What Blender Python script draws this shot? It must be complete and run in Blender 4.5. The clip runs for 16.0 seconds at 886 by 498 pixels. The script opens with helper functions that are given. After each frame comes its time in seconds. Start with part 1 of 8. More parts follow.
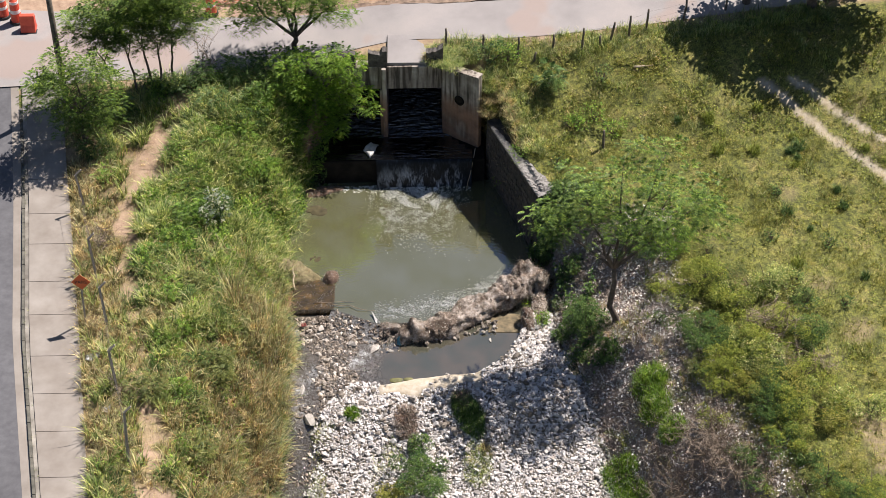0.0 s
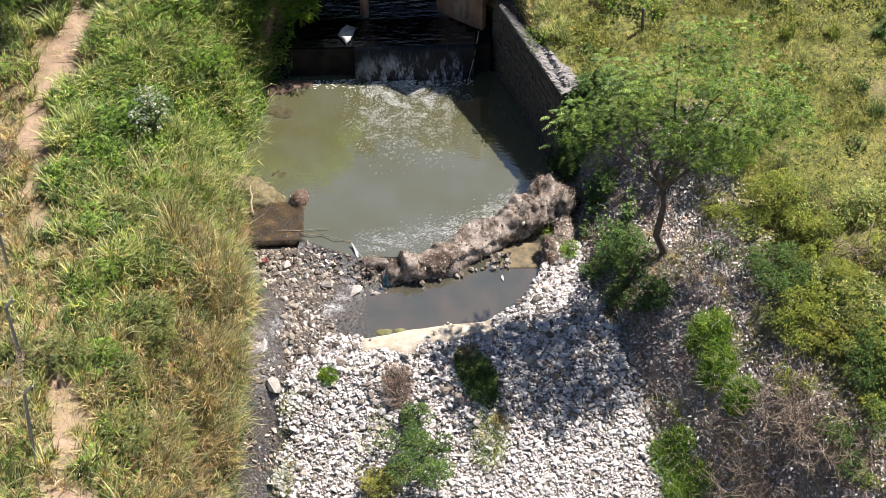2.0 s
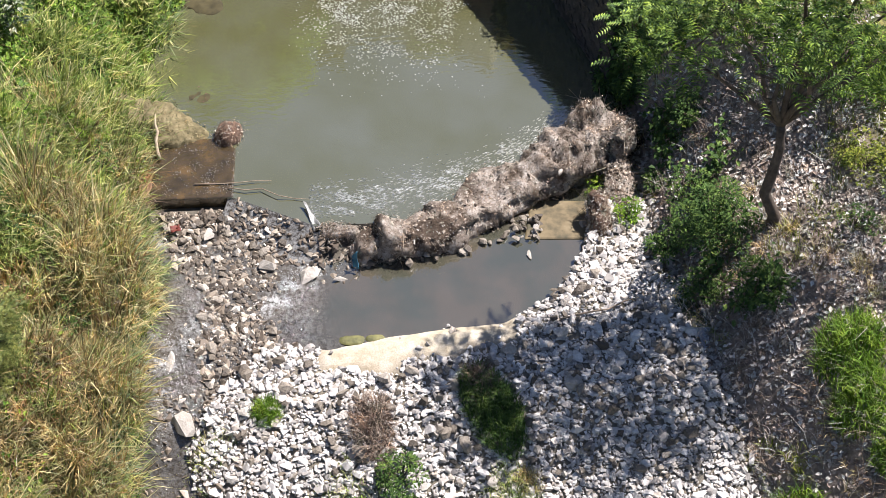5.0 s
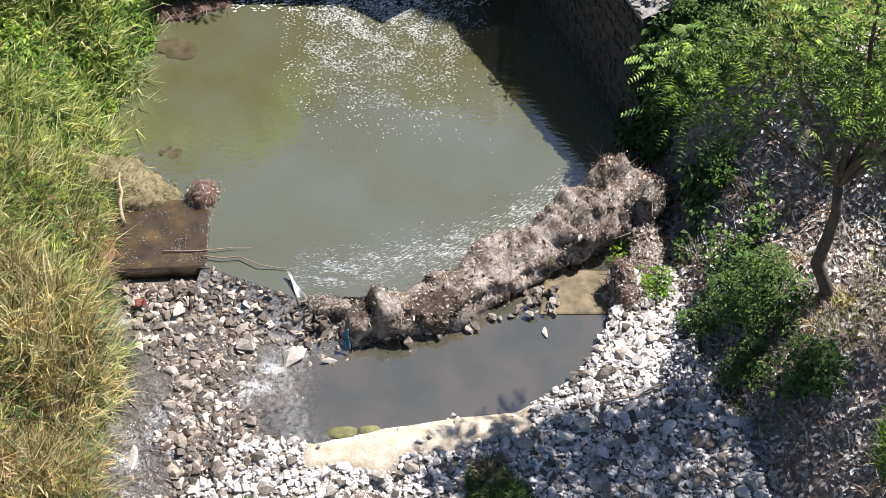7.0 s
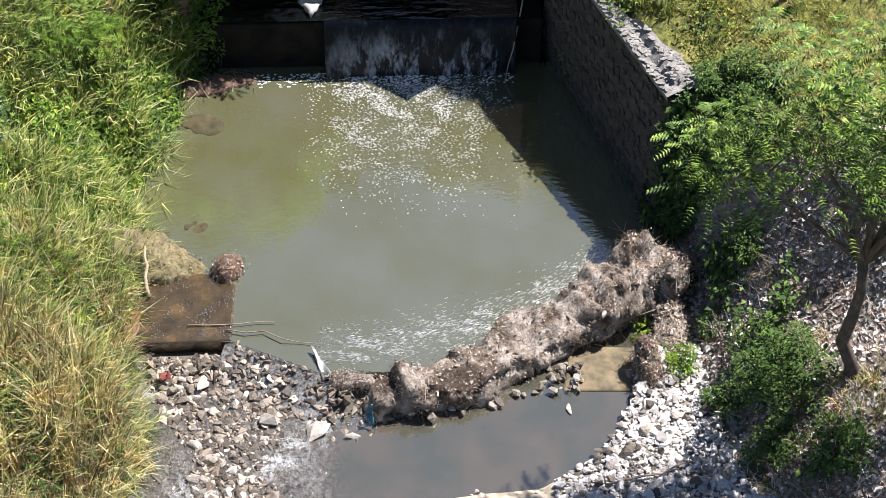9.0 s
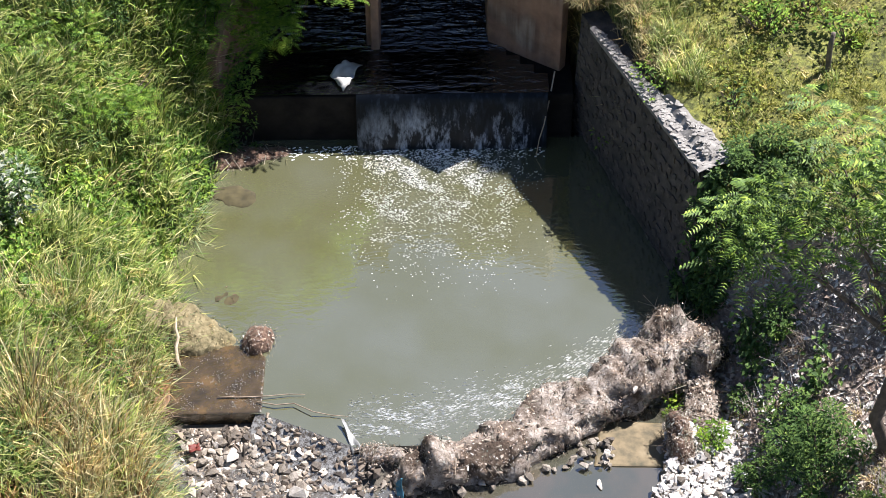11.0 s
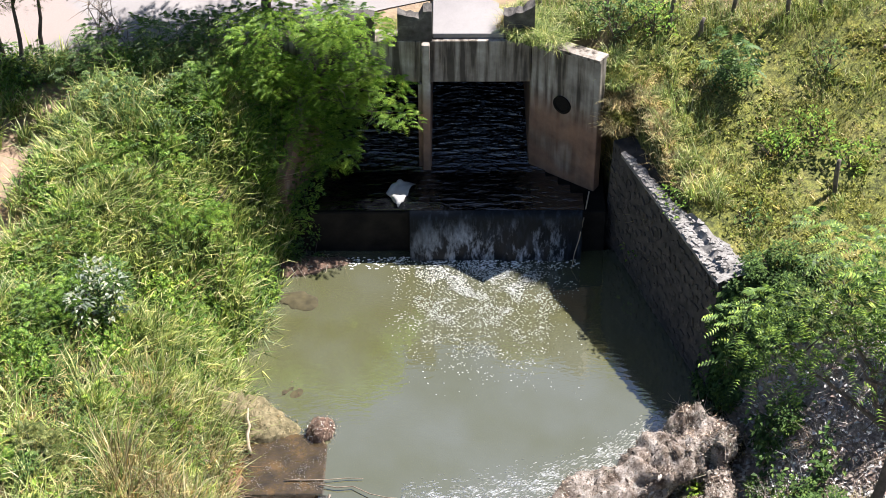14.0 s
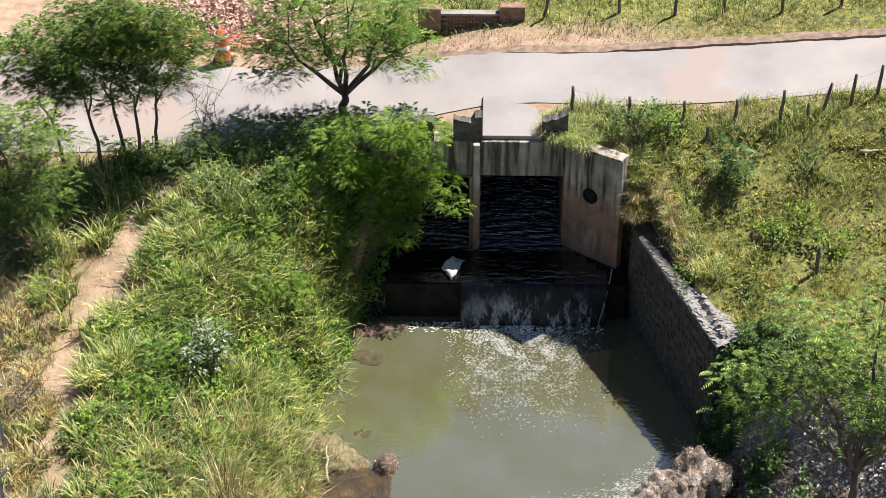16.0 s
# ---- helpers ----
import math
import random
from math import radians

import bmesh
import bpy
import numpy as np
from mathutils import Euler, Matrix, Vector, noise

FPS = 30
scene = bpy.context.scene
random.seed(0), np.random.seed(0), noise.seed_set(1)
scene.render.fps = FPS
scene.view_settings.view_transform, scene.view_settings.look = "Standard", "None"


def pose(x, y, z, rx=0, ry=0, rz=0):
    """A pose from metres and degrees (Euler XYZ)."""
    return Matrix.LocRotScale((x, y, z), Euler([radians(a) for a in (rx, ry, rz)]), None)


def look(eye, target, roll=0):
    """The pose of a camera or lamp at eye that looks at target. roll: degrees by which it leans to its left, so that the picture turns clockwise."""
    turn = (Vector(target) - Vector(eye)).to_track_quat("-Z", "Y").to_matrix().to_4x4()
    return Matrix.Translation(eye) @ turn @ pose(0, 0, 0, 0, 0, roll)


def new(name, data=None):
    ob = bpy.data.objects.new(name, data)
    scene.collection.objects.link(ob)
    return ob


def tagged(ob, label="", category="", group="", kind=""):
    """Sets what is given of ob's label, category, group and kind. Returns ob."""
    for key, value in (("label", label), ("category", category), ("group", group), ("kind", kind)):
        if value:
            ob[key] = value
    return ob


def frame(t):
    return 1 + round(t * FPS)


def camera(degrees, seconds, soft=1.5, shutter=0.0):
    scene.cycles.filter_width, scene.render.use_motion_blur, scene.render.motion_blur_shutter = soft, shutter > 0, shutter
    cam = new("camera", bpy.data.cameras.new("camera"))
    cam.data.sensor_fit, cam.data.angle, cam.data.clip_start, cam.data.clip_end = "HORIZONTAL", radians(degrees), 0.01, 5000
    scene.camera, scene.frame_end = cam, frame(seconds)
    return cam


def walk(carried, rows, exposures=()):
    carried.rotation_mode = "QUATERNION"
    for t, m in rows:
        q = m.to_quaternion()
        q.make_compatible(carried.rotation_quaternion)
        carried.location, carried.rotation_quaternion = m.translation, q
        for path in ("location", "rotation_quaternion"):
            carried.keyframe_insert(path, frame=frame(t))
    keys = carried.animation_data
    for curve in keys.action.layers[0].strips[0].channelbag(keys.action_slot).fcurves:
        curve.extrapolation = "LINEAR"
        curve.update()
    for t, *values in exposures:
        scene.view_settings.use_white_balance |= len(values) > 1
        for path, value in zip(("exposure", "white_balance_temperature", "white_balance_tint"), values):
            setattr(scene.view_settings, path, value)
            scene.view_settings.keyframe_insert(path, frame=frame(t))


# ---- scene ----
cam = camera(28.0, 16.0, soft=0.75)
ROWS = [
    (0, look((4.437, -62.328, 60.860), (4.879, -32.804, 33.877), -0.39)),
    (0.5, look((4.211, -58.220, 57.908), (4.784, -29.226, 30.357), -0.33)),
    (1, look((4.015, -54.290, 54.987), (4.728, -25.831, 26.888), -0.24)),
    (1.5, look((3.841, -50.684, 52.192), (4.691, -22.734, 23.589), -0.11)),
    (2, look((3.672, -47.475, 49.512), (4.671, -20.004, 20.454), 0.04)),
    (2.5, look((3.523, -44.577, 46.934), (4.672, -17.515, 17.501), 0.22)),
    (3, look((3.396, -41.851, 44.431), (4.700, -15.160, 14.667), 0.41)),
    (3.2, look((3.362, -40.798, 43.442), (4.727, -14.261, 13.544), 0.51)),
    (5.3, look((4.264, -29.389, 33.359), (5.290, -3.876, 2.569), 0.08)),
    (5.5, look((4.247, -28.667, 32.594), (5.324, -3.074, 1.872), 0.15)),
    (6, look((4.208, -27.050, 30.910), (5.416, -1.238, 0.377), 0.31)),
    (6.5, look((4.149, -26.654, 30.572), (5.433, -0.540, 0.299), 0.43)),
    (7, look((4.070, -26.636, 30.604), (5.377, -0.202, 0.612), 0.48)),
    (7.5, look((3.999, -26.654, 30.632), (5.268, 0.105, 0.928), 0.47)),
    (8, look((3.951, -26.670, 30.637), (5.147, 0.415, 1.226), 0.41)),
    (8.5, look((3.904, -26.711, 30.652), (5.004, 0.700, 1.541), 0.33)),
    (9, look((3.887, -26.706, 30.620), (4.869, 1.026, 1.811), 0.25)),
    (9.2, look((3.873, -26.703, 30.611), (4.806, 1.158, 1.925), 0.21)),
    (11.5, look((3.693, -26.652, 30.668), (4.029, 2.522, 3.305), -0.18)),
    (12, look((3.661, -26.585, 30.580), (3.869, 2.893, 3.544), -0.25)),
    (12.5, look((3.612, -26.594, 30.617), (3.693, 3.149, 3.871), -0.32)),
    (13, look((3.564, -27.299, 31.190), (3.512, 2.725, 4.759), -0.32)),
    (13.5, look((3.488, -28.780, 32.395), (3.335, 1.547, 6.313), -0.35)),
    (14, look((3.333, -30.455, 33.761), (3.086, 0.153, 8.011), -0.40)),
    (14.5, look((3.182, -32.179, 35.173), (2.782, -1.302, 9.746), -0.38)),
    (15, look((3.019, -34.088, 36.717), (2.454, -2.953, 11.612), -0.37)),
    (15.5, look((2.909, -35.997, 38.325), (2.170, -4.643, 13.499), -0.37)),
    (16, look((2.829, -37.957, 40.005), (1.910, -6.399, 15.443), -0.34)),
]
walk(cam, ROWS, [(0, 0.80, 6500, 17), (1.5, 0.96, 6450, 17), (3, 1.02, 6400, 17), (7, 1.06, 6200, 16), (9, 1.18, 6200, 16), (11.5, 1.42, 6100, 16), (13, 1.48, 6100, 16), (14.5, 1.32, 6250, 16), (16, 1.12, 6450, 15)])

# ---- world and sun ----
SUN_WAY = Vector((-0.53, -0.39, -1.0)).normalized()
sun_up = math.asin(-SUN_WAY.z)
world = bpy.data.worlds.new("sky")
scene.world = world
world.use_nodes = True
wn = world.node_tree.nodes
wl = world.node_tree.links
sky = wn.new("ShaderNodeTexSky")
sky.sky_type = "NISHITA"
sky.sun_disc = False
sky.sun_elevation = sun_up
sky.sun_rotation = math.atan2(-SUN_WAY.x, -SUN_WAY.y)
sky.air_density, sky.dust_density, sky.ozone_density = 0.85, 0.4, 1.0
wl.new(sky.outputs[0], wn["Background"].inputs[0])
wn["Background"].inputs[1].default_value = 0.05
sun_data = bpy.data.lights.new("sun", "SUN")
sun_data.energy, sun_data.angle, sun_data.color = 5.0, radians(0.53), (1.0, 0.95, 0.87)
sun_ob = new("sun", sun_data)
sun_ob.matrix_world = look((0, 0, 60), tuple(Vector((0, 0, 60)) + SUN_WAY))


# ---- shape of the ground ----
def lerp_table(v, table):
    """Straight-line interpolation in a short table of pairs."""
    if v <= table[0][0]:
        return table[0][1]
    for (a, fa), (b, fb) in zip(table, table[1:]):
        if v <= b:
            return fa + (fb - fa) * (v - a) / (b - a)
    return table[-1][1]


def step(a, b, v):
    """Smooth step from 0 at a to 1 at b."""
    u = min(1.0, max(0.0, (v - a) / (b - a)))
    return u * u * (3 - 2 * u)


LEFT_FOOT = [(-30, -6.0), (-16, -3.0), (-10, -2.4), (-6, -2.0), (0, -2.25), (2.5, -2.2), (5, -2.1), (8.8, -1.5), (10, -0.9), (12, -0.8)]
RIGHT_FOOT = [(-30, 22.0), (-16, 16.5), (-9, 12.8), (-5, 11.6), (-2.4, 10.9), (0, 10.6), (2.6, 10.3), (3.3, 10.3), (4.4, 9.98), (10.6, 7.95), (12, 7.7)]
BED = [(-30, -8.0), (-18, -5.2), (-12, -3.5), (-9, -2.35), (-6.2, -0.95), (-4.5, -0.6), (-2.5, -0.55), (-0.6, -0.5), (0.4, -0.75), (9.6, -0.9)]
LEFT_TOP = [(-40, 3.3), (-4, 3.5), (4, 3.6), (9, 4.3), (13, 5.1), (20, 5.3)]
LEFT_RUN = [(-20, 6.5), (-4, 6.3), (4, 6.0), (8, 4.6), (11, 2.2), (12, 1.6)]
RIGHT_TOP = [(-40, 2.2), (-8, 2.2), (0, 2.7), (4, 3.25), (8, 3.9), (11.5, 5.2), (13, 6.0), (20, 6.4)]
RIGHT_RUN = [(-30, 9.0), (-8, 7.5), (-1, 6.5), (2.0, 4.0), (3.2, 1.2), (4.2, 0.55), (12, 0.55)]


def foot_wobble(y):
    """The uneven line of the left bank's foot."""
    return 0.5 * math.sin(y * 0.9 + 0.6) * math.sin(y * 0.37) * (1.0 if y < -1 or 3.2 < y < 8 else 0.0) * 0.7


def plain_z(x, y):
    """The level of the land beside the channel."""
    left, right = lerp_table(y, LEFT_TOP), lerp_table(y, RIGHT_TOP)
    right += 0.045 * max(0.0, x - 9.0) * step(2, 12, y)
    s = step(-3.0, 5.0, x)
    return left * (1 - s) + right * s


WEIR = [(-2.6, 0.0), (0.0, 0.0), (2.15, -1.05), (4.2, -1.0)]
STREAM_RIGHT = [(-30, 3.0), (-14, -1.0), (-8, -0.9), (-6, -0.6), (-5, 0.2), (-4.3, 1.2), (-3, 2.2), (0, 3.0)]
POOL_FRONT = [(1.0, -4.35), (2.5, -4.5), (4.2, -4.2), (6.8, -3.9), (7.8, -3.35), (8.5, -2.6), (9.0, -1.6), (9.4, 0.0)]


def dry_bar(x, y):
    """0 in the stream and the lower pool, 1 on the gravel bar."""
    ragged = 0.55 * noise.noise((0.3, y * 0.7, 2.0)) + 0.3 * noise.noise((x * 1.9, y * 1.9, 5.0)) if y < -4.4 else 0.0
    a = step(-0.25, 0.45, x + ragged - lerp_table(y, STREAM_RIGHT))
    b = step(-0.2, 0.5, lerp_table(x, POOL_FRONT) - y) if x > 1.0 else 1.0
    return a * b


def ground_z(x, y, rough=True):
    """The height of the ground."""
    xl, xr = lerp_table(y, LEFT_FOOT) + foot_wobble(y), lerp_table(y, RIGHT_FOOT)
    bed = lerp_table(y, BED)
    top = plain_z(x, y)
    if y > 12.3:
        z = top
    elif x < xl:
        u = min(1.0, (xl - x) / lerp_table(y, LEFT_RUN))
        z = bed + (top - bed) * (1 - (1 - u) ** 2.2)
    elif x > xr:
        u = min(1.0, (x - xr) / lerp_table(y, RIGHT_RUN))
        z = bed + (top - bed) * (1 - (1 - u) ** 1.7)
    else:
        z = bed
        if y < 0.2:
            z += 0.34 * dry_bar(x, y)
            if x < 3.4:
                z += 0.30 * (1 - step(0.1, 1.2, lerp_table(x, WEIR) - y))
    if rough:
        away = 0.35 if xl < x < xr else 1.0
        z += away * (0.14 * noise.noise((x * 0.45, y * 0.45, 1.7)) + 0.05 * noise.noise((x * 1.7, y * 1.7, 4.1)))
    return z


# ---- materials ----
def mat(name):
    m = bpy.data.materials.new(name)
    m.use_nodes = True
    nt = m.node_tree
    return m, nt, nt.nodes["Principled BSDF"]


def node(nt, kind, **values):
    n = nt.nodes.new(kind)
    for key, value in values.items():
        setattr(n, key, value)
    return n


def noise_tex(nt, scale, detail=6, rough=0.6, coord="Object", offset=None):
    c = nt.nodes.new("ShaderNodeTexCoord")
    t = nt.nodes.new("ShaderNodeTexNoise")
    t.inputs["Scale"].default_value = scale
    t.inputs["Detail"].default_value = detail
    t.inputs["Roughness"].default_value = rough
    src = c.outputs[coord]
    if offset:
        mp = nt.nodes.new("ShaderNodeMapping")
        mp.inputs["Location"].default_value = offset
        nt.links.new(src, mp.inputs[0])
        src = mp.outputs[0]
    nt.links.new(src, t.inputs["Vector"])
    return t.outputs["Fac"]


def ramp(nt, fac, stops):
    r = nt.nodes.new("ShaderNodeValToRGB")
    el = r.color_ramp.elements
    while len(el) < len(stops):
        el.new(0.5)
    for e, (p, c) in zip(el, stops):
        e.position = p
        e.color = (*c, 1) if len(c) == 3 else c
    nt.links.new(fac, r.inputs[0])
    return r.outputs[0]


def mix(nt, fac, a, b, blend="MIX"):
    n = nt.nodes.new("ShaderNodeMix")
    n.data_type, n.blend_type = "RGBA", blend
    for src, slot in ((fac, 0), (a, 6), (b, 7)):
        if isinstance(src, (int, float)):
            n.inputs[slot].default_value = src
        elif isinstance(src, tuple):
            n.inputs[slot].default_value = (*src, 1)
        else:
            nt.links.new(src, n.inputs[slot])
    return n.outputs[2]


def bump(nt, bsdf, height, strength, distance):
    b = nt.nodes.new("ShaderNodeBump")
    b.inputs["Strength"].default_value = strength
    b.inputs["Distance"].default_value = distance
    nt.links.new(height, b.inputs["Height"])
    nt.links.new(b.outputs[0], bsdf.inputs["Normal"])


def surface(name, stops, scale, roughness=0.85, fine=None, bump_scale=None, strength=0.5, distance=0.02, big=None, random_mix=0.0, metal=0.0):
    """A rough natural surface: colours from noise at one scale, broken by a larger one."""
    m, nt, b = mat(name)
    col = ramp(nt, noise_tex(nt, scale), stops)
    if big:
        scale2, dark = big
        f2 = ramp(nt, noise_tex(nt, scale2, 3, 0.5, offset=(3.1, 7.7, 1.3)), [(0.35, (dark, dark, dark)), (0.65, (1, 1, 1))])
        col = mix(nt, 1.0, col, f2, "MULTIPLY")
    if random_mix:
        oi = nt.nodes.new("ShaderNodeObjectInfo")
        v = ramp(nt, oi.outputs["Random"], [(0, (1 - random_mix,) * 3), (1, (1 + random_mix * 0.5,) * 3)])
        col = mix(nt, 1.0, col, v, "MULTIPLY")
    nt.links.new(col, b.inputs["Base Color"])
    b.inputs["Roughness"].default_value = roughness
    b.inputs["Metallic"].default_value = metal
    if bump_scale:
        bump(nt, b, noise_tex(nt, bump_scale, 8, 0.65), strength, distance)
    return m


def leafy(name, stops, rough=0.55, through_light=0.35, patch=1.0):
    """Leaves and grass: colour by island and by clump, some light passes through. patch: how strongly clumps differ."""
    m, nt, b = mat(name)
    g = nt.nodes.new("ShaderNodeNewGeometry")
    col = ramp(nt, g.outputs["Random Per Island"], stops)
    big = ramp(nt, noise_tex(nt, 0.7, 3, 0.5, "Object"), [(0.3, (0.72, 0.72, 0.72)), (0.7, (1.15, 1.15, 1.15))])
    col = mix(nt, patch, col, big, "MULTIPLY")
    # Clump tone; its dark end also stands in for shade between tufts.
    clump = ramp(nt, noise_tex(nt, 2.3, 3, 0.6, "Object", (5.0, 1.0, 2.0)), [(0.36, (0.46, 0.54, 0.48)), (0.5, (0.97, 0.98, 0.97)), (0.66, (1.38, 1.2, 1.0))])
    col = mix(nt, patch, col, clump, "MULTIPLY")
    nt.links.new(col, b.inputs["Base Color"])
    b.inputs["Roughness"].default_value = rough
    b.inputs["Specular IOR Level"].default_value = 0.3
    tr = nt.nodes.new("ShaderNodeBsdfTranslucent")
    nt.links.new(col, tr.inputs["Color"])
    ms = nt.nodes.new("ShaderNodeMixShader")
    ms.inputs[0].default_value = through_light
    nt.links.new(b.outputs[0], ms.inputs[1])
    nt.links.new(tr.outputs[0], ms.inputs[2])
    nt.links.new(ms.outputs[0], nt.nodes["Material Output"].inputs[0])
    return m


M_CONCRETE = surface("weathered concrete", [(0.3, (0.16, 0.145, 0.12)), (0.55, (0.30, 0.28, 0.24)), (0.75, (0.42, 0.39, 0.34))], 1.4, 0.9, bump_scale=18, strength=0.4, distance=0.01, big=(0.5, 0.6))
M_ASPHALT = surface("asphalt", [(0.3, (0.085, 0.085, 0.09)), (0.7, (0.125, 0.125, 0.13))], 3.0, 0.9, bump_scale=60, strength=0.5, distance=0.006, big=(0.25, 0.8))
M_PALE_ROAD = surface("dusty pale road", [(0.3, (0.42, 0.38, 0.35)), (0.55, (0.52, 0.48, 0.45)), (0.75, (0.60, 0.54, 0.49))], 0.35, 0.9, bump_scale=30, strength=0.3, distance=0.01, big=(0.08, 0.85))
M_PAVE = surface("pale concrete pavement", [(0.3, (0.211, 0.183, 0.152)), (0.7, (0.296, 0.269, 0.234))], 0.9, 0.9, bump_scale=25, strength=0.3, distance=0.006, big=(0.3, 0.85))
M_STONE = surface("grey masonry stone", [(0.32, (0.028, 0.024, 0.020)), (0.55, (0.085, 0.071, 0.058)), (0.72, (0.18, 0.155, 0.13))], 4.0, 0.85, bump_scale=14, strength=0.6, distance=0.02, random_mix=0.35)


# ---- making meshes ----
def mesh_object(name, bm, material, parent=None, smooth=False):
    me = bpy.data.meshes.new(name)
    bm.to_mesh(me)
    bm.free()
    if material:
        me.materials.append(material)
    if smooth:
        me.polygons.foreach_set("use_smooth", [True] * len(me.polygons))
    ob = new(name, me)
    if parent is not None:
        ob.parent = parent
    return ob


def part(name, bm, material, parent, label="", smooth=False):
    ob = mesh_object(name, bm, material, parent, smooth)
    return tagged(ob, label) if label else ob


def grid_mesh(name, xs, ys, height, material, keep=None):
    """A sheet over the lines xs and ys with the given height."""
    verts = [(x, y, height(x, y)) for y in ys for x in xs]
    n = len(xs)
    faces = []
    for j in range(len(ys) - 1):
        for i in range(n - 1):
            if keep is None or keep((xs[i] + xs[i + 1]) / 2, (ys[j] + ys[j + 1]) / 2):
                faces.append((j * n + i, j * n + i + 1, (j + 1) * n + i + 1, (j + 1) * n + i))
    me = bpy.data.meshes.new(name)
    me.from_pydata(verts, [], faces)
    me.materials.append(material)
    me.polygons.foreach_set("use_smooth", [True] * len(me.polygons))
    return new(name, me)


def prism(bm, outline, axis_a, axis_b, axis_c, near, far):
    """A solid from an outline given along two axes, from near to far along the third."""
    loops = []
    for d in (near, far):
        loops.append([bm.verts.new(axis_a * a + axis_b * b + axis_c * d) for a, b in outline])
    a, b = loops
    bm.faces.new(a[::-1])
    bm.faces.new(b)
    for i in range(len(a)):
        j = (i + 1) % len(a)
        bm.faces.new((a[i], a[j], b[j], b[i]))
    bmesh.ops.recalc_face_normals(bm, faces=bm.faces)


X, Y, Z = Vector((1, 0, 0)), Vector((0, 1, 0)), Vector((0, 0, 1))


def box(bm, x0, x1, y0, y1, z0, z1):
    prism(bm, [(x0, y0), (x1, y0), (x1, y1), (x0, y1)], X, Y, Z, z0, z1)


def soften(ob, width, segments=2):
    mod = ob.modifiers.new("bevel", "BEVEL")
    mod.width, mod.segments, mod.limit_method = width, segments, "ANGLE"
    return ob


# ---- fast mesh building for plants, stones and foam ----
rng = np.random.default_rng(7)


def raw_mesh(name, verts, tris, material, smooth=False):
    """A mesh from arrays of points and triangles."""
    verts, tris = np.asarray(verts, np.float32), np.asarray(tris, np.int32)
    me = bpy.data.meshes.new(name)
    me.vertices.add(len(verts))
    me.vertices.foreach_set("co", verts.ravel())
    me.loops.add(tris.size)
    me.loops.foreach_set("vertex_index", tris.ravel())
    me.polygons.add(len(tris))
    me.polygons.foreach_set("loop_start", np.arange(0, tris.size, 3, dtype=np.int32))
    me.polygons.foreach_set("loop_total", np.full(len(tris), 3, np.int32))
    me.polygons.foreach_set("use_smooth", np.full(len(tris), bool(smooth)))
    me.update(calc_edges=True)
    me.validate()
    if material:
        me.materials.append(material)
    return me


def scatter(n, x0, x1, y0, y1, density):
    """About n places in a rectangle, kept with the chance that density(x, y) gives."""
    out = []
    tries = 0
    while len(out) < n and tries < n * 12:
        tries += 1
        x, y = float(rng.uniform(x0, x1)), float(rng.uniform(y0, y1))
        if rng.random() < density(x, y):
            out.append((x, y))
    return out


def blade_arrays(roots, heights, widths, lean, segments=2, turn=None):
    """Grass blades: tapered strips that bend over. roots: (n, 3)."""
    n = len(roots)
    turn = rng.uniform(0, 2 * np.pi, n) if turn is None else turn
    way = np.stack([np.cos(turn), np.sin(turn), np.zeros(n)], 1)
    side = np.stack([-np.sin(turn), np.cos(turn), np.zeros(n)], 1)
    bend = lean * rng.uniform(0.25, 1.0, n)
    verts, tris = [], []
    per = 2 * segments + 1
    for k in range(segments):
        u = k / segments
        c = roots + np.outer(heights * u, (0, 0, 1)) + way * (bend * heights * u ** 2)[:, None]
        w = side * (widths * (1 - 0.6 * u))[:, None] * 0.5
        verts += [c - w, c + w]
    verts.append(roots + np.outer(heights * (1 - 0.25 * bend), (0, 0, 1)) + way * (bend * heights)[:, None])
    v = np.stack(verts, 1).reshape(-1, 3)
    base = (np.arange(n) * per)[:, None]
    t = []
    for k in range(segments - 1):
        t += [[2 * k, 2 * k + 1, 2 * k + 3], [2 * k, 2 * k + 3, 2 * k + 2]]
    t.append([2 * segments - 2, 2 * segments - 1, 2 * segments])
    tris = (base[:, None, :] + np.array(t)[None]).reshape(-1, 3)
    return v, tris


def grass(name, places, h0, h1, width, lean, material, label, segments=2, tuft=1, spread_by=0.1, lift=-0.03):
    """A stand of grass, one object of many blades that nobody could count."""
    roots = []
    for x, y in places:
        for _ in range(tuft):
            px, py = x + float(rng.normal(0, spread_by)), y + float(rng.normal(0, spread_by))
            roots.append((px, py, ground_z(px, py) + lift))
    roots = np.array(roots)
    big = np.array([noise.noise((r[0] * 0.55, r[1] * 0.55, 9.0)) + 0.6 * noise.noise((r[0] * 1.7, r[1] * 1.7, 2.0)) for r in roots])
    heights = rng.uniform(h0, h1, len(roots)) * np.clip(0.85 + 0.9 * big, 0.3, 1.7)
    widths = width * rng.uniform(0.6, 1.3, len(roots))
    v, t = blade_arrays(roots, heights, widths, lean, segments)
    ob = new(name, raw_mesh(name, v, t, material))
    return tagged(ob, label, "grass", kind="stuff")


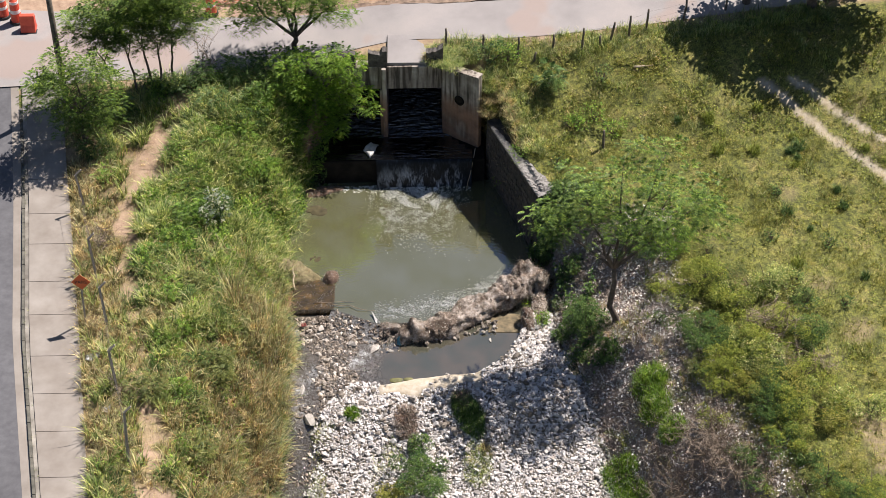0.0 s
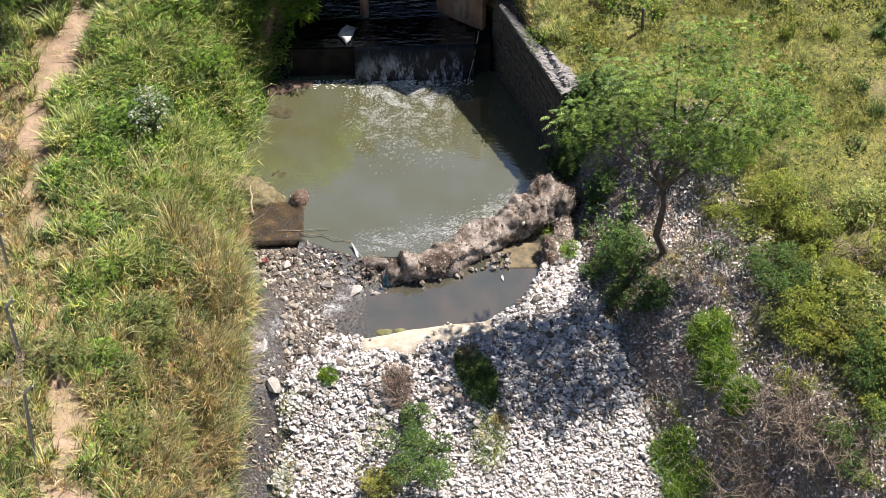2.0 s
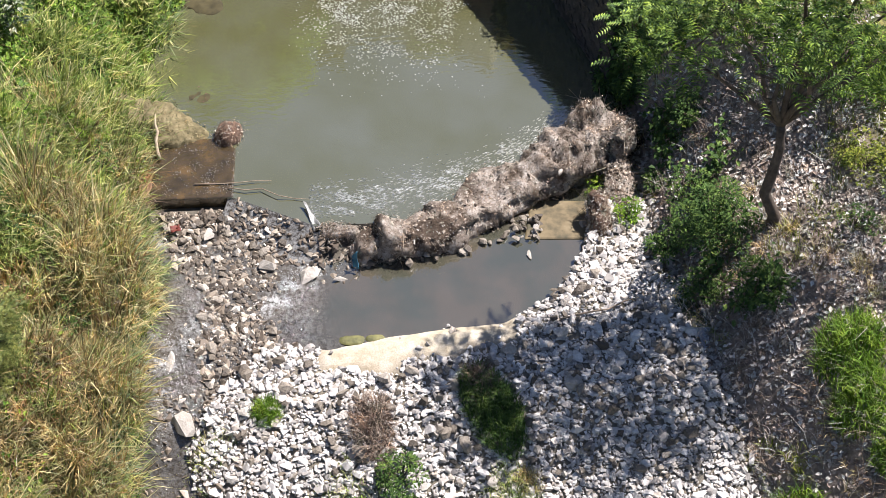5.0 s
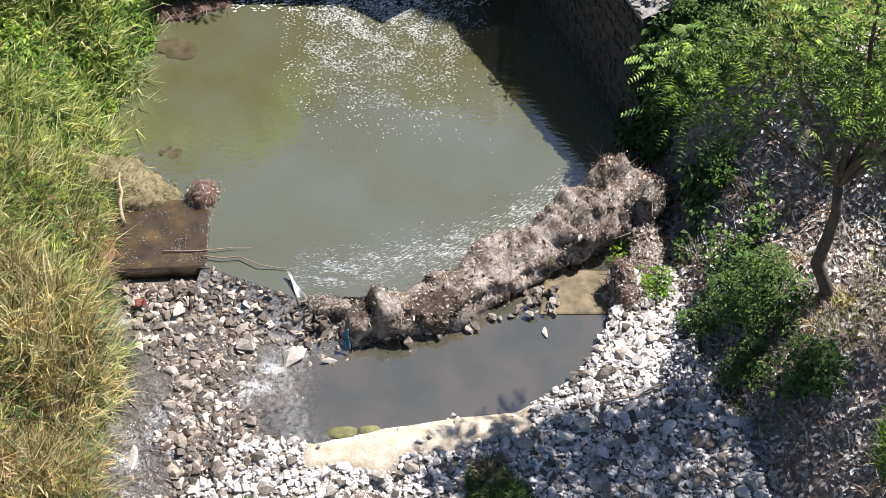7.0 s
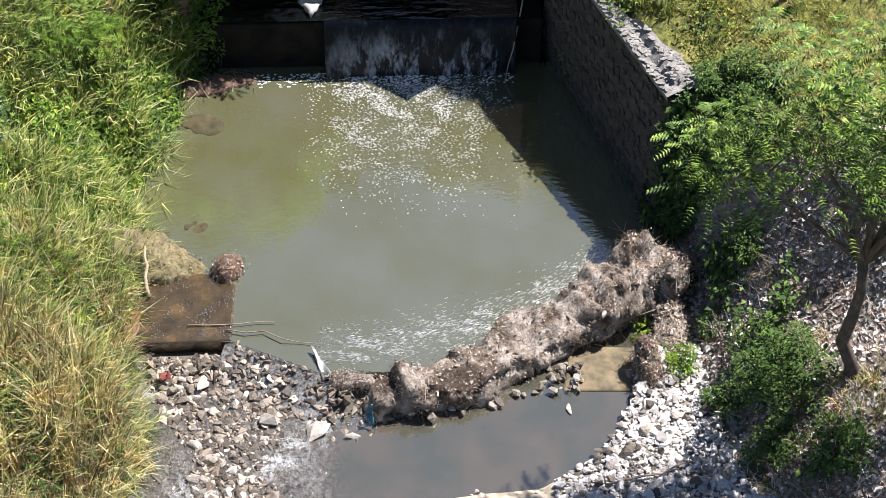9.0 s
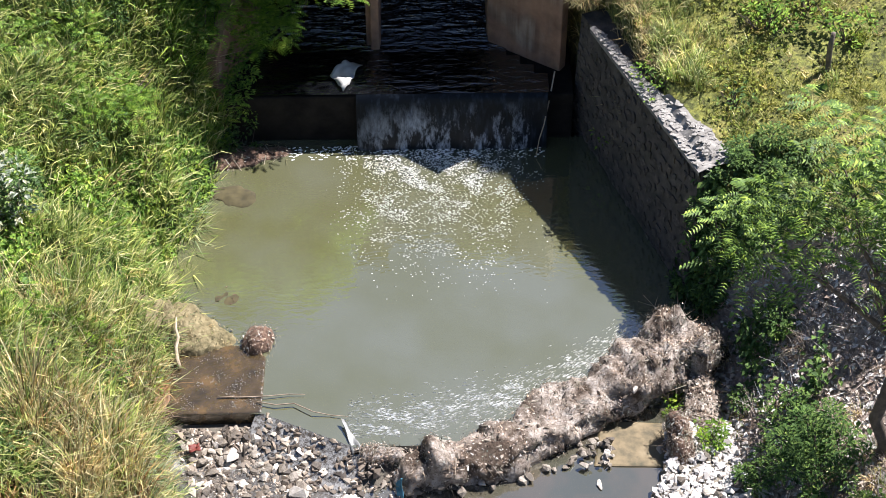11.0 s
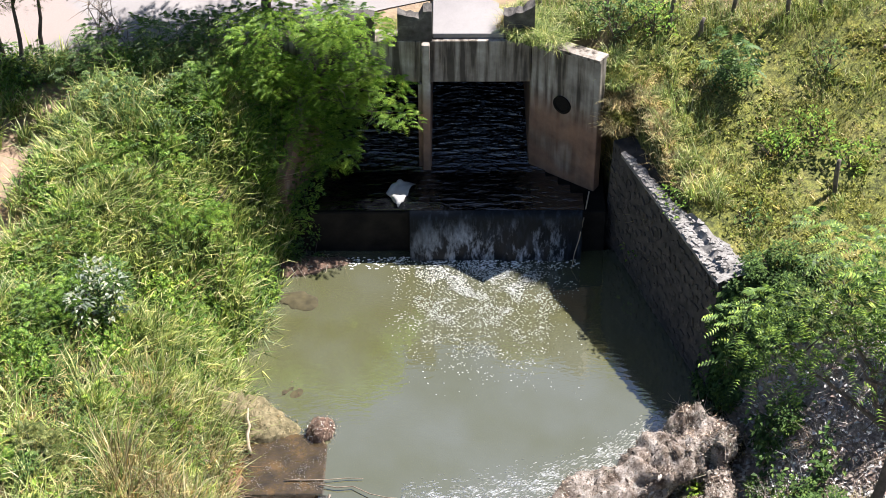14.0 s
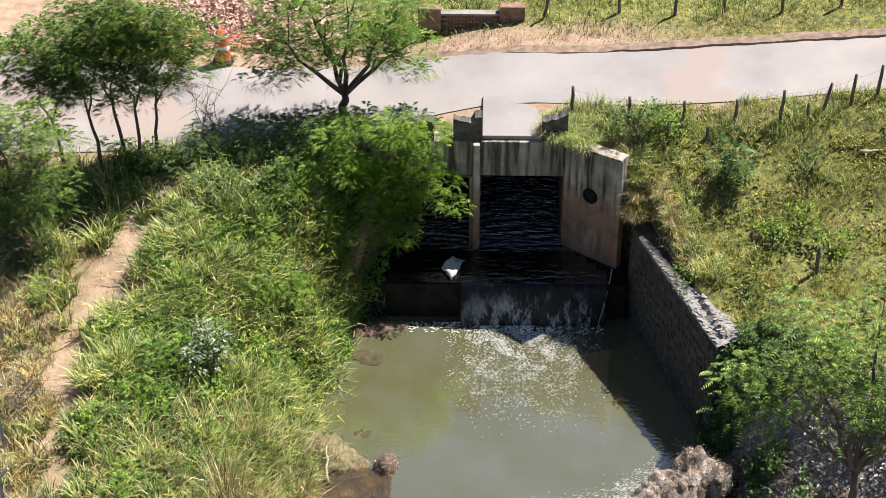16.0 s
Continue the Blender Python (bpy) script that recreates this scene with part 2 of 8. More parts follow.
def tussocks(name, places, h0, h1, width, lean, material, label, blades=16, radius=0.1, segments=3):
    """Fountain-like tufts of grass, one object of many blades that nobody could count."""
    roots, heights, turns = [], [], []
    for x, y in places:
        tall = float(rng.uniform(h0, h1))
        k = int(blades * rng.uniform(0.6, 1.4))
        a, r = rng.uniform(0, 2 * np.pi, k), radius * np.sqrt(rng.uniform(0, 1, k)) * float(rng.uniform(0.6, 1.5))
        z = ground_z(x, y) - 0.05
        roots.append(np.stack([x + np.cos(a) * r, y + np.sin(a) * r, np.full(k, z)], 1))
        heights.append(tall * rng.uniform(0.55, 1.05, k))
        turns.append(a + rng.normal(0, 0.7, k))
    roots, heights, turns = np.concatenate(roots), np.concatenate(heights), np.concatenate(turns)
    v, t = blade_arrays(roots, heights, width * rng.uniform(0.6, 1.3, len(roots)), lean, segments, turns)
    return tagged(new(name, raw_mesh(name, v, t, material)), label, "grass", kind="stuff")


def shard_shapes(count, corners, flat):
    """Angular broken stones: hulls of random corners, as arrays."""
    out = []
    for k in range(count):
        bm = bmesh.new()
        d = ball(corners) * rng.uniform(0.75, 1.1, corners)[:, None]
        d = d * np.array([1.0, float(rng.uniform(0.6, 0.9)), float(rng.uniform(*flat))])
        for q in d:
            bm.verts.new(q.tolist())
        hull = bmesh.ops.convex_hull(bm, input=bm.verts)
        loose = [g for g in hull["geom_interior"] + hull["geom_unused"] if isinstance(g, bmesh.types.BMVert)]
        bmesh.ops.delete(bm, geom=list(set(loose)), context="VERTS")
        bmesh.ops.triangulate(bm, faces=bm.faces)
        bmesh.ops.recalc_face_normals(bm, faces=bm.faces)
        bm.verts.index_update()
        out.append((np.array([v.co[:] for v in bm.verts]), np.array([[v.index for v in f.verts] for f in bm.faces])))
        bm.free()
    return out


def block_shapes(count, flat, jitter=0.3):
    """Blocky split stones: jittered boxes with some corners knocked off, as arrays."""
    out = []
    for k in range(count):
        bm = bmesh.new()
        size = np.array([1.0, float(rng.uniform(0.55, 0.95)), float(rng.uniform(*flat))])
        for c in np.array([[x, y, z] for x in (-1, 1) for y in (-1, 1) for z in (-1, 1)], float):
            if rng.random() < 0.35:
                for axis in range(2):
                    q = c.copy()
                    q[axis] *= float(rng.uniform(0.2, 0.6))
                    bm.verts.new(((q * 0.62 + rng.uniform(-jitter, jitter, 3) * 0.4) * size).tolist())
            else:
                bm.verts.new(((c * 0.58 + rng.uniform(-jitter, jitter, 3) * 0.8) * size).tolist())
        hull = bmesh.ops.convex_hull(bm, input=bm.verts)
        loose = [g for g in hull["geom_interior"] + hull["geom_unused"] if isinstance(g, bmesh.types.BMVert)]
        bmesh.ops.delete(bm, geom=list(set(loose)), context="VERTS")
        bmesh.ops.triangulate(bm, faces=bm.faces)
        bmesh.ops.recalc_face_normals(bm, faces=bm.faces)
        bm.verts.index_update()
        out.append((np.array([v.co[:] for v in bm.verts]), np.array([[v.index for v in f.verts] for f in bm.faces])))
        bm.free()
    return out


def ball(n):
    d = rng.normal(0, 1, (n, 3))
    return d / np.linalg.norm(d, axis=1)[:, None]


def rotations(n, tilt):
    """Random turns about the upright, with some tilt."""
    a, b, c = rng.uniform(0, 2 * np.pi, n), rng.normal(0, tilt, n), rng.normal(0, tilt, n)
    ca, sa, cb, sb, cc, sc = np.cos(a), np.sin(a), np.cos(b), np.sin(b), np.cos(c), np.sin(c)
    rz = np.zeros((n, 3, 3))
    rx = np.zeros((n, 3, 3))
    ry = np.zeros((n, 3, 3))
    rz[:, 0, 0], rz[:, 0, 1], rz[:, 1, 0], rz[:, 1, 1], rz[:, 2, 2] = ca, -sa, sa, ca, 1
    rx[:, 0, 0], rx[:, 1, 1], rx[:, 1, 2], rx[:, 2, 1], rx[:, 2, 2] = 1, cb, -sb, sb, cb
    ry[:, 1, 1], ry[:, 0, 0], ry[:, 0, 2], ry[:, 2, 0], ry[:, 2, 2] = 1, cc, sc, -sc, cc
    return rz @ rx @ ry


def stone_heap(name, places, sizes, shapes, material, tilt=0.35, smooth=False):
    """Many stones joined into one mesh."""
    allv, allt, count = [], [], 0
    rot = rotations(len(places), tilt)
    pick = rng.integers(0, len(shapes), len(places))
    for p, s, r, k in zip(places, sizes, rot, pick):
        v, t = shapes[k]
        allv.append((v * s) @ r.T + np.array(p))
        allt.append(t + count)
        count += len(v)
    return raw_mesh(name, np.concatenate(allv), np.concatenate(allt), material, smooth)


def tube(bm, points, radii, sides=7):
    """A tapered tube through points."""
    rings = []
    pts = [Vector(p) for p in points]
    for i, (p, r) in enumerate(zip(pts, radii)):
        d = (pts[min(i + 1, len(pts) - 1)] - pts[max(i - 1, 0)]).normalized()
        a = d.cross(Vector((0.31, 0.95, 0.07))).normalized()
        b = d.cross(a)
        rings.append([bm.verts.new(p + (a * math.cos(q) + b * math.sin(q)) * r) for q in (2 * math.pi * k / sides for k in range(sides))])
    for ra, rb in zip(rings, rings[1:]):
        for k in range(sides):
            bm.faces.new((ra[k], ra[(k + 1) % sides], rb[(k + 1) % sides], rb[k]))
    bm.faces.new(rings[0][::-1])
    bm.faces.new(rings[-1])


def wander(a, b, n, amount):
    """Points from a to b with some crookedness."""
    a, b = Vector(a), Vector(b)
    out = []
    for i in range(n + 1):
        u = i / n
        off = Vector((float(rng.normal(0, amount)), float(rng.normal(0, amount)), float(rng.normal(0, amount * 0.5)))) * (math.sin(math.pi * u))
        out.append(a.lerp(b, u) + off)
    return out


def empty_thing(name, at, label, category, group="", kind=""):
    ob = new(name)
    ob.location = at
    ob.empty_display_size = 0.2
    return tagged(ob, label, category, group, kind)


def child(name, bm, material, thing, label="", smooth=False):
    """A part given in world places, under an Empty that is not turned."""
    bmesh.ops.translate(bm, verts=bm.verts, vec=-thing.location)
    return part(name, bm, material, thing, label, smooth)


# ---- plants ----
M_BARK = surface("grey brown bark", [(0.3, (0.055, 0.040, 0.031)), (0.7, (0.15, 0.115, 0.092))], 5, 0.95, bump_scale=22, strength=0.8, distance=0.02)
M_LEAF_BRIGHT = leafy("bright feathery leaves", [(0.0, (0.10, 0.205, 0.024)), (0.5, (0.21, 0.37, 0.042)), (1.0, (0.36, 0.50, 0.08))], through_light=0.45)
M_LEAF_FEATHER = leafy("fine feathery leaves", [(0.0, (0.067, 0.143, 0.018)), (0.5, (0.134, 0.251, 0.029)), (1.0, (0.243, 0.377, 0.050))], through_light=0.2)
M_LEAF_TREE = leafy("yellow-green feathery leaves", [(0.0, (0.036, 0.076, 0.016)), (0.5, (0.105, 0.190, 0.028)), (1.0, (0.290, 0.415, 0.062))], through_light=0.18)
M_LEAF_MID = leafy("mid green leaves", [(0.0, (0.096, 0.192, 0.036)), (0.5, (0.192, 0.336, 0.048)), (1.0, (0.360, 0.504, 0.084))])
M_LEAF_DARK = leafy("dark green leaves", [(0.0, (0.045, 0.090, 0.026)), (0.6, (0.095, 0.175, 0.042)), (1.0, (0.20, 0.30, 0.075))], through_light=0.2)
M_LEAF_PALE = leafy("pale silvery leaves", [(0.0, (0.22, 0.27, 0.17)), (0.6, (0.48, 0.53, 0.40)), (1.0, (0.72, 0.74, 0.64))])
M_GRASS_FRESH = leafy("fresh tall grass", [(0.0, (0.08, 0.13, 0.034)), (0.25, (0.20, 0.285, 0.066)), (0.55, (0.35, 0.44, 0.11)), (0.8, (0.56, 0.575, 0.21)), (1.0, (0.74, 0.69, 0.40))], through_light=0.24)
M_GRASS_DRY = leafy("dry straw grass", [(0.0, (0.15, 0.11, 0.055)), (0.3, (0.35, 0.265, 0.12)), (0.6, (0.59, 0.48, 0.23)), (0.85, (0.76, 0.68, 0.40)), (1.0, (0.36, 0.40, 0.12))], through_light=0.28)
M_GRASS_FIELD = leafy("short field grass", [(0.0, (0.10, 0.12, 0.022)), (0.5, (0.26, 0.28, 0.045)), (0.85, (0.385, 0.36, 0.09)), (1.0, (0.50, 0.43, 0.18))], through_light=0.2, patch=0.6)
M_WEED = leafy("low field weeds", [(0.0, (0.10, 0.145, 0.022)), (0.5, (0.23, 0.28, 0.04)), (1.0, (0.40, 0.42, 0.085))], through_light=0.25, patch=0.5)
M_LEAF_OLIVE = leafy("dull olive leaves", [(0.0, (0.07, 0.095, 0.028)), (0.5, (0.155, 0.19, 0.05)), (1.0, (0.29, 0.31, 0.10))], through_light=0.2)
M_ROOTY = leafy("dull brown dead stalks", [(0.0, (0.08, 0.05, 0.036)), (0.4, (0.22, 0.155, 0.12)), (0.8, (0.40, 0.31, 0.25)), (1.0, (0.52, 0.45, 0.37))], 0.9, 0.1)
M_TWIG = surface("dry grey twigs", [(0.3, (0.15, 0.112, 0.08)), (0.7, (0.34, 0.27, 0.20))], 6, 0.95)


def frond_arrays(roots, ways, lengths, pairs=6, droop=0.45):
    """Feathery leaves: pairs of leaflets along a drooping stalk."""
    n = len(roots)
    ways = ways / np.linalg.norm(ways, axis=1)[:, None]
    side = np.cross(ways, np.array([0, 0, 1.0])) + 1e-3
    side /= np.linalg.norm(side, axis=1)[:, None]
    upward = np.cross(side, ways)
    verts = []
    for k in range(pairs):
        u = (k + 0.6) / pairs
        c = roots + ways * (lengths * u)[:, None] - np.outer(lengths * droop * u ** 2, (0, 0, 1))
        leaf = lengths * 0.34 * (1 - 0.55 * abs(u - 0.45) / 0.55)
        for s in (-1, 1):
            tip = c + side * (s * leaf)[:, None] + ways * (leaf * 0.35)[:, None] - np.outer(leaf * 0.25, (0, 0, 1))
            w = ways * (lengths * 0.56 / pairs)[:, None] + upward * (lengths * 0.02)[:, None]
            verts += [c - w * 0.3, c + w, tip]
    v = np.stack(verts, 1).reshape(-1, 3)
    return v, np.arange(len(v)).reshape(-1, 3)


def leaf_arrays(roots, ways, lengths, width=0.45):
    """Plain leaves: a folded pair of triangles each."""
    n = len(roots)
    ways = ways / np.linalg.norm(ways, axis=1)[:, None]
    side = np.cross(ways, np.array([0.1, 0.05, 1.0]))
    side /= np.linalg.norm(side, axis=1)[:, None] + 1e-6
    mid = roots + ways * (lengths * 0.5)[:, None]
    tip = roots + ways * lengths[:, None] - np.outer(lengths * 0.2, (0, 0, 1))
    w = side * (lengths * width * 0.5)[:, None]
    up = np.outer(lengths * 0.08, (0, 0, 1))
    v = np.stack([roots, mid + w + up, tip, mid - w + up], 1).reshape(-1, 3)
    b = (np.arange(n) * 4)[:, None]
    t = (b[:, None, :] + np.array([[0, 1, 2], [0, 2, 3]])[None]).reshape(-1, 3)
    return v, t


def crown_arrays(clusters, per, size, kind, droop=0.5, flat=0.6):
    """Leaves round the cluster centres, which are (x, y, z, radius)."""
    roots, ways = [], []
    for x, y, z, r in clusters:
        k = max(4, int(per * r * r))
        d = ball(k)
        d[:, 2] = np.abs(d[:, 2]) * rng.choice([1, 1, 1, -0.6], k)
        rad = r * rng.uniform(0.45, 1.0, k) ** 0.6
        roots.append(np.array([x, y, z]) + d * rad[:, None] * np.array([1, 1, flat]))
        w = d + rng.normal(0, 0.4, (k, 3))
        w[:, 2] = w[:, 2] * 0.3 + 0.08
        ways.append(w)
    roots, ways = np.concatenate(roots), np.concatenate(ways)
    lengths = size * rng.uniform(0.7, 1.3, len(roots))
    if kind == "frond":
        return frond_arrays(roots, ways, lengths, droop=droop)
    return leaf_arrays(roots, ways, lengths)


def tree(name, base, fork, tips, trunk_radius, clusters, per, size, kind, material, label, group=""):
    """A tree: trunk, a limb to each tip, and a crown of many leaves. All in world places."""
    thing = empty_thing(name, base, label, "tree", group)
    bm = bmesh.new()
    low = Vector(base) - Vector((0, 0, 0.4))
    pts = wander(low, fork, 5, trunk_radius * 0.6)
    tube(bm, pts, [trunk_radius * (1.25 - 0.55 * i / 5) for i in range(6)], 8)
    child("trunk", bm, M_BARK, thing, smooth=True)
    for tip in tips:
        bm = bmesh.new()
        pts = wander(fork, tip, 5, 0.14)
        tube(bm, pts, [trunk_radius * (0.62 - 0.105 * i) for i in range(6)], 6)
        for q in pts[2:5]:
            for _ in range(2):
                end = q + Vector(rng.normal(0, 0.55, 3).tolist()) + Vector((0, 0, 0.35))
                tube(bm, wander(q, end, 3, 0.06), [trunk_radius * 0.2, trunk_radius * 0.15, trunk_radius * 0.11, trunk_radius * 0.06], 4)
        child("limb", bm, M_BARK, thing, smooth=True)
    v, t = crown_arrays(clusters, per, size, kind)
    ob = new("crown", raw_mesh("crown", v - np.array(base), t, material))
    ob.parent = thing
    return thing


def cloud(cx, cy, cz, rx, ry, rz, n, r0, r1):
    """Leaf clusters spread unevenly through an ellipsoid, more of them near its skin."""
    out = []
    for _ in range(n):
        d = ball(1)[0] * (rng.uniform(0.25, 1.0) ** 0.5)
        if d[2] < -0.75:
            d[2] *= 0.5
        out.append((cx + d[0] * rx, cy + d[1] * ry, cz + d[2] * rz, float(rng.uniform(r0, r1))))
    return out


def shrub(name, x, y, radius, height, per, size, kind, material, label, group="", n=9, category="shrub"):
    """A bush: a few stems and a rounded, uneven crown down to the ground."""
    z = ground_z(x, y)
    thing = empty_thing(name, (x, y, z), label, category, group)
    bm = bmesh.new()
    for _ in range(6):
        end = (x + float(rng.normal(0, radius * 0.4)), y + float(rng.normal(0, radius * 0.4)), z + height * float(rng.uniform(0.5, 0.85)))
        tube(bm, wander((x, y, z - 0.1), end, 3, 0.05), [0.03, 0.022, 0.016, 0.008], 4)
    child("stem", bm, M_BARK, thing)
    v, t = crown_arrays(cloud(x, y, z + height * 0.5, radius * 0.95, radius * 0.95, height * 0.48, int(n * 1.7), radius * 0.14, radius * 0.44), per * 1.2, size, kind, flat=0.8)
    ob = new("foliage", raw_mesh("foliage", v - np.array((x, y, z)), t, material))
    ob.parent = thing
    return thing


# ---- where the ground is paved ----
SIDE_LEFT = [(-60, -2.5), (-14.2, -11.69), (-5.05, -13.54), (7, -15.35), (12, -16.1)]
SIDE_RIGHT = [(-60, -0.5), (-14.2, -9.73), (-5.05, -11.27), (7, -13.45), (12, -14.2)]
ROAD_NEAR = [(-60, 10.5), (-20, 11.8), (-12, 12.2), (-6.7, 12.6), (-2, 13.4), (2.8, 14.06), (7.5, 13.9), (11.5, 14.0), (16.6, 14.5), (30, 16.2), (80, 24)]
ROAD_FAR = [(-60, 23), (-15.6, 18.2), (-7, 17.4), (0.65, 17.4), (5.6, 17.0), (10.8, 17.4), (17, 17.7), (30, 19.6), (80, 28)]
PATH = [(-14.5, -6.7), (-12.4, -7.2), (-8.6, -8.0), (-3.7, -9.0), (2.8, -9.95), (6.0, -9.7), (9.3, -8.5), (10.8, -8.0)]


def paved(x, y, margin=0.0):
    if lerp_table(x, ROAD_NEAR) - margin < y < lerp_table(x, ROAD_FAR) + margin:
        return True
    return -26 < y < 12.4 and lerp_table(y, SIDE_LEFT) - 9.5 - margin < x < lerp_table(y, SIDE_RIGHT) + margin


def on_path(x, y):
    """1 in the middle of the trodden dirt path, 0 beside it."""
    if not -16 < y < 11.5:
        return 0.0
    mid = lerp_table(y, PATH) + 0.25 * noise.noise((0, y * 0.5, 3.0))
    half = 0.62 + 0.38 * noise.noise((5.0, y * 0.4, 0)) + 0.7 * step(0, 6, y)
    return (1 - step(half * 0.35, half * 1.3, abs(x - mid) + 0.85 * noise.noise((x * 1.1, y * 1.1, 8)) + 0.55 * noise.noise((x * 3.1, y * 3.1, 3)))) * (0.6 + 0.4 * step(-0.3, 0.1, noise.noise((x * 0.8, y * 0.8, 19))))


def in_track(x, y):
    """The two wheel ruts across the field."""
    best = 0.0
    for (x0, y0), (x1, y1) in (((22.4, 10.3), (26.6, 6.1)), ((24.0, 10.4), (27.8, 7.2))):
        u = min(1.6, max(-0.1, ((x - x0) * (x1 - x0) + (y - y0) * (y1 - y0)) / ((x1 - x0) ** 2 + (y1 - y0) ** 2)))
        d = math.hypot(x - x0 - u * (x1 - x0), y - y0 - u * (y1 - y0))
        best = max(best, 1 - step(0.08, 0.32, d + 0.18 * noise.noise((x * 1.6, y * 1.6, 2.0))))
    return best


def sheet_z(x, y):
    if paved(x, y, -0.3):
        return ground_z(x, y, False) - 0.12
    if paved(x, y, 0.6):
        flat = ground_z(x, y, False)
        return flat + 0.25 * (ground_z(x, y) - flat) - 0.01
    return ground_z(x, y)


# ---- ground, one sheet to the horizon ----
def spread(fine0, fine1, d, out0, out1):
    a = list(np.arange(fine0, fine1 + 1e-6, d))
    v, s = fine1, d
    while v < out1:
        s *= 1.35
        v += s
        a.append(v)
    v, s = fine0, d
    while v > out0:
        s *= 1.35
        v -= s
        a.insert(0, v)
    return [float(q) for q in a]


m, nt, b = mat("earth with grass, dirt, gravel and leaf litter")


def attr(nt, name):
    a = nt.nodes.new("ShaderNodeAttribute")
    a.attribute_name = name
    return a.outputs["Fac"]


turf = ramp(nt, noise_tex(nt, 0.9), [(0.25, (0.080, 0.092, 0.022)), (0.5, (0.170, 0.182, 0.038)), (0.75, (0.28, 0.24, 0.085))])
tufts = ramp(nt, noise_tex(nt, 4.5, 4, 0.65, offset=(3.0, 8.0, 1.0)), [(0.38, (0.42, 0.44, 0.42)), (0.52, (0.95, 0.95, 0.95)), (0.66, (1.35, 1.25, 1.1))])
turf = mix(nt, 1.0, turf, tufts, "MULTIPLY")
fine = ramp(nt, noise_tex(nt, 14, 4), [(0.34, (0.40, 0.40, 0.40)), (0.64, (1.25, 1.25, 1.25))])
turf = mix(nt, 1.0, turf, fine, "MULTIPLY")
dirt = ramp(nt, noise_tex(nt, 2.5), [(0.3, (0.24, 0.16, 0.105)), (0.7, (0.40, 0.29, 0.20))])
bedc = ramp(nt, noise_tex(nt, 5.0), [(0.3, (0.05, 0.045, 0.035)), (0.7, (0.16, 0.14, 0.11))])
litter = ramp(nt, noise_tex(nt, 9.0), [(0.3, (0.11, 0.085, 0.07)), (0.55, (0.27, 0.215, 0.175)), (0.75, (0.45, 0.39, 0.34))])
sand = ramp(nt, noise_tex(nt, 3.0), [(0.3, (0.36, 0.30, 0.205)), (0.5, (0.46, 0.40, 0.305)), (0.7, (0.56, 0.51, 0.425))])
col = mix(nt, attr(nt, "litter"), turf, litter)
col = mix(nt, attr(nt, "dirt"), col, dirt)
col = mix(nt, attr(nt, "bed"), col, bedc)
col = mix(nt, attr(nt, "sand"), col, sand)
nt.links.new(col, b.inputs["Base Color"])
b.inputs["Roughness"].default_value = 0.95
bump(nt, b, noise_tex(nt, 11, 8, 0.7), 0.7, 0.05)
M_GROUND = m


def sand_at(x, y):
    """The pale silt edge of the lower pool and the dust behind the parapet."""
    a = 0.0
    if 1.6 < x < 8.2:
        d = lerp_table(x, POOL_FRONT) - y
        a = step(-0.25, -0.05, d) * (1 - step(0.75, 1.2, d + 0.35 * noise.noise((x, y, 0)))) * step(1.6, 2.8, x) * (1 - step(6.6, 7.8, x))
    if x > 20 and y > 2:
        a = 0.7 * in_track(x, y)
    if y < 0:
        xl, xr = lerp_table(y, LEFT_FOOT), lerp_table(y, RIGHT_FOOT)
        if xl < x < xr:
            a = max(a, 0.22 * dry_bar(x, y) * step(-0.1, 0.5, xr - x) * step(-24, -17, y))
    return a


def bed_at(x, y):
    xl, xr = lerp_table(y, LEFT_FOOT), lerp_table(y, RIGHT_FOOT)
    return step(-0.3, 0.2, x - xl) * step(-0.3, 0.2, xr - x) * step(-27, -20, y) if y < 12 else 0.0


def litter_at(x, y):
    if x < 6 or y > 4.2:
        return 0.0
    xr = lerp_table(y, RIGHT_FOOT)
    return step(-26, -18, y) * step(-0.4, 0.3, x - xr) * (1 - step(4.6, 7.0, x - xr + 1.2 * noise.noise((x * 0.5, y * 0.5, 6)))) * (1 - step(2.6, 4.0, y))


def dirt_at(x, y):
    a = max(on_path(x, y), 0.5 * in_track(x, y))
    near = lerp_table(x, ROAD_NEAR) - y
    if -0.2 < near < 0.9:
        a = max(a, 0.85 * (1 - step(0.2, 0.8, near + 0.3 * noise.noise((x * 1.3, y * 1.3, 27)))))
    far = lerp_table(x, ROAD_FAR)
    if y > far - 0.5 and x < 12:
        a = max(a, (1 - step(1.0, 2.4, y - far + 0.5 * noise.noise((x * 0.7, y * 0.7, 0)))) * (1 - step(6, 12, x)))
    if x < -2 and y > far:
        a = max(a, 1 - step(9, 14, y - far))
    if -16 < y < 10 and x < lerp_table(y, PATH) - 0.8:
        a = max(a, 0.75 * step(-0.35, 0.1, noise.noise((x * 0.9, y * 0.9, 5.0))))
    n = noise.noise((x * 0.35, y * 0.35, 21.0))
    return max(a, 0.5 * step(0.36, 0.6, n))


xs, ys = spread(-18, 30, 0.22, -1400, 1400), spread(-26, 24, 0.22, -400, 2500)
ground = grid_mesh("ground", xs, ys, sheet_z, M_GROUND, keep=lambda x, y: not (-1.0 < x < min(7.5, 5.75 + max(0.0, 11.9 - y) * 1.5) and 9.7 < y < 12.55))
pts = [v.co for v in ground.data.vertices]
for key, fn in (("dirt", dirt_at), ("bed", bed_at), ("litter", litter_at), ("sand", sand_at)):
    at = ground.data.attributes.new(key, "FLOAT", "POINT")
    at.data.foreach_set("value", [fn(p.x, p.y) for p in pts])
tagged(ground, "uneven grassy earth with a trodden dirt path and gravel", "ground", kind="structure")

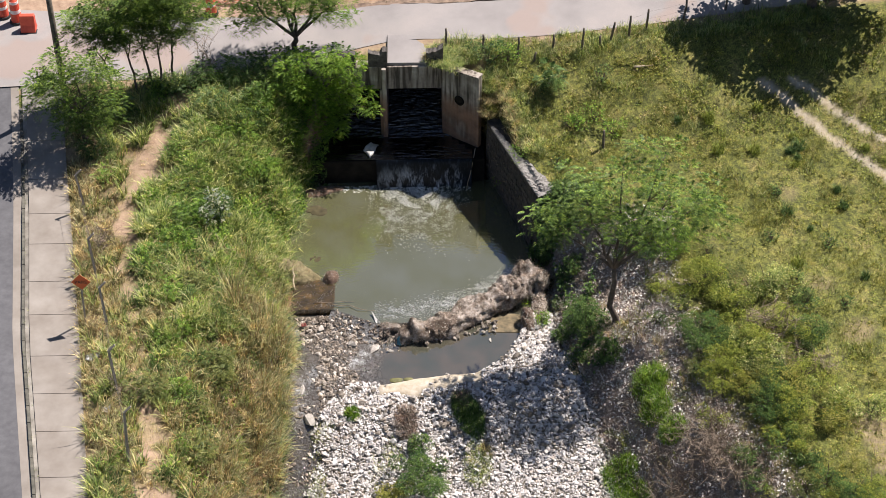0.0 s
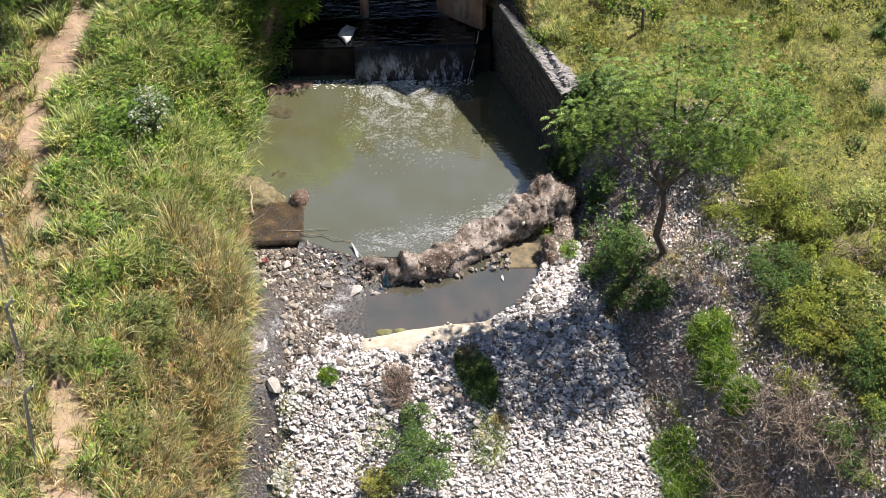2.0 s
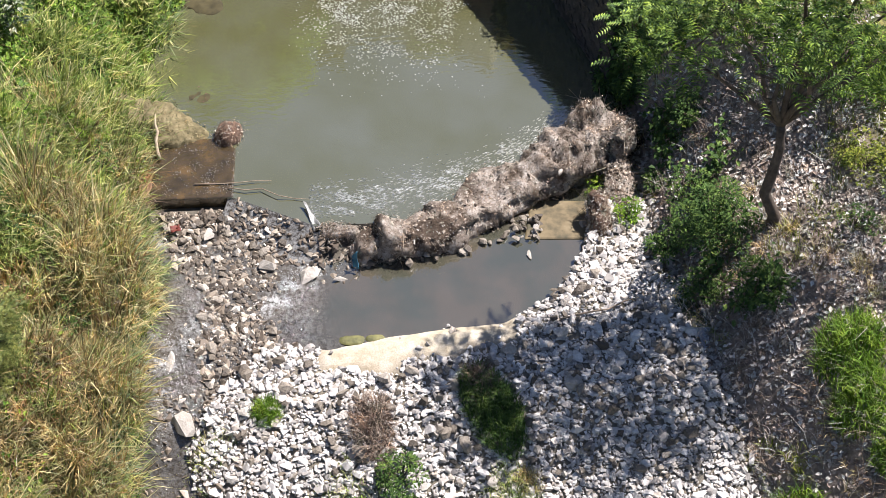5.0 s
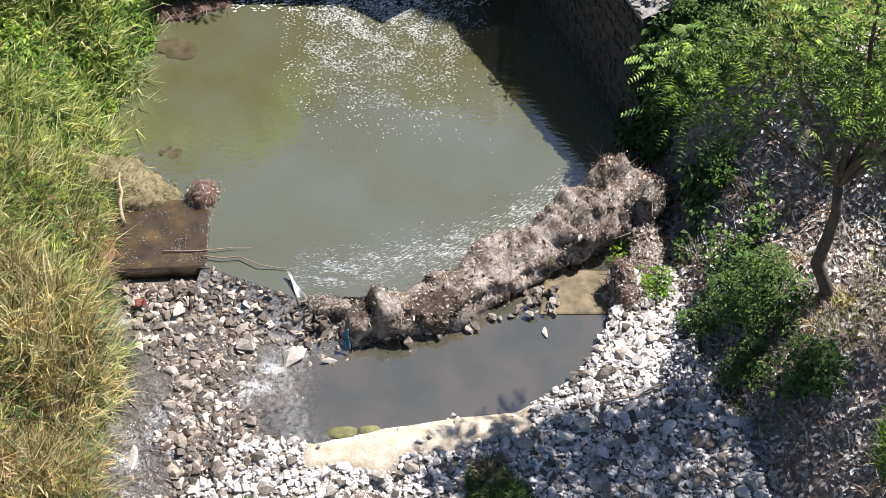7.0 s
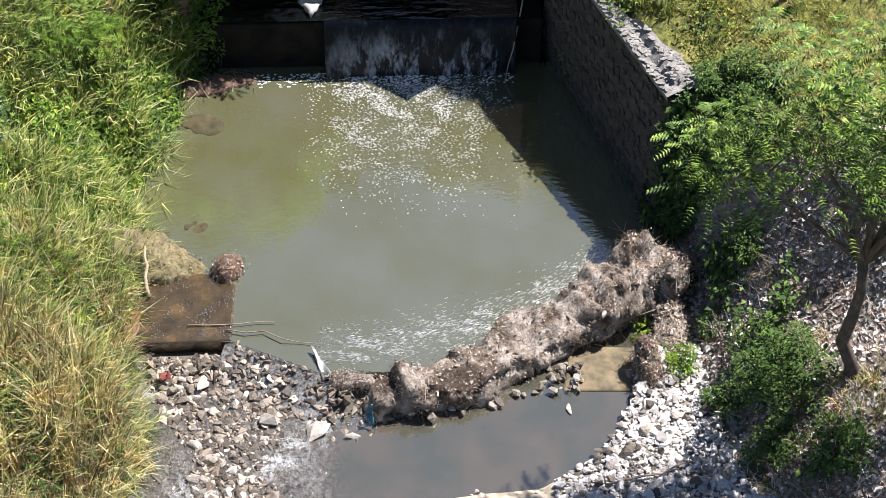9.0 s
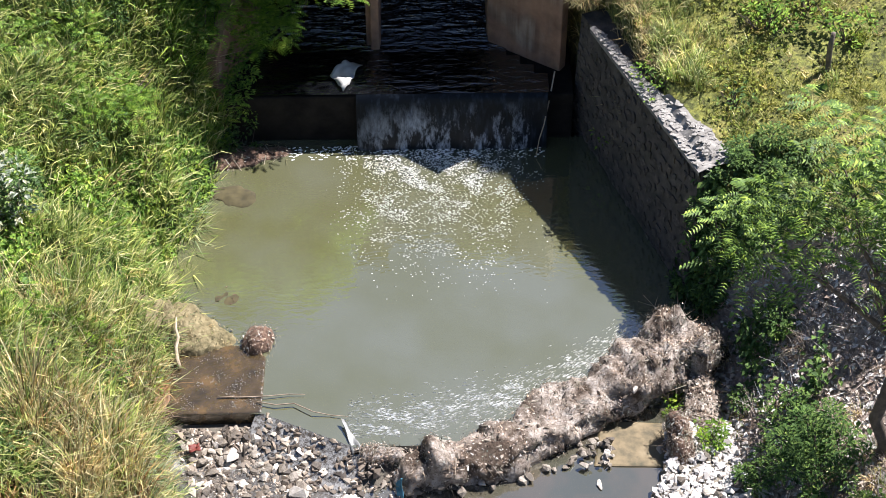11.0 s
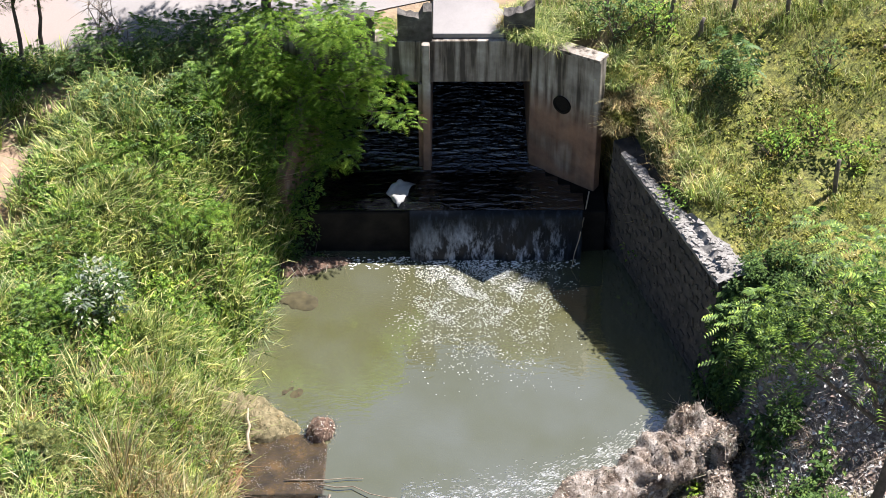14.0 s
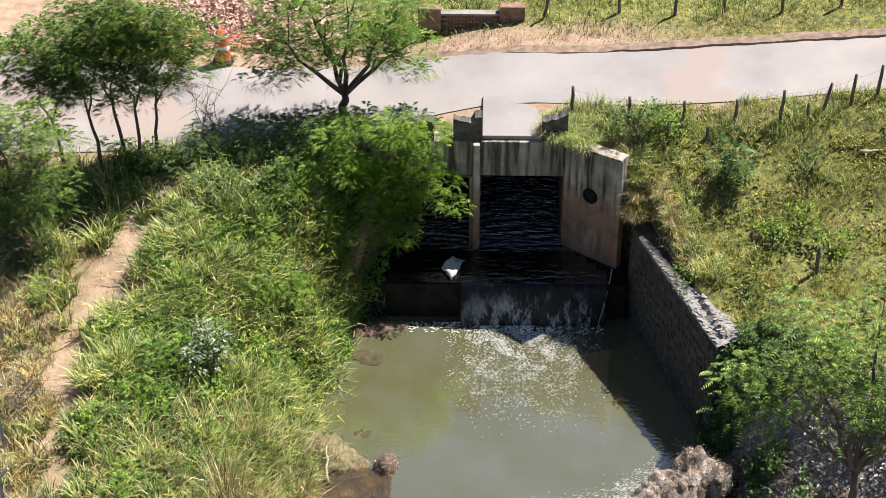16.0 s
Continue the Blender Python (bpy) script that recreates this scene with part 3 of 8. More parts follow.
# ---- roads and pavement ----
def ribbon(name, rows, material, lift, across=10):
    """A strip over the ground; rows are pairs of edge points."""
    bm = bmesh.new()
    lines = []
    for (ax, ay), (bx, by) in rows:
        line = []
        for i in range(across + 1):
            x, y = ax + (bx - ax) * i / across, ay + (by - ay) * i / across
            line.append(bm.verts.new((x, y, ground_z(x, y, False) + lift)))
        lines.append(line)
    for a, b in zip(lines, lines[1:]):
        for i in range(across):
            bm.faces.new((a[i], a[i + 1], b[i + 1], b[i]))
    bm.normal_update()
    for f in bm.faces:
        if f.normal.z < 0:
            f.normal_flip()
    return mesh_object(name, bm, material, smooth=True)


m, nt, b = mat("dusty pale road")
base = ramp(nt, noise_tex(nt, 0.30, 5), [(0.3, (0.220, 0.204, 0.195)), (0.5, (0.273, 0.255, 0.242)), (0.7, (0.326, 0.295, 0.273))])
red = ramp(nt, noise_tex(nt, 0.16, 3, 0.5, offset=(4.0, 2.0, 0)), [(0.56, (0, 0, 0)), (0.60, (1, 1, 1))])
base = mix(nt, red, base, (0.29, 0.238, 0.21))
speck = ramp(nt, noise_tex(nt, 30, 4), [(0.3, (0.85, 0.85, 0.85)), (0.7, (1.06, 1.06, 1.06))])
nt.links.new(mix(nt, 1.0, base, speck, "MULTIPLY"), b.inputs["Base Color"])
b.inputs["Roughness"].default_value = 0.9
bump(nt, b, noise_tex(nt, 40, 5), 0.3, 0.01)
M_PALE_ROAD = m
road_xs = [-60, -40, -28] + [q * 1.5 for q in range(-14, 24)] + [40, 55, 80]
road = ribbon("road", [((x, lerp_table(x, ROAD_NEAR)), (x, lerp_table(x, ROAD_FAR))) for x in road_xs], M_PALE_ROAD, 0.03)
tagged(road, "pale dusty asphalt road with reddish dirt patches", "road", kind="structure")
side_ys = [q * 1.5 for q in range(-17, 9)] + [12.2]
street = ribbon("street", [((lerp_table(y, SIDE_LEFT) - 9, y), (lerp_table(y, SIDE_LEFT) - 0.75, y)) for y in side_ys], M_ASPHALT, -0.04)
tagged(street, "dark grey asphalt street beside a kerb", "road", kind="structure")
gutter = ribbon("gutter", [((lerp_table(y, SIDE_LEFT) - 0.78, y), (lerp_table(y, SIDE_LEFT) - 0.36, y)) for y in side_ys], M_PAVE, -0.03, 2)
tagged(gutter, "pale concrete gutter strip along the street", "gutter", kind="structure")
bed_strip = ribbon("pavement", [((lerp_table(y, SIDE_LEFT) - 0.2, y), (lerp_table(y, SIDE_RIGHT), y)) for y in side_ys], M_CONCRETE, 0.0, 4)
tagged(bed_strip, "pale concrete slab pavement with open joints", "pavement", kind="structure")
y = -25.3
while y < 9.5:
    d = 2.4 + 0.25 * math.sin(y * 3.7)
    a0, a1 = lerp_table(y + 0.015, SIDE_LEFT), lerp_table(y + d - 0.015, SIDE_LEFT)
    b0, b1 = lerp_table(y + 0.015, SIDE_RIGHT), lerp_table(y + d - 0.015, SIDE_RIGHT)
    bm = bmesh.new()
    z0, z1 = ground_z((a0 + b0) / 2, y, False), ground_z((a1 + b1) / 2, y + d, False)
    q = [(a0, y + 0.015, z0), (b0, y + 0.015, z0), (b1, y + d - 0.015, z1), (a1, y + d - 0.015, z1)]
    top = [bm.verts.new((p[0], p[1], p[2] + 0.06)) for p in q]
    low = [bm.verts.new((p[0], p[1], p[2] - 0.1)) for p in q]
    bm.faces.new(top)
    bm.faces.new(low[::-1])
    for i in range(4):
        bm.faces.new((low[i], low[(i + 1) % 4], top[(i + 1) % 4], top[i]))
    bmesh.ops.recalc_face_normals(bm, faces=bm.faces)
    part("paving_slab", bm, M_PAVE, bed_strip)
    y += d
M_KERB = surface("dark kerb", [(0.3, (0.05, 0.05, 0.04)), (0.7, (0.16, 0.15, 0.12))], 3, 0.95, bump_scale=20)
kerb = empty_thing("kerb", (0, 0, 0), "dark concrete kerb along the pavement", "kerb", kind="structure")
y = -25.3
while y < 10:
    bm = bmesh.new()
    a0, a1 = lerp_table(y, SIDE_LEFT) - 0.34, lerp_table(y + 0.97, SIDE_LEFT) - 0.34
    z0 = ground_z(a0, y, False)
    prism(bm, [(a0, y), (a0 + 0.13, y), (a1 + 0.13, y + 0.97), (a1, y + 0.97)], X, Y, Z, z0 - 0.15, z0 + 0.10)
    part("kerb_stone", bm, M_KERB, kerb)
    y += 1.0

# ---- water ----
m, nt, b = mat("murky water")
# Olive silt; the greyer stop also puts some reflected sky into the colour.
silt = ramp(nt, noise_tex(nt, 0.35, 3, 0.5), [(0.35, (0.092, 0.092, 0.040)), (0.6, (0.108, 0.111, 0.070))])
nt.links.new(silt, b.inputs["Base Color"])
b.inputs["Roughness"].default_value = 0.04
b.inputs["IOR"].default_value = 3.0
c = nt.nodes.new("ShaderNodeTexCoord")
w1 = nt.nodes.new("ShaderNodeTexNoise")
w1.inputs["Scale"].default_value, w1.inputs["Detail"].default_value = 3.0, 3
mp = nt.nodes.new("ShaderNodeMapping")
mp.inputs["Scale"].default_value = (1, 2.2, 1)
nt.links.new(c.outputs["Object"], mp.inputs[0])
nt.links.new(mp.outputs[0], w1.inputs["Vector"])
bump(nt, b, w1.outputs["Fac"], 0.12, 0.04)
M_WATER = m
SILL = [(-2.6, 0.0), (0.0, 0.0), (2.15, -1.05), (4.2, -1.0), (6.6, -0.2), (8.2, 0.6), (9.6, 1.4), (11.2, 1.8)]
bm = bmesh.new()
cols = [-4.5 + 0.35 * k for k in range(45)]
lines = []
for x in cols:
    y0 = lerp_table(x, SILL)
    lines.append([bm.verts.new((x, y0 + (9.62 - y0) * k / 24, 0.0)) for k in range(25)])
for a, bb in zip(lines, lines[1:]):
    for k in range(24):
        bm.faces.new((a[k], bb[k], bb[k + 1], a[k + 1]))
pool = mesh_object("pool_water", bm, M_WATER, smooth=True)
tagged(pool, "murky olive green pool below a small waterfall", "water", kind="structure")

def rapid(x, y):
    """How white the stream runs, broken water and sun glints together."""
    a = 0.9 * math.exp(-((x + 1.9) / 0.3) ** 2 - ((y + 0.95) / 0.5) ** 2)
    b = math.exp(-((x + 0.7) / 1.1) ** 2 - ((y + 4.3) / 0.7) ** 2)
    c = 0.8 * math.exp(-((x + 1.5) / 0.45) ** 2) * step(-7.5, -5.5, y) * (1 - step(-4.8, -4.2, y))
    d = 0.9 * math.exp(-((x - 1.9 - (y + 2.4) * 1.0) / 0.45) ** 2) * step(-4.0, -3.2, y)
    return max(a, b, c, d) * (0.15 + 0.85 * step(-0.1, 0.25, noise.noise((x * 3.0, y * 3.0, 2.0))))


m, nt, b = mat("shallow running water")
wet = ramp(nt, noise_tex(nt, 1.2, 4), [(0.3, (0.030, 0.025, 0.019)), (0.7, (0.070, 0.056, 0.040))])
streaks = ramp(nt, noise_tex(nt, 9.0, 8, 0.75, offset=(2, 5, 1)), [(0.42, (0, 0, 0)), (0.58, (1, 1, 1))])
fo = nt.nodes.new("ShaderNodeMath")
fo.operation = "MULTIPLY"
nt.links.new(streaks, fo.inputs[0])
nt.links.new(attr(nt, "foam"), fo.inputs[1])
nt.links.new(mix(nt, fo.outputs[0], mix(nt, attr(nt, "still"), wet, ramp(nt, noise_tex(nt, 0.8, 4, 0.6, offset=(7.0, 3.0, 0.0)), [(0.38, (0.060, 0.062, 0.044)), (0.62, (0.086, 0.074, 0.052))])), (0.62, 0.63, 0.62)), b.inputs["Base Color"])
b.inputs["Roughness"].default_value = 0.06
gloss = nt.nodes.new("ShaderNodeMapRange")
gloss.inputs["To Min"].default_value, gloss.inputs["To Max"].default_value = 1.9, 2.8
nt.links.new(attr(nt, "still"), gloss.inputs["Value"])
nt.links.new(gloss.outputs[0], b.inputs["IOR"])
calm = nt.nodes.new("ShaderNodeMapRange")
calm.inputs["To Min"].default_value, calm.inputs["To Max"].default_value = 1.0, 0.03
nt.links.new(attr(nt, "still"), calm.inputs["Value"])
waves = nt.nodes.new("ShaderNodeMath")
waves.operation = "MULTIPLY"
nt.links.new(noise_tex(nt, 8.0, 4, 0.6), waves.inputs[0])
nt.links.new(calm.outputs[0], waves.inputs[1])
bump(nt, b, waves.outputs[0], 0.7, 0.07)
M_STREAM = m


def stream_z(y):
    return -0.44 if y > -4.6 else lerp_table(y, BED) + 0.15


bm = bmesh.new()
cols = [-3.6 + 0.25 * k for k in range(54)]
rws = [0.35 - 0.25 * k for k in range(92)]
lines = [[bm.verts.new((x, y, stream_z(y) + 0.02 * noise.noise((x * 1.5, y * 1.5, 0)))) for x in cols] for y in rws]
for a, bb in zip(lines, lines[1:]):
    for k in range(len(cols) - 1):
        cx, cy = a[k].co.x + 0.12, a[k].co.y - 0.12
        if cy < lerp_table(cx, SILL) + 0.2 and (dry_bar(cx, cy) < 0.97):
            bm.faces.new((a[k], bb[k], bb[k + 1], a[k + 1]))
bmesh.ops.delete(bm, geom=[v for v in bm.verts if not v.link_faces], context="VERTS")
bmesh.ops.recalc_face_normals(bm, faces=bm.faces)
stream = mesh_object("stream_water", bm, M_STREAM, smooth=True)
spts = [v.co for v in stream.data.vertices]
still = [step(1.6, 3.0, p.x) * step(-5.0, -4.0, p.y) for p in spts]
for key, vals in (("still", still), ("foam", [max(0.12 * (1 - s), rapid(p.x, p.y)) for s, p in zip(still, spts)])):
    at = stream.data.attributes.new(key, "FLOAT", "POINT")
    at.data.foreach_set("value", vals)
# the pool's water slipping over the stones at its outlet
bm = bmesh.new()
lines = []
for i in range(19):
    u = i / 18
    row = []
    for k in range(9):
        v = k / 8
        x, y = -0.1 + 2.6 * u - 0.38 * v, 0.06 - 1.27 * u + 0.0 - 0.95 * v
        row.append(bm.verts.new((x, y, 0.004 - 0.46 * v ** 0.8 + 0.03 * v * noise.noise((x * 3, y * 3, 1)))))
    lines.append(row)
for a, bb in zip(lines, lines[1:]):
    for k in range(8):
        bm.faces.new((a[k], a[k + 1], bb[k + 1], bb[k]))
bmesh.ops.recalc_face_normals(bm, faces=bm.faces)
spill = mesh_object("spill_water", bm, M_STREAM, smooth=True)
for key, value in (("still", 0.0), ("foam", 0.35)):
    at = spill.data.attributes.new(key, "FLOAT", "POINT")
    at.data.foreach_set("value", [value] * len(spill.data.vertices))
tagged(spill, "dark water slipping over stones at the pool's outlet", "water", kind="structure")
tagged(stream, "shallow brown stream with white riffles among stones", "water", kind="structure")

# ---- culvert ----
m, nt, b = mat("stained concrete")
cc = ramp(nt, noise_tex(nt, 1.6), [(0.3, (0.20, 0.172, 0.14)), (0.55, (0.36, 0.322, 0.27)), (0.75, (0.52, 0.475, 0.41))])
c = nt.nodes.new("ShaderNodeTexCoord")
mp = nt.nodes.new("ShaderNodeMapping")
mp.inputs["Scale"].default_value = (5, 5, 0.35)
st = nt.nodes.new("ShaderNodeTexNoise")
st.inputs["Scale"].default_value, st.inputs["Detail"].default_value = 1.0, 5
nt.links.new(c.outputs["Object"], mp.inputs[0])
nt.links.new(mp.outputs[0], st.inputs["Vector"])
drip = ramp(nt, st.outputs["Fac"], [(0.38, (0.20, 0.185, 0.17)), (0.47, (0.62, 0.59, 0.56)), (0.58, (1, 1, 1))])
rust = ramp(nt, noise_tex(nt, 0.45, 3, 0.5, offset=(1.5, 0.3, 2.2)), [(0.24, (0.15, 0.15, 0.15)), (0.40, (0.9, 0.9, 0.9))])
cc = mix(nt, 1.0, cc, drip, "MULTIPLY")
geo = nt.nodes.new("ShaderNodeNewGeometry")
split = nt.nodes.new("ShaderNodeSeparateXYZ")
nt.links.new(geo.outputs["Position"], split.inputs[0])
tide = nt.nodes.new("ShaderNodeMapRange")
tide.inputs["From Min"].default_value, tide.inputs["From Max"].default_value = 4.4, 3.5
nt.links.new(split.outputs[2], tide.inputs["Value"])
rusty = nt.nodes.new("ShaderNodeMath")
rusty.operation = "MULTIPLY"
nt.links.new(rust, rusty.inputs[0])
nt.links.new(tide.outputs[0], rusty.inputs[1])
cc = mix(nt, rusty.outputs[0], cc, ramp(nt, noise_tex(nt, 1.3, 6, 0.65, offset=(4.0, 2.0, 0.0)), [(0.35, (0.15, 0.085, 0.055)), (0.65, (0.31, 0.175, 0.11))]))
nt.links.new(cc, b.inputs["Base Color"])
b.inputs["Roughness"].default_value = 0.9
bump(nt, b, noise_tex(nt, 14, 7), 0.5, 0.02)
M_STAINED = m
# Near-black: wet concrete, plus the shade inside culvert and drain put into colour.
M_WET_SHADE = surface("near-black wet concrete with painted shade", [(0.3, (0.006, 0.0055, 0.005)), (0.7, (0.020, 0.017, 0.014))], 2.2, 0.8, bump_scale=9, strength=0.6, distance=0.03)

M_WET_SHADE.node_tree.nodes["Principled BSDF"].inputs["Specular IOR Level"].default_value = 0.1
M_DARK_CONCRETE = surface("dark crumbling concrete", [(0.3, (0.035, 0.03, 0.026)), (0.6, (0.11, 0.10, 0.088)), (0.8, (0.24, 0.22, 0.195))], 3.0, 0.95, bump_scale=12, strength=0.8, distance=0.04)
culvert = empty_thing("culvert", (2.5, 12.0, 1.4), "stained concrete twin box culvert under the road", "culvert")


def culvert_part(name, boxes, material, label="", bevel=0.03):
    bm = bmesh.new()
    for q in boxes:
        box(bm, *q)
    ob = child(name, bm, material, culvert, label)
    if bevel:
        soften(ob, bevel)
    return ob


culvert_part("pier", [(2.3, 2.68, 11.72, 26, 1.0, 4.48)], M_STAINED, "concrete pier between the two openings")
culvert_part("pier_nose", [(2.42, 2.66, 11.52, 11.716, 1.0, 5.93)], M_STAINED)
culvert_part("deck_beam", [(-1.9, 5.55, 11.85, 12.5, 4.46, 5.86)], M_STAINED, "drip-stained concrete deck beam")
culvert_part("deck_slab", [(2.73, 5.2, 12.0, 14.5, 5.863, 6.02)], M_PALE_ROAD, "pale dusty concrete of the deck")
# Roof underside takes the near-black too: tunnel shade put into its colour.
culvert_part("roof_slab", [(-1.9, 5.9, 12.503, 26, 4.46, 5.0)], M_WET_SHADE)
culvert_part("side_wall", [(5.55, 6.1, 12.1, 26, 0.8, 4.457)], M_STAINED)
culvert_part("side_wall", [(-1.5, -0.62, 12.0, 26, 0.8, 4.457)], M_STAINED)
# Unseen end wall, added to close the tunnel; its near-black holds the shade.
culvert_part("added_end_wall", [(-1.5, 6.1, 26.003, 26.3, 0.8, 5.0)], M_WET_SHADE)
culvert_part("apron", [(-1.4, 7.75, 9.6, 26.3, -0.9, 1.46)], M_WET_SHADE, "dark wet apron with a drop at its lip", 0.06)
# flared wings with sloping tops
for name, line, tops in (("wing_wall", [(5.553, 11.86), (7.42, 10.55)], (5.80, 5.98)), ("wing_wall", [(-0.62, 11.86), (-1.5, 9.7)], (4.8, 2.6))):
    (x0, y0), (x1, y1) = line
    d = Vector((x1 - x0, y1 - y0, 0)).normalized()
    out = Vector((-d.y, d.x, 0)) * (0.32 if x1 > x0 else -0.32)
    bm = bmesh.new()
    a = [Vector((x0, y0, -0.9)), Vector((x1, y1, -0.9)), Vector((x1, y1, tops[1])), Vector((x0, y0, tops[0]))]
    va, vb = [bm.verts.new(p) for p in a], [bm.verts.new(p + out) for p in a]
    bm.faces.new(va)
    bm.faces.new(vb[::-1])
    for i in range(4):
        bm.faces.new((va[i], vb[i], vb[(i + 1) % 4], va[(i + 1) % 4]))
    bmesh.ops.recalc_face_normals(bm, faces=bm.faces)
    wing = soften(child(name, bm, M_STAINED, culvert, "flared concrete wing wall with rust stains"), 0.03)
    if x1 > x0:
        # coping strip and the mouth of a drain pipe
        bm = bmesh.new()
        v = []
        for p, z in ((Vector((x0, y0, 0)), tops[0]), (Vector((x1, y1, 0)), tops[1])):
            for o in (-0.06, 0.40):
                v.append((p + out.normalized() * o, z))
        q = [bm.verts.new((*p.xy, z + dz)) for dz in (0.003, 0.09) for p, z in v]
        for f in ((0, 1, 3, 2), (4, 6, 7, 5), (0, 2, 6, 4), (1, 5, 7, 3), (0, 4, 5, 1), (2, 3, 7, 6)):
            bm.faces.new([q[i] for i in f])
        bmesh.ops.recalc_face_normals(bm, faces=bm.faces)
        child("coping", bm, M_STAINED, culvert)
        bm = bmesh.new()
        mid = Vector((6.45, 0, 4.1))
        mid.y = y0 + (y1 - y0) * (6.45 - x0) / (x1 - x0)
        n = -out.normalized()
        prof = [(0.29, -0.02), (0.29, 0.05), (0.23, 0.05), (0.23, 0.012)]
        rings = []
        up = Vector((0, 0, 1))
        for k in range(20):
            q = 2 * math.pi * k / 20
            e = d * math.cos(q) + up * math.sin(q)
            rings.append([bm.verts.new(mid + e * r + n * h) for r, h in prof])
        for k in range(20):
            ra, rb = rings[k], rings[(k + 1) % 20]
            for i in range(3):
                bm.faces.new((ra[i], rb[i], rb[i + 1], ra[i + 1]))
        # Flat disc closes the pipe; its near-black colour stands for the shade inside.
        bm.faces.new([r[3] for r in rings])
        bmesh.ops.recalc_face_normals(bm, faces=bm.faces)
        child("drain_pipe", bm, M_WET_SHADE, culvert, "round drain mouth, its inner shade a near-black disc")


def broken_block(name, x0, x1, y0, y1, z0, z1, seed):
    """A crumbling parapet stub with a ragged top."""
    bm = bmesh.new()
    n = 9
    rows = []
    for yy in (y0, y1):
        low, top = [], []
        for i in range(n):
            x = x0 + (x1 - x0) * i / (n - 1)
            ragged = 0.16 * noise.noise((x * 3.1, yy, seed)) + 0.07 * noise.noise((x * 9, yy * 3, seed))
            low.append(bm.verts.new((x, yy, z0)))
            top.append(bm.verts.new((x, yy, z1 + ragged - (0.0 if i > n * 0.6 else 0.2))))
        rows.append((low, top))
    (la, ta), (lb, tb) = rows
    for i in range(n - 1):
        bm.faces.new((la[i], la[i + 1], ta[i + 1], ta[i]))
        bm.faces.new((lb[i + 1], lb[i], tb[i], tb[i + 1]))
        bm.faces.new((ta[i], ta[i + 1], tb[i + 1], tb[i]))
    bm.faces.new((la[0], ta[0], tb[0], lb[0]))
    bm.faces.new((la[-1], lb[-1], tb[-1], ta[-1]))
    bmesh.ops.recalc_face_normals(bm, faces=bm.faces)
    return child(name, bm, M_DARK_CONCRETE, culvert, "broken dark parapet stub")


broken_block("parapet", 1.75, 2.72, 11.87, 12.25, 5.863, 6.85, 1.3)
broken_block("parapet", -1.2, 1.1, 11.87, 12.25, 5.863, 6.6, 4.0)
broken_block("parapet", 4.75, 5.62, 11.95, 12.35, 5.863, 6.9, 7.7)

# water over the apron and the fall
bm = bmesh.new()
lines = [[bm.verts.new((-0.6 + 0.35 * i, 9.62 + 0.4 * k, 1.51 + 0.015 * noise.noise((i * 0.5, k * 0.6, 0)))) for i in range(23)] for k in range(40)]
for a, bb in zip(lines, lines[1:]):
    for i in range(22):
        x, y = a[i].co.x, a[i].co.y
        if y > 11.6 or (x < 7.4 - (y - 9.6) * 0.85):
            bm.faces.new((a[i], a[i + 1], bb[i + 1], bb[i]))
bmesh.ops.delete(bm, geom=[v for v in bm.verts if not v.link_faces], context="VERTS")
m, nt, b = mat("dark sliding water")
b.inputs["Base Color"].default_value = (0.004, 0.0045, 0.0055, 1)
b.inputs["Roughness"].default_value = 0.05
b.inputs["IOR"].default_value = 2.1
c = nt.nodes.new("ShaderNodeTexCoord")
mp = nt.nodes.new("ShaderNodeMapping")
mp.inputs["Scale"].default_value = (0.8, 2.2, 1)
w1 = nt.nodes.new("ShaderNodeTexNoise")
w1.inputs["Scale"].default_value, w1.inputs["Detail"].default_value = 2.2, 4
nt.links.new(c.outputs["Object"], mp.inputs[0])
nt.links.new(mp.outputs[0], w1.inputs["Vector"])
geo = nt.nodes.new("ShaderNodeNewGeometry")
split = nt.nodes.new("ShaderNodeSeparateXYZ")
nt.links.new(geo.outputs["Position"], split.inputs[0])
fast = nt.nodes.new("ShaderNodeMapRange")
fast.inputs["From Min"].default_value, fast.inputs["From Max"].default_value = 11.4, 12.6
fast.inputs["To Min"].default_value, fast.inputs["To Max"].default_value = 0.18, 1.0
nt.links.new(split.outputs[1], fast.inputs["Value"])
swell = nt.nodes.new("ShaderNodeMath")
swell.operation = "MULTIPLY"
nt.links.new(w1.outputs["Fac"], swell.inputs[0])
nt.links.new(fast.outputs[0], swell.inputs[1])
bump(nt, b, swell.outputs[0], 1.0, 0.6)
M_SLIDE = m
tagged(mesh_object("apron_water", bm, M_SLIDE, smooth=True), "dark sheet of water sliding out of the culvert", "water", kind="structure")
m, nt, b = mat("falling water")
c = nt.nodes.new("ShaderNodeTexCoord")
mp = nt.nodes.new("ShaderNodeMapping")
mp.inputs["Scale"].default_value = (7, 7, 0.8)
st = nt.nodes.new("ShaderNodeTexNoise")
st.inputs["Scale"].default_value, st.inputs["Detail"].default_value = 1.0, 6
nt.links.new(c.outputs["Object"], mp.inputs[0])
nt.links.new(mp.outputs[0], st.inputs["Vector"])
# Blue of veil and splash is skylight put into colour; white water is real.
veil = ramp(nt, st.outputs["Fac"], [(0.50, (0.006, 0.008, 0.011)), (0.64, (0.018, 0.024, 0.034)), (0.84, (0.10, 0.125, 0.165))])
geo = nt.nodes.new("ShaderNodeNewGeometry")
split = nt.nodes.new("ShaderNodeSeparateXYZ")
nt.links.new(geo.outputs["Position"], split.inputs[0])
low = nt.nodes.new("ShaderNodeMapRange")
low.inputs["From Min"].default_value, low.inputs["From Max"].default_value = 1.35, 0.35
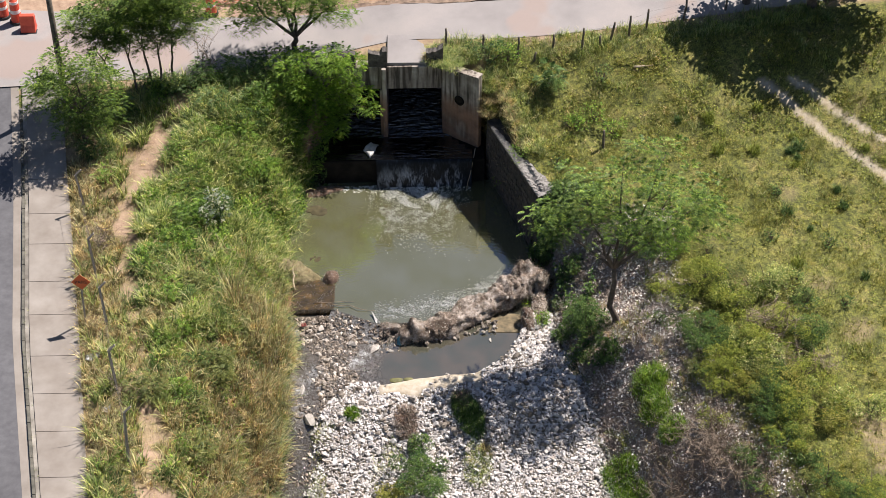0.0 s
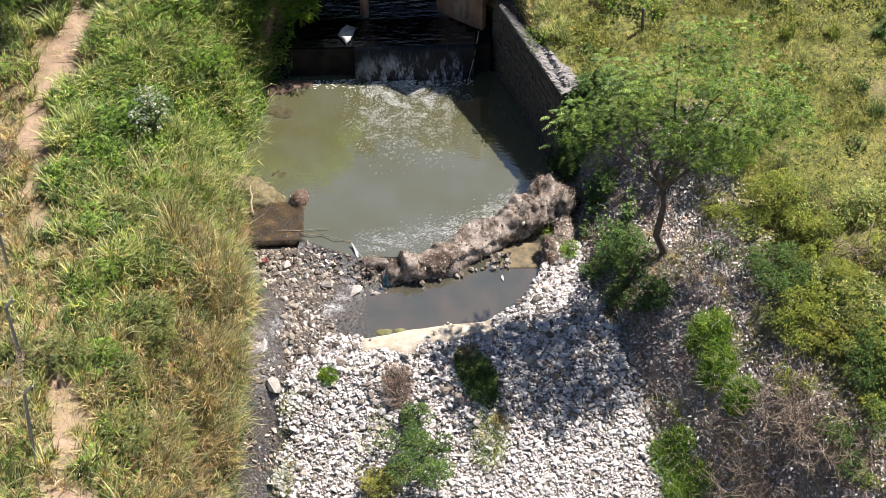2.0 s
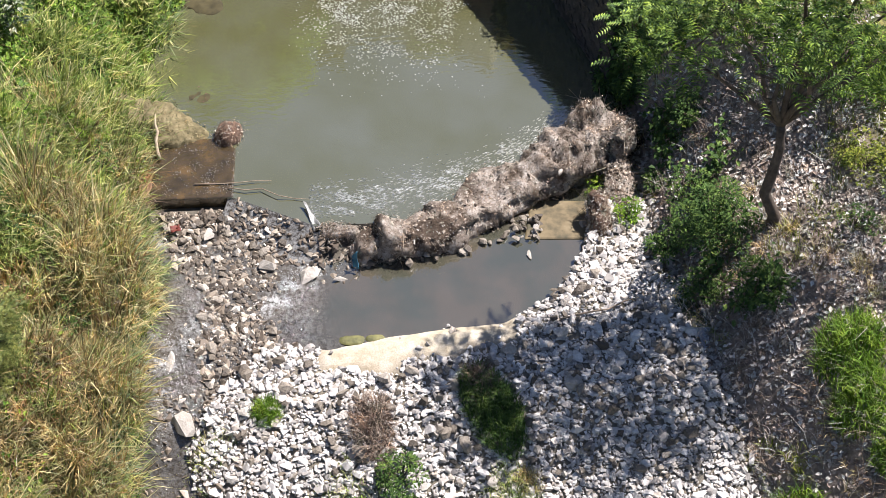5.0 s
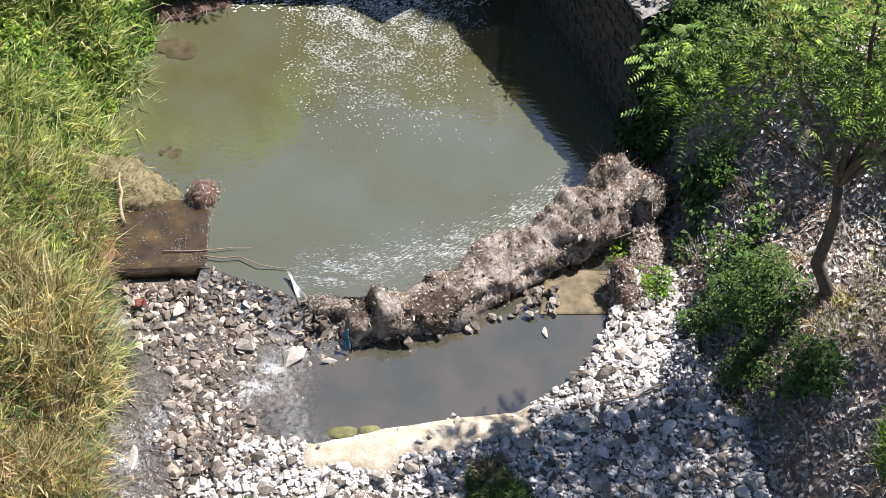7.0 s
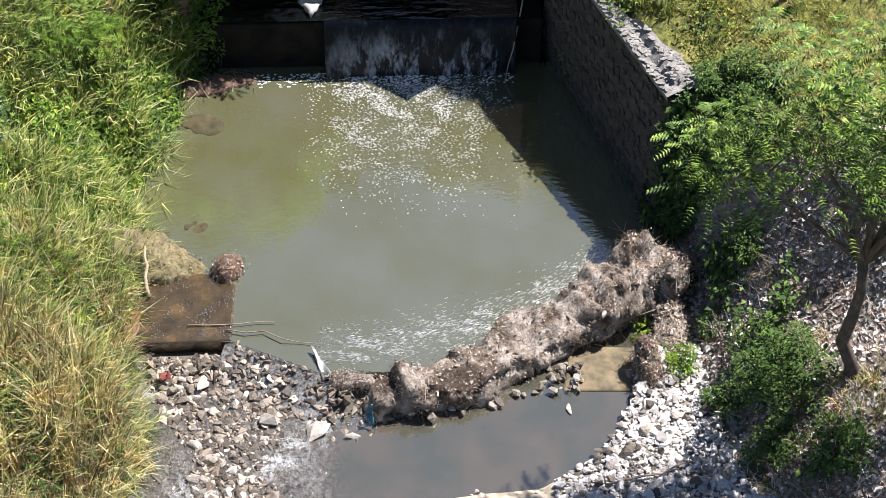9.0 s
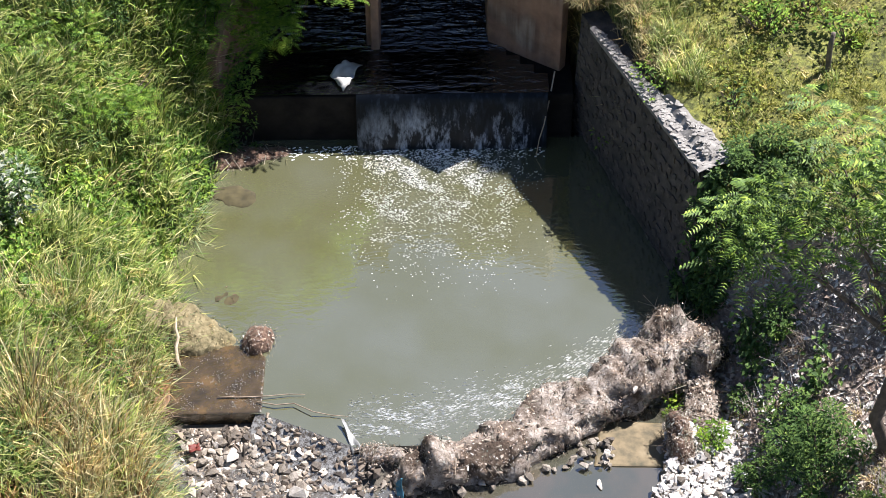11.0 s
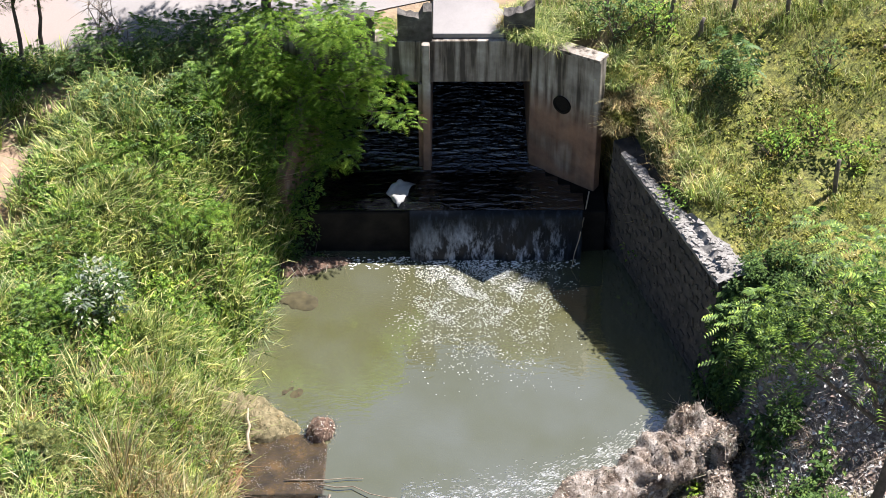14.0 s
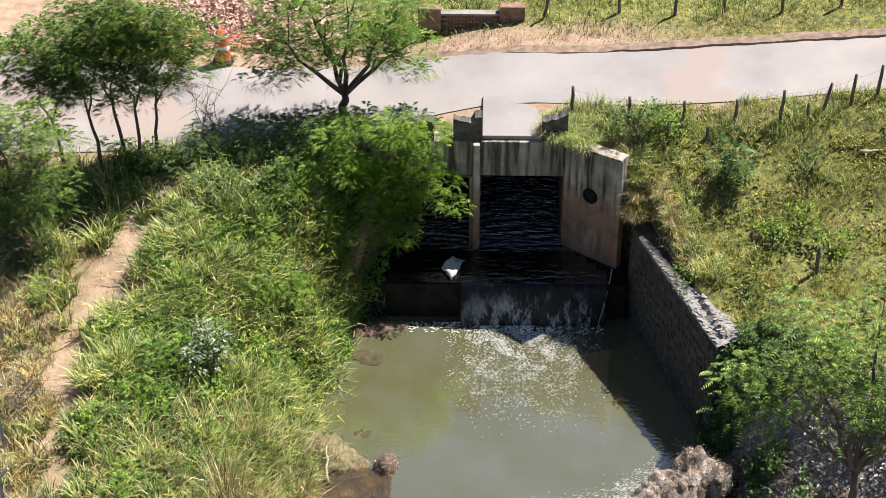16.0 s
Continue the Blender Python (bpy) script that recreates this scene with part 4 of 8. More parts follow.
nt.links.new(split.outputs[2], low.inputs["Value"])
mp2 = nt.nodes.new("ShaderNodeMapping")
mp2.inputs["Scale"].default_value, mp2.inputs["Location"].default_value = (1.7, 1.7, 0.5), (0.7, 0, 0)
bn = nt.nodes.new("ShaderNodeTexNoise")
bn.inputs["Scale"].default_value, bn.inputs["Detail"].default_value, bn.inputs["Roughness"].default_value = 1.0, 8, 0.75
nt.links.new(c.outputs["Object"], mp2.inputs[0])
nt.links.new(mp2.outputs[0], bn.inputs["Vector"])
burst = ramp(nt, bn.outputs["Fac"], [(0.50, (0, 0, 0)), (0.66, (0.9, 0.9, 0.9))])
splash = nt.nodes.new("ShaderNodeMath")
splash.operation = "MULTIPLY"
nt.links.new(low.outputs[0], splash.inputs[0])
nt.links.new(burst, splash.inputs[1])
across = nt.nodes.new("ShaderNodeMapRange")
across.inputs["From Min"].default_value, across.inputs["From Max"].default_value = 2.2, 3.9
across.inputs["To Min"].default_value = 0.25
nt.links.new(split.outputs[0], across.inputs["Value"])
spread_out = nt.nodes.new("ShaderNodeMath")
spread_out.operation = "MULTIPLY"
nt.links.new(splash.outputs[0], spread_out.inputs[0])
nt.links.new(across.outputs[0], spread_out.inputs[1])
nt.links.new(mix(nt, spread_out.outputs[0], veil, (0.62, 0.70, 0.80)), b.inputs["Base Color"])
b.inputs["Roughness"].default_value = 0.3
b.inputs["Specular IOR Level"].default_value = 0.12
M_FALL = m
bm = bmesh.new()
lines = []
for k in range(15):
    u = k / 14
    line = []
    for i in range(61):
        x = 2.05 + 5.0 * i / 60
        wob = 0.10 * noise.noise((x * 2.2, u * 1.5, 0)) + 0.05 * noise.noise((x * 7, u * 3, 2))
        line.append(bm.verts.new((x, 9.58 - 0.42 * u ** 0.8 - abs(wob) * u, 1.535 - 1.55 * u ** 1.25)))
    lines.append(line)
for a, bb in zip(lines, lines[1:]):
    for i in range(60):
        bm.faces.new((a[i], bb[i], bb[i + 1], a[i + 1]))
bmesh.ops.recalc_face_normals(bm, faces=bm.faces)
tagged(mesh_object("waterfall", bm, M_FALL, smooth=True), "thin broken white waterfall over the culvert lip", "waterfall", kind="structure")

# ---- slab and sill at the pool's outlet ----
m, nt, b = mat("slimy brown wet slab")
nt.links.new(ramp(nt, noise_tex(nt, 1.8), [(0.3, (0.024, 0.018, 0.009)), (0.55, (0.062, 0.042, 0.019)), (0.78, (0.15, 0.088, 0.03))]), b.inputs["Base Color"])
b.inputs["Roughness"].default_value = 0.12
b.inputs["IOR"].default_value = 2.0
bump(nt, b, noise_tex(nt, 6.0, 5), 0.6, 0.05)
M_SLIME = m
bm = bmesh.new()
prism(bm, [(-2.6, -0.05), (0.02, 0.0), (0.03, 1.72), (-0.35, 2.05), (-1.4, 2.2), (-2.6, 2.25)], X, Y, Z, -0.75, 0.035)
sill_slab = soften(mesh_object("outlet_slab", bm, M_SLIME), 0.04)
tagged(sill_slab, "brown slimy concrete slab with shallow water running over", "slab", kind="structure")
bm = bmesh.new()
for (xa, ya), (xb, yb) in zip(SILL[2:], SILL[3:]):
    d = Vector((xb - xa, yb - ya, 0))
    n = Vector((d.y, -d.x, 0)).normalized() * 0.14
    q = [(xa, ya), (xb, yb), (xb + n.x, yb + n.y), (xa + n.x, ya + n.y)]
    prism(bm, q, X, Y, Z, -0.9, -0.012)
tagged(mesh_object("weir_sill", bm, M_WET_SHADE), "low dark concrete weir sill holding the pool", "weir", kind="structure")


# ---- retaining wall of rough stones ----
M_MORTAR = surface("dark mortar", [(0.3, (0.030, 0.026, 0.022)), (0.7, (0.105, 0.090, 0.076))], 3, 0.95, bump_scale=12, strength=0.6, distance=0.03)
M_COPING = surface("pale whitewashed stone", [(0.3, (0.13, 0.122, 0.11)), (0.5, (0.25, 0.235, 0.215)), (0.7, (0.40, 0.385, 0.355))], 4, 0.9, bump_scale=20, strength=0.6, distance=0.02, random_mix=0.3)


def wall_face(u, v):
    """A place on the wall's face: u along it from the culvert, v up."""
    base = Vector((7.72, 10.45, -0.9)).lerp(Vector((9.95, 3.45, -0.9)), u)
    top = Vector((7.80, 9.95, 3.75)).lerp(Vector((10.22, 4.35, 3.25)), u)
    return base.lerp(top, v)


bm = bmesh.new()
nu, nv = 14, 6
face = [[bm.verts.new(wall_face(i / nu, j / nv) + Vector((0.06, 0.02, 0))) for j in range(nv + 1)] for i in range(nu + 1)]
back = [[bm.verts.new(wall_face(i / nu, j / nv) + Vector((0.75, 0.3, 0))) for j in (0, nv)] for i in range(nu + 1)]
for i in range(nu):
    for j in range(nv):
        bm.faces.new((face[i][j], face[i + 1][j], face[i + 1][j + 1], face[i][j + 1]))
    bm.faces.new((face[i][nv], face[i + 1][nv], back[i + 1][1], back[i][1]))
    bm.faces.new((back[i][0], back[i][1], back[i + 1][1], back[i + 1][0]))
bm.faces.new([face[nu][j] for j in range(nv + 1)] + [back[nu][1], back[nu][0]])
bmesh.ops.recalc_face_normals(bm, faces=bm.faces)
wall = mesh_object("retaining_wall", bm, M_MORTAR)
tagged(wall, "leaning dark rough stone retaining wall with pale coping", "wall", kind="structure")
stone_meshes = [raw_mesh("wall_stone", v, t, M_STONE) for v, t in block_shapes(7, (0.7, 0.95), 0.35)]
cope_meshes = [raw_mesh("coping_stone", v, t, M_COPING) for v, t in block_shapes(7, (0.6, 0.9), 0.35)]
for j in range(12):
    u = 0.0
    while u < 1.0:
        w = float(rng.uniform(0.030, 0.050))
        p = wall_face(min(1, u + w / 2), (j + 0.5 + float(rng.uniform(-0.38, 0.38))) / 12) + Vector((0.05, 0.017, 0))
        ob = new("wall_stone", stone_meshes[int(rng.integers(0, 7))])
        ob.parent = wall
        turn = Euler((float(rng.uniform(-0.2, 0.2)), float(rng.uniform(0, 6.3)), 0)).to_matrix().to_4x4()
        face_turn = Matrix.Rotation(math.atan2(-7.0, 2.3) + math.pi, 4, "Z")
        ob.matrix_basis = Matrix.Translation(p) @ face_turn @ turn @ Matrix.Diagonal((w * float(rng.uniform(2.6, 4.6)), 0.05, float(rng.uniform(0.10, 0.22)), 1))
        u += w
# the whitewashed rubble on top: a lime bed with flat stones pressed into it
bm = bmesh.new()
edge = []
for i in range(41):
    u = 0.10 + 0.90 * i / 40
    w = 0.14 + 0.85 * u * u + 0.14 * noise.noise((u * 14, 0, 0))
    p = wall_face(u, 1.0)
    row = [bm.verts.new(p + Vector((0.0, 0.0, -0.10))), bm.verts.new(p + Vector((-0.03, -0.01, 0.05)))]
    for f in (0.25, 0.5, 0.75, 1.0):
        x, y = p.x + 0.03 + w * f, p.y + w * 0.3 * f
        row.append(bm.verts.new((x, y, max(p.z + 0.09, ground_z(x, y) + 0.13))))
    x, y = p.x + 0.08 + w, p.y + 0.02 + w * 0.3
    row.append(bm.verts.new((x, y, max(p.z, ground_z(x, y)) - 0.25)))
    edge.append(row)
for p, q in zip(edge, edge[1:]):
    for k in range(6):
        bm.faces.new((p[k], p[k + 1], q[k + 1], q[k]))
bmesh.ops.recalc_face_normals(bm, faces=bm.faces)
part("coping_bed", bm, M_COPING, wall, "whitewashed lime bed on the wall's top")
for _ in range(290):
    u = float(rng.uniform(0.05, 1.0)) ** 0.65
    p = wall_face(u, 1.0)
    f = float(rng.uniform(0, 1))
    w = (0.14 + 0.85 * u * u) * f
    lift = max(0.09, ground_z(p.x + w, p.y + w * 0.3) - p.z + 0.13)
    ob = new("coping_stone", cope_meshes[int(rng.integers(0, 7))])
    ob.parent = wall
    size = float(rng.uniform(0.05, 0.11))
    ob.matrix_basis = Matrix.Translation(p + Vector((w, w * 0.3, lift))) @ Matrix.Rotation(float(rng.uniform(0, 6.3)), 4, "Z") @ Matrix.Diagonal((size * 1.4, size, 0.035, 1))

# ---- gravel bar and rocks ----
m, nt, b = mat("pale river stones")
g = nt.nodes.new("ShaderNodeNewGeometry")
hue = ramp(nt, g.outputs["Random Per Island"], [(0.0, (0.20, 0.185, 0.17)), (0.12, (0.36, 0.335, 0.31)), (0.35, (0.54, 0.515, 0.485)), (0.68, (0.66, 0.635, 0.605)), (0.86, (0.50, 0.43, 0.36)), (1.0, (0.76, 0.74, 0.715))])
veins = ramp(nt, noise_tex(nt, 12, 5), [(0.3, (0.72, 0.72, 0.72)), (0.65, (1.08, 1.08, 1.08))])
nt.links.new(mix(nt, 1.0, hue, veins, "MULTIPLY"), b.inputs["Base Color"])
b.inputs["Roughness"].default_value = 0.75
bump(nt, b, noise_tex(nt, 25, 5), 0.4, 0.01)
M_GRAVEL = m
m, nt, b = mat("damp stream rock")
oi = nt.nodes.new("ShaderNodeObjectInfo")
hue = ramp(nt, oi.outputs["Random"], [(0.0, (0.075, 0.060, 0.046)), (0.4, (0.18, 0.15, 0.115)), (0.75, (0.31, 0.27, 0.22)), (0.92, (0.45, 0.41, 0.36)), (1.0, (0.58, 0.55, 0.51))])
veins = ramp(nt, noise_tex(nt, 3, 6), [(0.3, (0.6, 0.6, 0.6)), (0.65, (1.1, 1.1, 1.1))])
nt.links.new(mix(nt, 1.0, hue, veins, "MULTIPLY"), b.inputs["Base Color"])
b.inputs["Roughness"].default_value = 0.6
bump(nt, b, noise_tex(nt, 6, 6), 0.5, 0.05)
M_ROCK = m
m, nt, b = mat("wet brown stones")
g = nt.nodes.new("ShaderNodeNewGeometry")
hue = ramp(nt, g.outputs["Random Per Island"], [(0.0, (0.045, 0.037, 0.030)), (0.4, (0.135, 0.105, 0.078)), (0.7, (0.275, 0.225, 0.170)), (0.9, (0.46, 0.40, 0.325)), (1.0, (0.64, 0.59, 0.52))])
nt.links.new(hue, b.inputs["Base Color"])
b.inputs["Roughness"].default_value = 0.7
bump(nt, b, noise_tex(nt, 20, 5), 0.4, 0.01)
M_WET_GRAVEL = m
pebble = shard_shapes(28, 12, (0.3, 0.6))


PUDDLE = [(-5.0, 11.72), (-4.4, 11.62), (-3.8, 11.38), (-3.2, 11.08), (-2.8, 10.98)]


def puddle(x, y):
    """True on the narrow pool between the gravel and the slope's foot."""
    return -5.0 < y < -2.8 and abs(x - lerp_table(y, PUDDLE)) < 0.24 * math.sin((y + 5.0) / 2.2 * math.pi) ** 0.5 * (1 + 0.4 * noise.noise((x * 2, y * 2, 9)))


def gravel_here(x, y):
    xl, xr = lerp_table(y, LEFT_FOOT), lerp_table(y, RIGHT_FOOT)
    if not xl + 0.1 < x < xr + 0.35 or y > 1.5:
        return 0.0
    if puddle(x, y):
        return 0.0
    d = dry_bar(x, y)
    if x > 9.0 and y > -2.5:
        d = 1.0
    if sand_at(x, y) > 0.6:
        return 0.02
    return d if d > 0.35 else 0.0


spots = scatter(33000, -2.4, 15.0, -16.0, 1.3, lambda x, y: gravel_here(x, y) * (1.0 if y > -11 else 0.55))
sizes = np.clip(np.exp(rng.normal(math.log(0.068), 0.42, len(spots))), 0.03, 0.22)
bar = new("gravel_bar", stone_heap("gravel_bar", [(x, y, ground_z(x, y) + 0.2 * s + 0.03 * float(rng.random())) for (x, y), s in zip(spots, sizes)], sizes, pebble, M_GRAVEL, 0.28, False))
tagged(bar, "bar of pale grey and white river stones", "gravel", kind="stuff")
big_pebbles = [raw_mesh("stone", v, t, M_ROCK) for v, t in shard_shapes(8, 16, (0.4, 0.65))]
spots = scatter(280, 0.0, 11.5, -8.0, 0.0, lambda x, y: gravel_here(x, y) if sand_at(x, y) < 0.4 else 0.0)
for x, y in spots:
    s = float(np.clip(math.exp(rng.normal(math.log(0.13), 0.30)), 0.08, 0.28))
    ob = new("stone", big_pebbles[int(rng.integers(0, 8))])
    ob.parent = bar
    ob.matrix_basis = Matrix.Translation((x, y, ground_z(x, y) + 0.35 * s + 0.05)) @ Euler((float(rng.normal(0, 0.2)), float(rng.normal(0, 0.2)), float(rng.uniform(0, 6.3)))).to_matrix().to_4x4() @ Matrix.Scale(s, 4)
# rocks standing in the riffle
ISLE_LEFT = [(-12, -0.7), (-6.3, -0.3), (-5.5, -0.57), (-4.5, -0.75), (-3.4, -0.6), (-2.9, -0.7), (-2.15, -1.1), (-1.2, -1.6), (-0.3, -2.1)]
ISLE_RIGHT = [(-8, 1.6), (-4.6, 1.6), (-4.2, 1.1), (-3.4, 0.7), (-2.7, 0.95), (-2.0, 1.15), (-0.8, 1.5), (-0.2, 1.4)]



def isle(x, y):
    """1 on the stony island of the riffle, 0 in the channels beside it."""
    w = 0.35 * noise.noise((x * 1.7, y * 1.7, 12.0))
    return step(-0.25, 0.25, x + w - lerp_table(y, ISLE_LEFT)) * (1 - step(-0.2, 0.3, x + w - lerp_table(y, ISLE_RIGHT)))


shards = shard_shapes(24, 13, (0.35, 0.7))
small = stone_heap("riffle_stones", [(x, y, max(stream_z(y) - 0.03, ground_z(x, y))) for x, y in scatter(5400, -2.2, 3.2, -12, -0.15, lambda x, y: (1 - 0.9 * dry_bar(x, y)) * (0.03 + 0.97 * isle(x, y) + 0.3 * step(-0.1, 0.3, noise.noise((x * 1.8, y * 1.8, 19))) * step(1.0, 1.8, x) * step(-2.9, -2.3, y) + 0.4 * step(-0.1, 0.3, noise.noise((x * 1.4, y * 1.4, 29))) * (1 - step(-5.6, -5.0, y))) if y < lerp_table(x, SILL) - 0.2 and not (x > 2.2 and y < -2.6) else 0)],
                   np.clip(np.exp(rng.normal(math.log(0.068), 0.5, 5400)), 0.03, 0.2), shards, M_WET_GRAVEL, 0.5, False)
tagged(new("riffle_stones", small), "small wet stones lying in the riffle", "gravel", kind="stuff")
rock_meshes = [raw_mesh("rock", v, t, M_ROCK) for v, t in shard_shapes(10, 17, (0.4, 0.72))]


M_PALE_ROCK = surface("pale dry rock", [(0.3, (0.27, 0.245, 0.21)), (0.7, (0.42, 0.39, 0.345))], 3, 0.8, bump_scale=8, strength=0.5, distance=0.03)
pale_meshes = [raw_mesh("rock", v, t, M_PALE_ROCK) for v, t in block_shapes(2, (0.45, 0.75)) + shard_shapes(3, 11, (0.5, 0.8))]


def rock(x, y, z, size, label="grey river rock lying among smaller stones", flat=1.0, turn=None):
    ob = new("rock", pale_meshes[int(rng.integers(0, 5))] if "pale" in label or "white" in label else rock_meshes[int(rng.integers(0, 10))])
    r = Euler((float(rng.normal(0, 0.25)), float(rng.normal(0, 0.25)), float(rng.uniform(0, 6.3)) if turn is None else turn)).to_matrix().to_4x4()
    ob.matrix_basis = Matrix.Translation((x, y, z)) @ r @ Matrix.Diagonal((size, size, size * flat, 1))
    return tagged(ob, label, "rock", "rocks in the stream")


for x, y in scatter(210, -1.9, 2.9, -7.5, -0.3, lambda x, y: (0.03 + 0.97 * isle(x, y)) * (1 - dry_bar(x, y)) if y < lerp_table(x, SILL) - 0.25 and not (x > 2.4 and y < -2.4) else 0):
    rock(x, y, max(stream_z(y) + 0.02, ground_z(x, y) + 0.03), float(np.clip(math.exp(rng.normal(math.log(0.098), 0.4)), 0.06, 0.22)))
for x, y, s, lab, fl in ((0.9, -1.98, 0.32, "large pale pyramid-shaped rock in the riffle", 1.2), (-0.42, -0.95, 0.40, "flat pale slab of rock in the riffle", 0.45),
                         (2.0, -2.35, 0.36, "brown rock beside the lower pool", 0.8), (2.8, -2.55, 0.2, "pale rock at the pool's corner", 0.9),
                         (-0.98, -6.4, 0.50, "flat pale slab tilted at the water's edge", 0.35), (7.65, -1.85, 0.17, "white rock at the lower pool's edge", 0.6),
                         (8.4, -5.8, 0.40, "pale boulder sunk in the gravel", 0.7), (0.25, -0.28, 0.26, "pale rock beside the slab's corner", 0.6), (8.9, -3.2, 0.2, "pale rock by the pool", 0.7),
                         (5.9, -1.65, 0.24, "rock under the debris bank", 0.8), (-1.45, -4.85, 0.30, "pale flat rock in the riffle", 0.5)):
    z = (stream_z(y) if dry_bar(x, y) < 0.5 else ground_z(x, y)) + 0.12 * s
    rock(x, y, z + (0.45 if y >= 0 else 0), s, lab, fl)

fall_u, fall_d = rng.uniform(0, 1.25, 170), rng.uniform(-0.04, 1.0, 170)
spots = [(0.1 + 2.2 * u - 0.36 * d, -0.02 - 1.1 * u - 0.95 * d, -0.03 - 0.42 * d) for u, d in zip(fall_u, fall_d)]
tagged(new("outlet_stones", stone_heap("outlet_stones", spots, rng.uniform(0.05, 0.14, 170), shards, M_WET_GRAVEL, 0.4)), "damp stones lying in the pool's outlet", "gravel", kind="stuff")

for _ in range(22):
    rock(float(rng.uniform(7.15, 7.95)), float(rng.uniform(-1.5, -0.5)), -0.36 + float(rng.uniform(-0.05, 0.12)), float(rng.uniform(0.06, 0.14)), "stone heaped beside the concrete block")
for k in range(26):
    u = k / 25
    rock(3.1 + 4.6 * u + float(rng.normal(0, 0.1)), -2.05 + 1.25 * u * u + float(rng.normal(0, 0.08)), -0.40 + float(rng.uniform(-0.03, 0.08)), float(rng.uniform(0.07, 0.17)), "stone under the debris bank's front")

bm = bmesh.new()
lines = []
for k in range(24):
    y = -5.0 + 2.2 * k / 23
    x, w = lerp_table(y, PUDDLE), 0.30 * max(0.05, math.sin(k / 23 * math.pi)) ** 0.5 + 0.05 * noise.noise((0, y * 3, 3))
    z = max(ground_z(x + w * q, y) for q in (-0.7, 0, 0.7)) + 0.02
    lines.append([bm.verts.new((x + w * q, y, z)) for q in (-1, -0.5, 0, 0.5, 1)])
for a, bb in zip(lines, lines[1:]):
    for k in range(4):
        bm.faces.new((a[k], a[k + 1], bb[k + 1], bb[k]))
bmesh.ops.recalc_face_normals(bm, faces=bm.faces)
seep = mesh_object("seep_water", bm, M_STREAM, smooth=True)
for key, value in (("still", 1.0), ("foam", 0.0)):
    at = seep.data.attributes.new(key, "FLOAT", "POINT")
    at.data.foreach_set("value", [value] * len(seep.data.vertices))
tagged(seep, "narrow still seep between the gravel and the slope", "water", kind="structure")


def algae(x, y, z, rx, ry, material, label):
    """A thin lumpy mat of algae."""
    bm = bmesh.new()
    rings = []
    for k in range(1, 7):
        rings.append([bm.verts.new((x + rx * k / 6 * math.cos(a) * (1 + 0.35 * noise.noise((math.cos(a) * 1.6, math.sin(a) * 1.6, x))), y + ry * k / 6 * math.sin(a) * (1 + 0.35 * noise.noise((math.cos(a) * 1.6, math.sin(a) * 1.6, y))),
                                    z + 0.025 * (1 - (k / 6) ** 2) + (0.012 * noise.noise((a * 3, k, 2)) if k < 6 else -0.02))) for a in (i * math.tau / 22 for i in range(22))])
    bm.faces.new(rings[0])
    for p, q in zip(rings, rings[1:]):
        for i in range(22):
            bm.faces.new((p[i], q[i], q[(i + 1) % 22], p[(i + 1) % 22]))
    bmesh.ops.recalc_face_normals(bm, faces=bm.faces)
    tagged(mesh_object("algae_mat", bm, material, smooth=True), label, "algae")


M_ALGAE = surface("lime green algae", [(0.3, (0.07, 0.072, 0.022)), (0.7, (0.20, 0.19, 0.065))], 6, 0.7, bump_scale=25)
M_RUST_ALGAE = surface("orange iron slime", [(0.3, (0.10, 0.048, 0.014)), (0.7, (0.25, 0.12, 0.04))], 5, 0.6, bump_scale=20)
algae(3.05, -4.40, -0.425, 0.34, 0.16, M_ALGAE, "lime green algae mat at the lower pool's edge")
algae(3.6, -4.36, -0.425, 0.26, 0.12, M_ALGAE, "lime green algae mat at the lower pool's edge")
algae(-2.3, 0.5, 0.036, 0.24, 0.50, M_RUST_ALGAE, "orange iron-stained slime on the slab's bank edge")

# ---- flood debris on the weir ----
m, nt, b = mat("matted flood debris")
dc = ramp(nt, noise_tex(nt, 3.2, 9, 0.75), [(0.28, (0.055, 0.042, 0.033)), (0.40, (0.24, 0.192, 0.152)), (0.52, (0.46, 0.40, 0.345)), (0.66, (0.72, 0.68, 0.63))])
clods = ramp(nt, noise_tex(nt, 1.1, 4, 0.6, offset=(2.0, 1.0, 0.0)), [(0.40, (0.26, 0.21, 0.17)), (0.52, (0.86, 0.83, 0.80)), (0.7, (1.10, 1.09, 1.08))])
nt.links.new(mix(nt, 1.0, dc, clods, "MULTIPLY"), b.inputs["Base Color"])
b.inputs["Roughness"].default_value = 0.95
bump(nt, b, noise_tex(nt, 10, 9, 0.75), 1.0, 0.14)
M_DEBRIS = m
M_ROOT = surface("dark reddish roots and mud", [(0.3, (0.05, 0.03, 0.022)), (0.55, (0.15, 0.09, 0.06)), (0.75, (0.27, 0.19, 0.14))], 7, 0.95, bump_scale=16, strength=1.0, distance=0.06)
M_SUNK = surface("brown drowned weed", [(0.3, (0.030, 0.026, 0.012)), (0.7, (0.075, 0.062, 0.026))], 4, 0.95)
M_SPIT = surface("tan silty earth with dead grass", [(0.3, (0.09, 0.075, 0.035)), (0.55, (0.20, 0.165, 0.085)), (0.75, (0.30, 0.25, 0.145))], 5, 0.95, bump_scale=14, strength=0.9, distance=0.05)
M_STRAW = leafy("bleached straw and twigs", [(0.0, (0.12, 0.09, 0.065)), (0.4, (0.30, 0.24, 0.18)), (0.8, (0.48, 0.42, 0.35)), (1.0, (0.66, 0.62, 0.55))], 0.9, 0.1)


